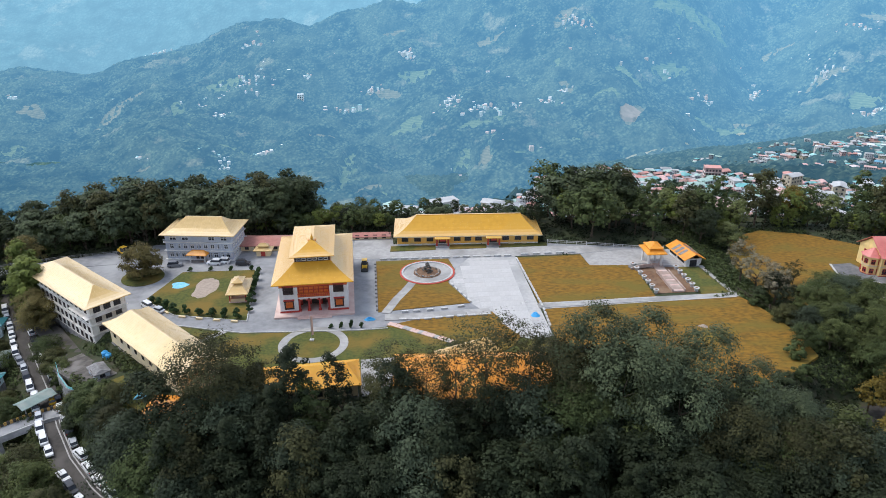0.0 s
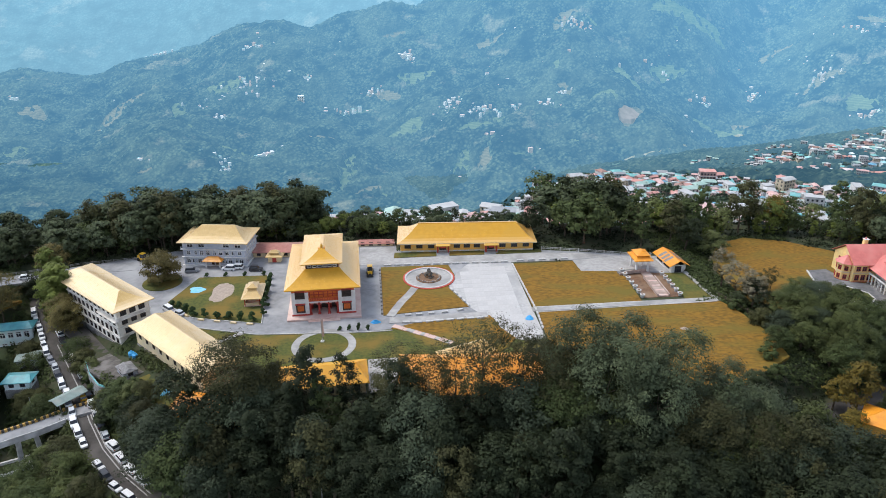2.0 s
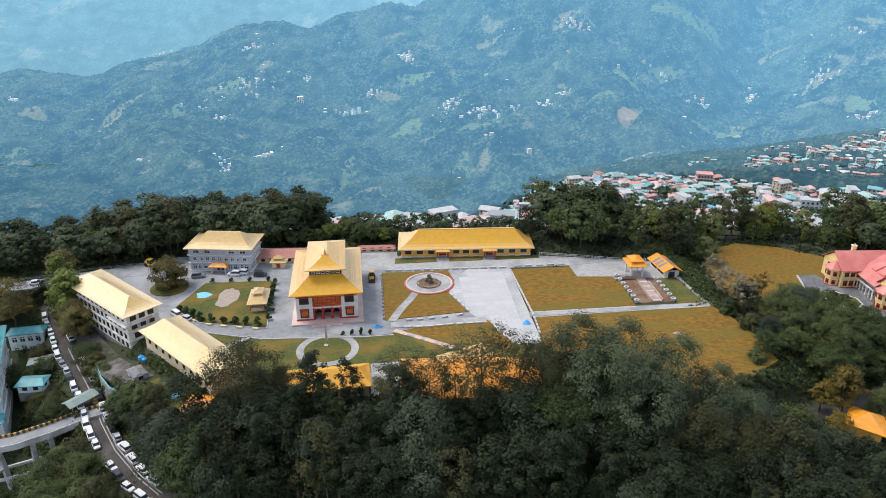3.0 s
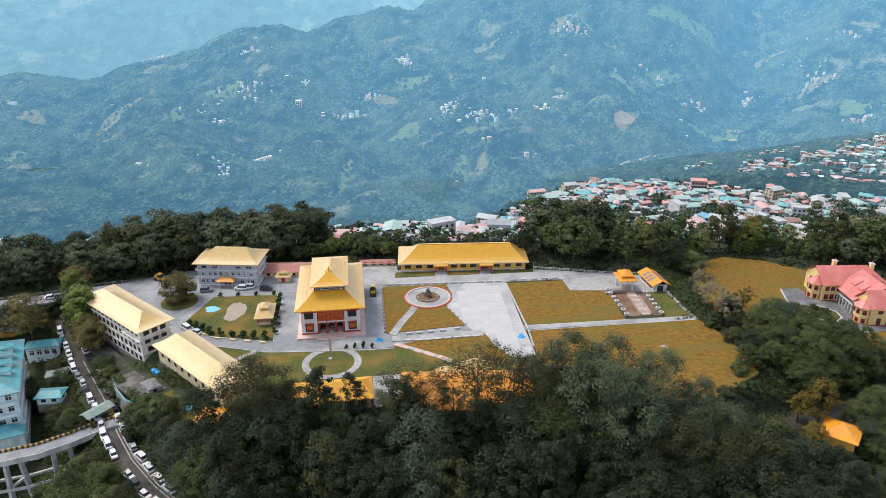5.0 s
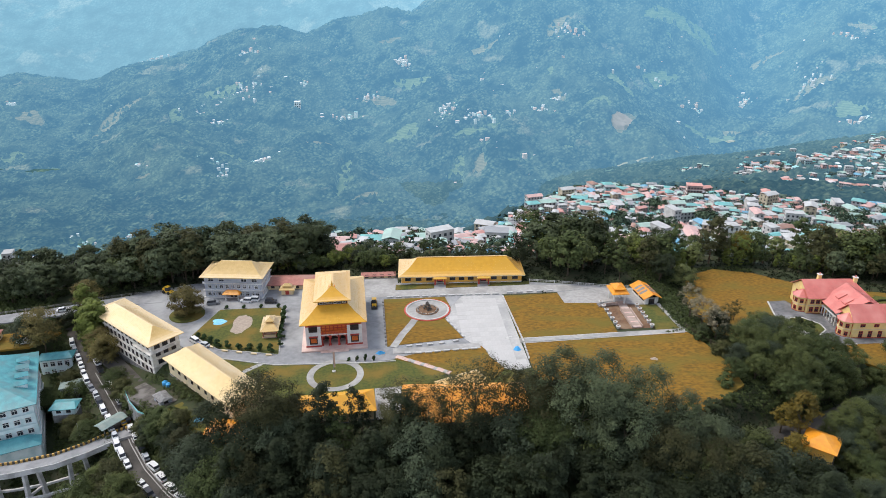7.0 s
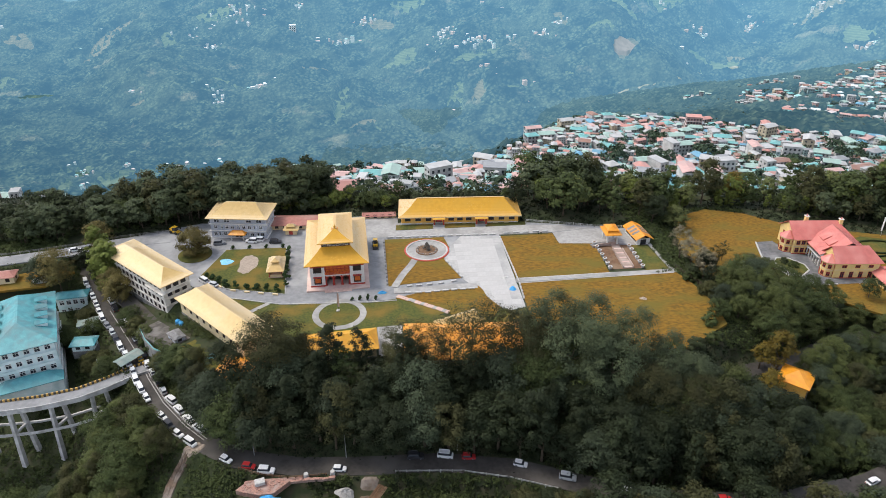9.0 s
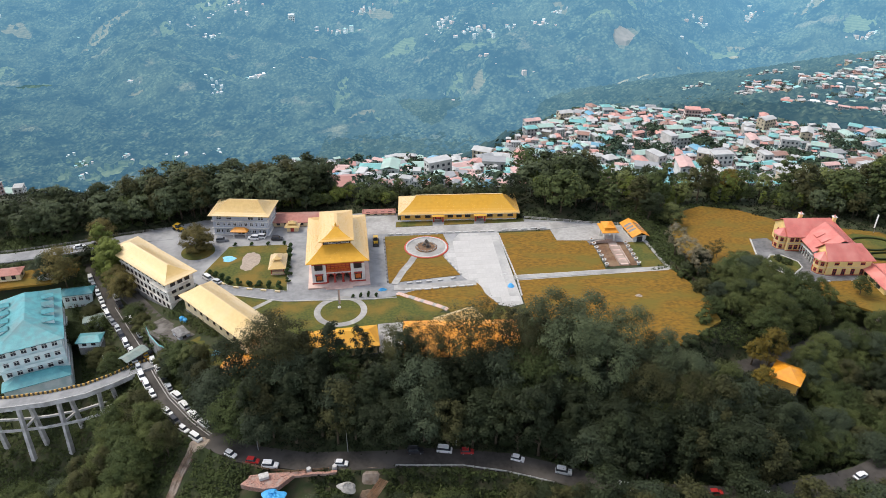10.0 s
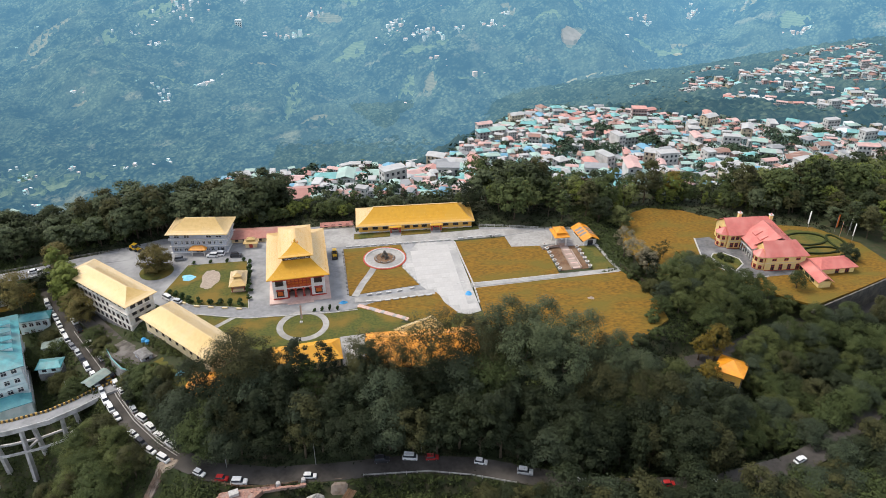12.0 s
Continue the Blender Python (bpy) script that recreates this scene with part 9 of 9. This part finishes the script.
def free_spots(x0, x1, y0, y1, n, seed, rlo, rhi, cond=None, road=3.9, margin=0.4):
    r = np.random.RandomState(seed)
    X, Y = x0 + (x1 - x0) * r.rand(n), y0 + (y1 - y0) * r.rand(n)
    ok = ~in_foot(X, Y)
    for p in PAVED:
        ok &= poly_dist(X, Y, p) > margin
    for p, w in ((ROAD_LEFT, road), (ROAD_RIGHT, 3.4), (RIDGE_ROAD, 4.4), ([(-119.5, 180, 0), (-106, 167, 0), (-94.5, 154.5, 0), (-78, 140, 0)], 4.2)):
        ok &= seg_dist(X, Y, p)[0] > w
    if cond is not None:
        ok &= cond(X, Y)
    X, Y = X[ok], Y[ok]
    return np.stack([X, Y, land(X, Y), rlo + (rhi - rlo) * r.rand(len(X)) ** 1.6], 1)


RIDGE_ROAD = [(-260, 172, 0), (-200, 183, 0), (-160, 190, 0), (-138, 197, 0), (-122, 204, 0), (-104, 207.5, 0)]
no_site = lambda X, Y: (np.hypot((X + 44) / 11, (Y - 91) / 6.5) > 1) & (np.hypot(X + 19, Y - 91) > 5) & (np.hypot(X - 102, Y - 122) > 7) & (seg_dist(X, Y, [(-68, 108, 0), (-75, 86, 0)])[0] > 2.2)
# near-black leaf colour: the shade below the trees is painted in
M["leaf_under_shade"] = leaf_mat("leaf_under_shade", (0.022, 0.030, 0.012), (0.015, 0.021, 0.010))
clump_mesh("undergrowth", free_spots(-60, 210, 66, 150, 12000, 1, 0.8, 2.2, no_site), M["leaf_under_shade"], 11, 0.38, 2, "dense undergrowth on the wooded slope, coloured dark for shade")
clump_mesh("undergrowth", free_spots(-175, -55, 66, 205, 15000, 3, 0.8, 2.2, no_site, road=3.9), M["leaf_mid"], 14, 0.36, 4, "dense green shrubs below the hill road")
clump_mesh("undergrowth", free_spots(-200, 250, 205, 300, 9000, 5, 0.7, 2.4), M["leaf_under_shade"], 11, 0.40, 6, "dark scrub on the back of the ridge")
clump_mesh("undergrowth", free_spots(78, 130, 140, 235, 5000, 8, 0.6, 1.9), M["leaf_mid"], 14, 0.34, 9, "green scrub between lawn and mansion")
# far foliage: base colours paled and blued to paint in the haze
M["leaf_hazed"] = material("leaf_hazed", (0.075, 0.105, 0.065), (0.035, 0.056, 0.042), 0.1, 1.0, spec=0.0, island=0.5)
M["leaf_hazed_pale"] = material("leaf_hazed_pale", (0.105, 0.145, 0.115), (0.060, 0.090, 0.085), 0.1, 1.0, spec=0.0, island=0.35)
clump_mesh("undergrowth", free_spots(-100, -58, 116, 152, 3200, 21, 0.6, 1.7), M["leaf_fresh"], 16, 0.32, 22, "lush green shrubs on the bank below the yard")
clump_mesh("undergrowth", free_spots(-64, 70, 72, 100, 5200, 23, 0.7, 1.9, no_site), M["leaf_mid"], 15, 0.34, 24, "lush dark green shrubs below the lower road")
# wood edge on the valley side, and trees among the town houses
r_ = np.random.RandomState(12)
yy = 300 + 650 * r_.rand(850) ** 0.9
xx = (-0.30 + 1.15 * r_.rand(850)) * yy
tw = np.stack([xx, yy, land(xx, yy) + 6.0, 2.4 + 3.4 * r_.rand(850) ** 2], 1)
for gx_, gy_, gr_ in ((178, 600, 22), (196, 570, 18), (268, 610, 10), (330, 560, 12), (395, 590, 16), (420, 640, 14), (300, 470, 12), (240, 690, 10), (480, 640, 22), (520, 560, 18)):
    m_ = 26
    px_, py_ = gx_ + gr_ * r_.normal(size=m_) * 0.6, gy_ + gr_ * r_.normal(size=m_) * 0.9
    tw = np.concatenate([tw, np.stack([px_, py_, land(px_, py_) + 8.0, 3.0 + 2.6 * r_.rand(m_)], 1)])
clump_mesh("town_trees", tw, M["leaf_hazed"], 40, 0.6, 7, "dark green trees between the town houses", 0.9)


def far_wood(name, n, seed, x0, x1, y0, y1, ok, mat, label, lo=4.0, hi=7.5, leaves=20):
    r = np.random.RandomState(seed)
    X, Y = x0 + (x1 - x0) * r.rand(n), y0 + (y1 - y0) * r.rand(n)
    k = ok(X, Y)
    X, Y = X[k], Y[k]
    clump_mesh(name, np.stack([X, Y, land(X, Y) + 2, lo + (hi - lo) * r.rand(len(X)) ** 2], 1), mat, leaves, 0.8, seed, label, 1.0)


far_wood("valley_trees", 3000, 31, -480, 260, 570, 1000, lambda X, Y: (X < crest_x(Y) + 4) & (np.abs(X / Y) < 0.7), M["leaf_hazed"], "blue-green wooded valley side below the town")
wx, wy = np.meshgrid(np.arange(-1500, 1420, 8.0), np.arange(560, 2330, 8.0))
bare = (wx > crest_x(wy) - 4) & (wy < town_top(wx) + 6)
for cx, cy, rx, ry, n in SPUR_HOUSES + VALLEY_HOUSES:
    bare |= np.hypot((wx - cx) / rx, (wy - cy) / ry) < 0.85 + 0.3 * wavy(wx, wy, 19.0)
VALLEY_FIELDS = ((-792, 1544, 46, 37), (-807, 1502, 30, 21), (-916, 1636, 29, 23), (-709, 1583, 30, 21), (-876, 1489, 24, 26), (-662, 1646, 31, 16), (-760, 1290, 40, 30), (760, 2040, 40, 30), (560, 1980, 50, 30))
meadow = field_mask(wx, wy, VALLEY_FIELDS) & (np.random.RandomState(6).rand(*wx.shape) > 0.12)
bare |= meadow
knoll = (9 * wavy(wx, wy, 75.0, 5.0) + 6 * wavy(wx, wy, 31.0, 2.0) + 8) * smooth(-250, -420, wx) * smooth(900, 1150, wy)
# all three materials of this sheet add haze by emission
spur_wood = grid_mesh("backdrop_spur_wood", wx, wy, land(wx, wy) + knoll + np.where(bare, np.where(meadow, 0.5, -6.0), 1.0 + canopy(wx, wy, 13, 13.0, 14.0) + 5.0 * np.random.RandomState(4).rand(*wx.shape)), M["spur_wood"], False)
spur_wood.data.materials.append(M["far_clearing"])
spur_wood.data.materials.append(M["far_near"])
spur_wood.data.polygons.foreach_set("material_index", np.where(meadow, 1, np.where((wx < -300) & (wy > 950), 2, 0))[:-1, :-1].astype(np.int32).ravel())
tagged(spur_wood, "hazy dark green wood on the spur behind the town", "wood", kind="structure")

far_wood("spur_trees", 9000, 32, 200, 1320, 690, 1800, lambda X, Y: (Y > town_top(X)) & (X / Y > 0.16) & (X / Y < 0.90) & (X > crest_x(Y)) & (wavy(X, Y, 40.0, 2.0) > -0.7), M["leaf_hazed_pale"], "hazy dark green trees standing out of the wood on the spur", 5.0, 8.5, 16)

# ---- paving panels of the plaza ----
PLAZA = PAVED[1]
panel = bpy.data.meshes.new("paving_slab")
bm = boxes((-1.54, 1.54, -1.54, 1.54, 0.06, 0.122))
bm.to_mesh(panel)
bm.free()
panel.materials.append(M["plaza_slab"])
plaza = bpy.data.objects["pavement_plaza"]
pr = random.Random(33)
for i in range(-2, 14):
    for j in range(0, 22):
        x, y = 2.0 + 3.12 * (i * 0.997 - j * 0.075), 152.0 + 3.12 * (j * 0.997 + i * 0.075)
        if float(poly_dist(np.array([x]), np.array([y]), PLAZA)[0]) < -2.2:
            shared("paving_slab", panel, plaza, pose(x, y, pr.uniform(-0.006, 0.006), 0, 0, 4.3))
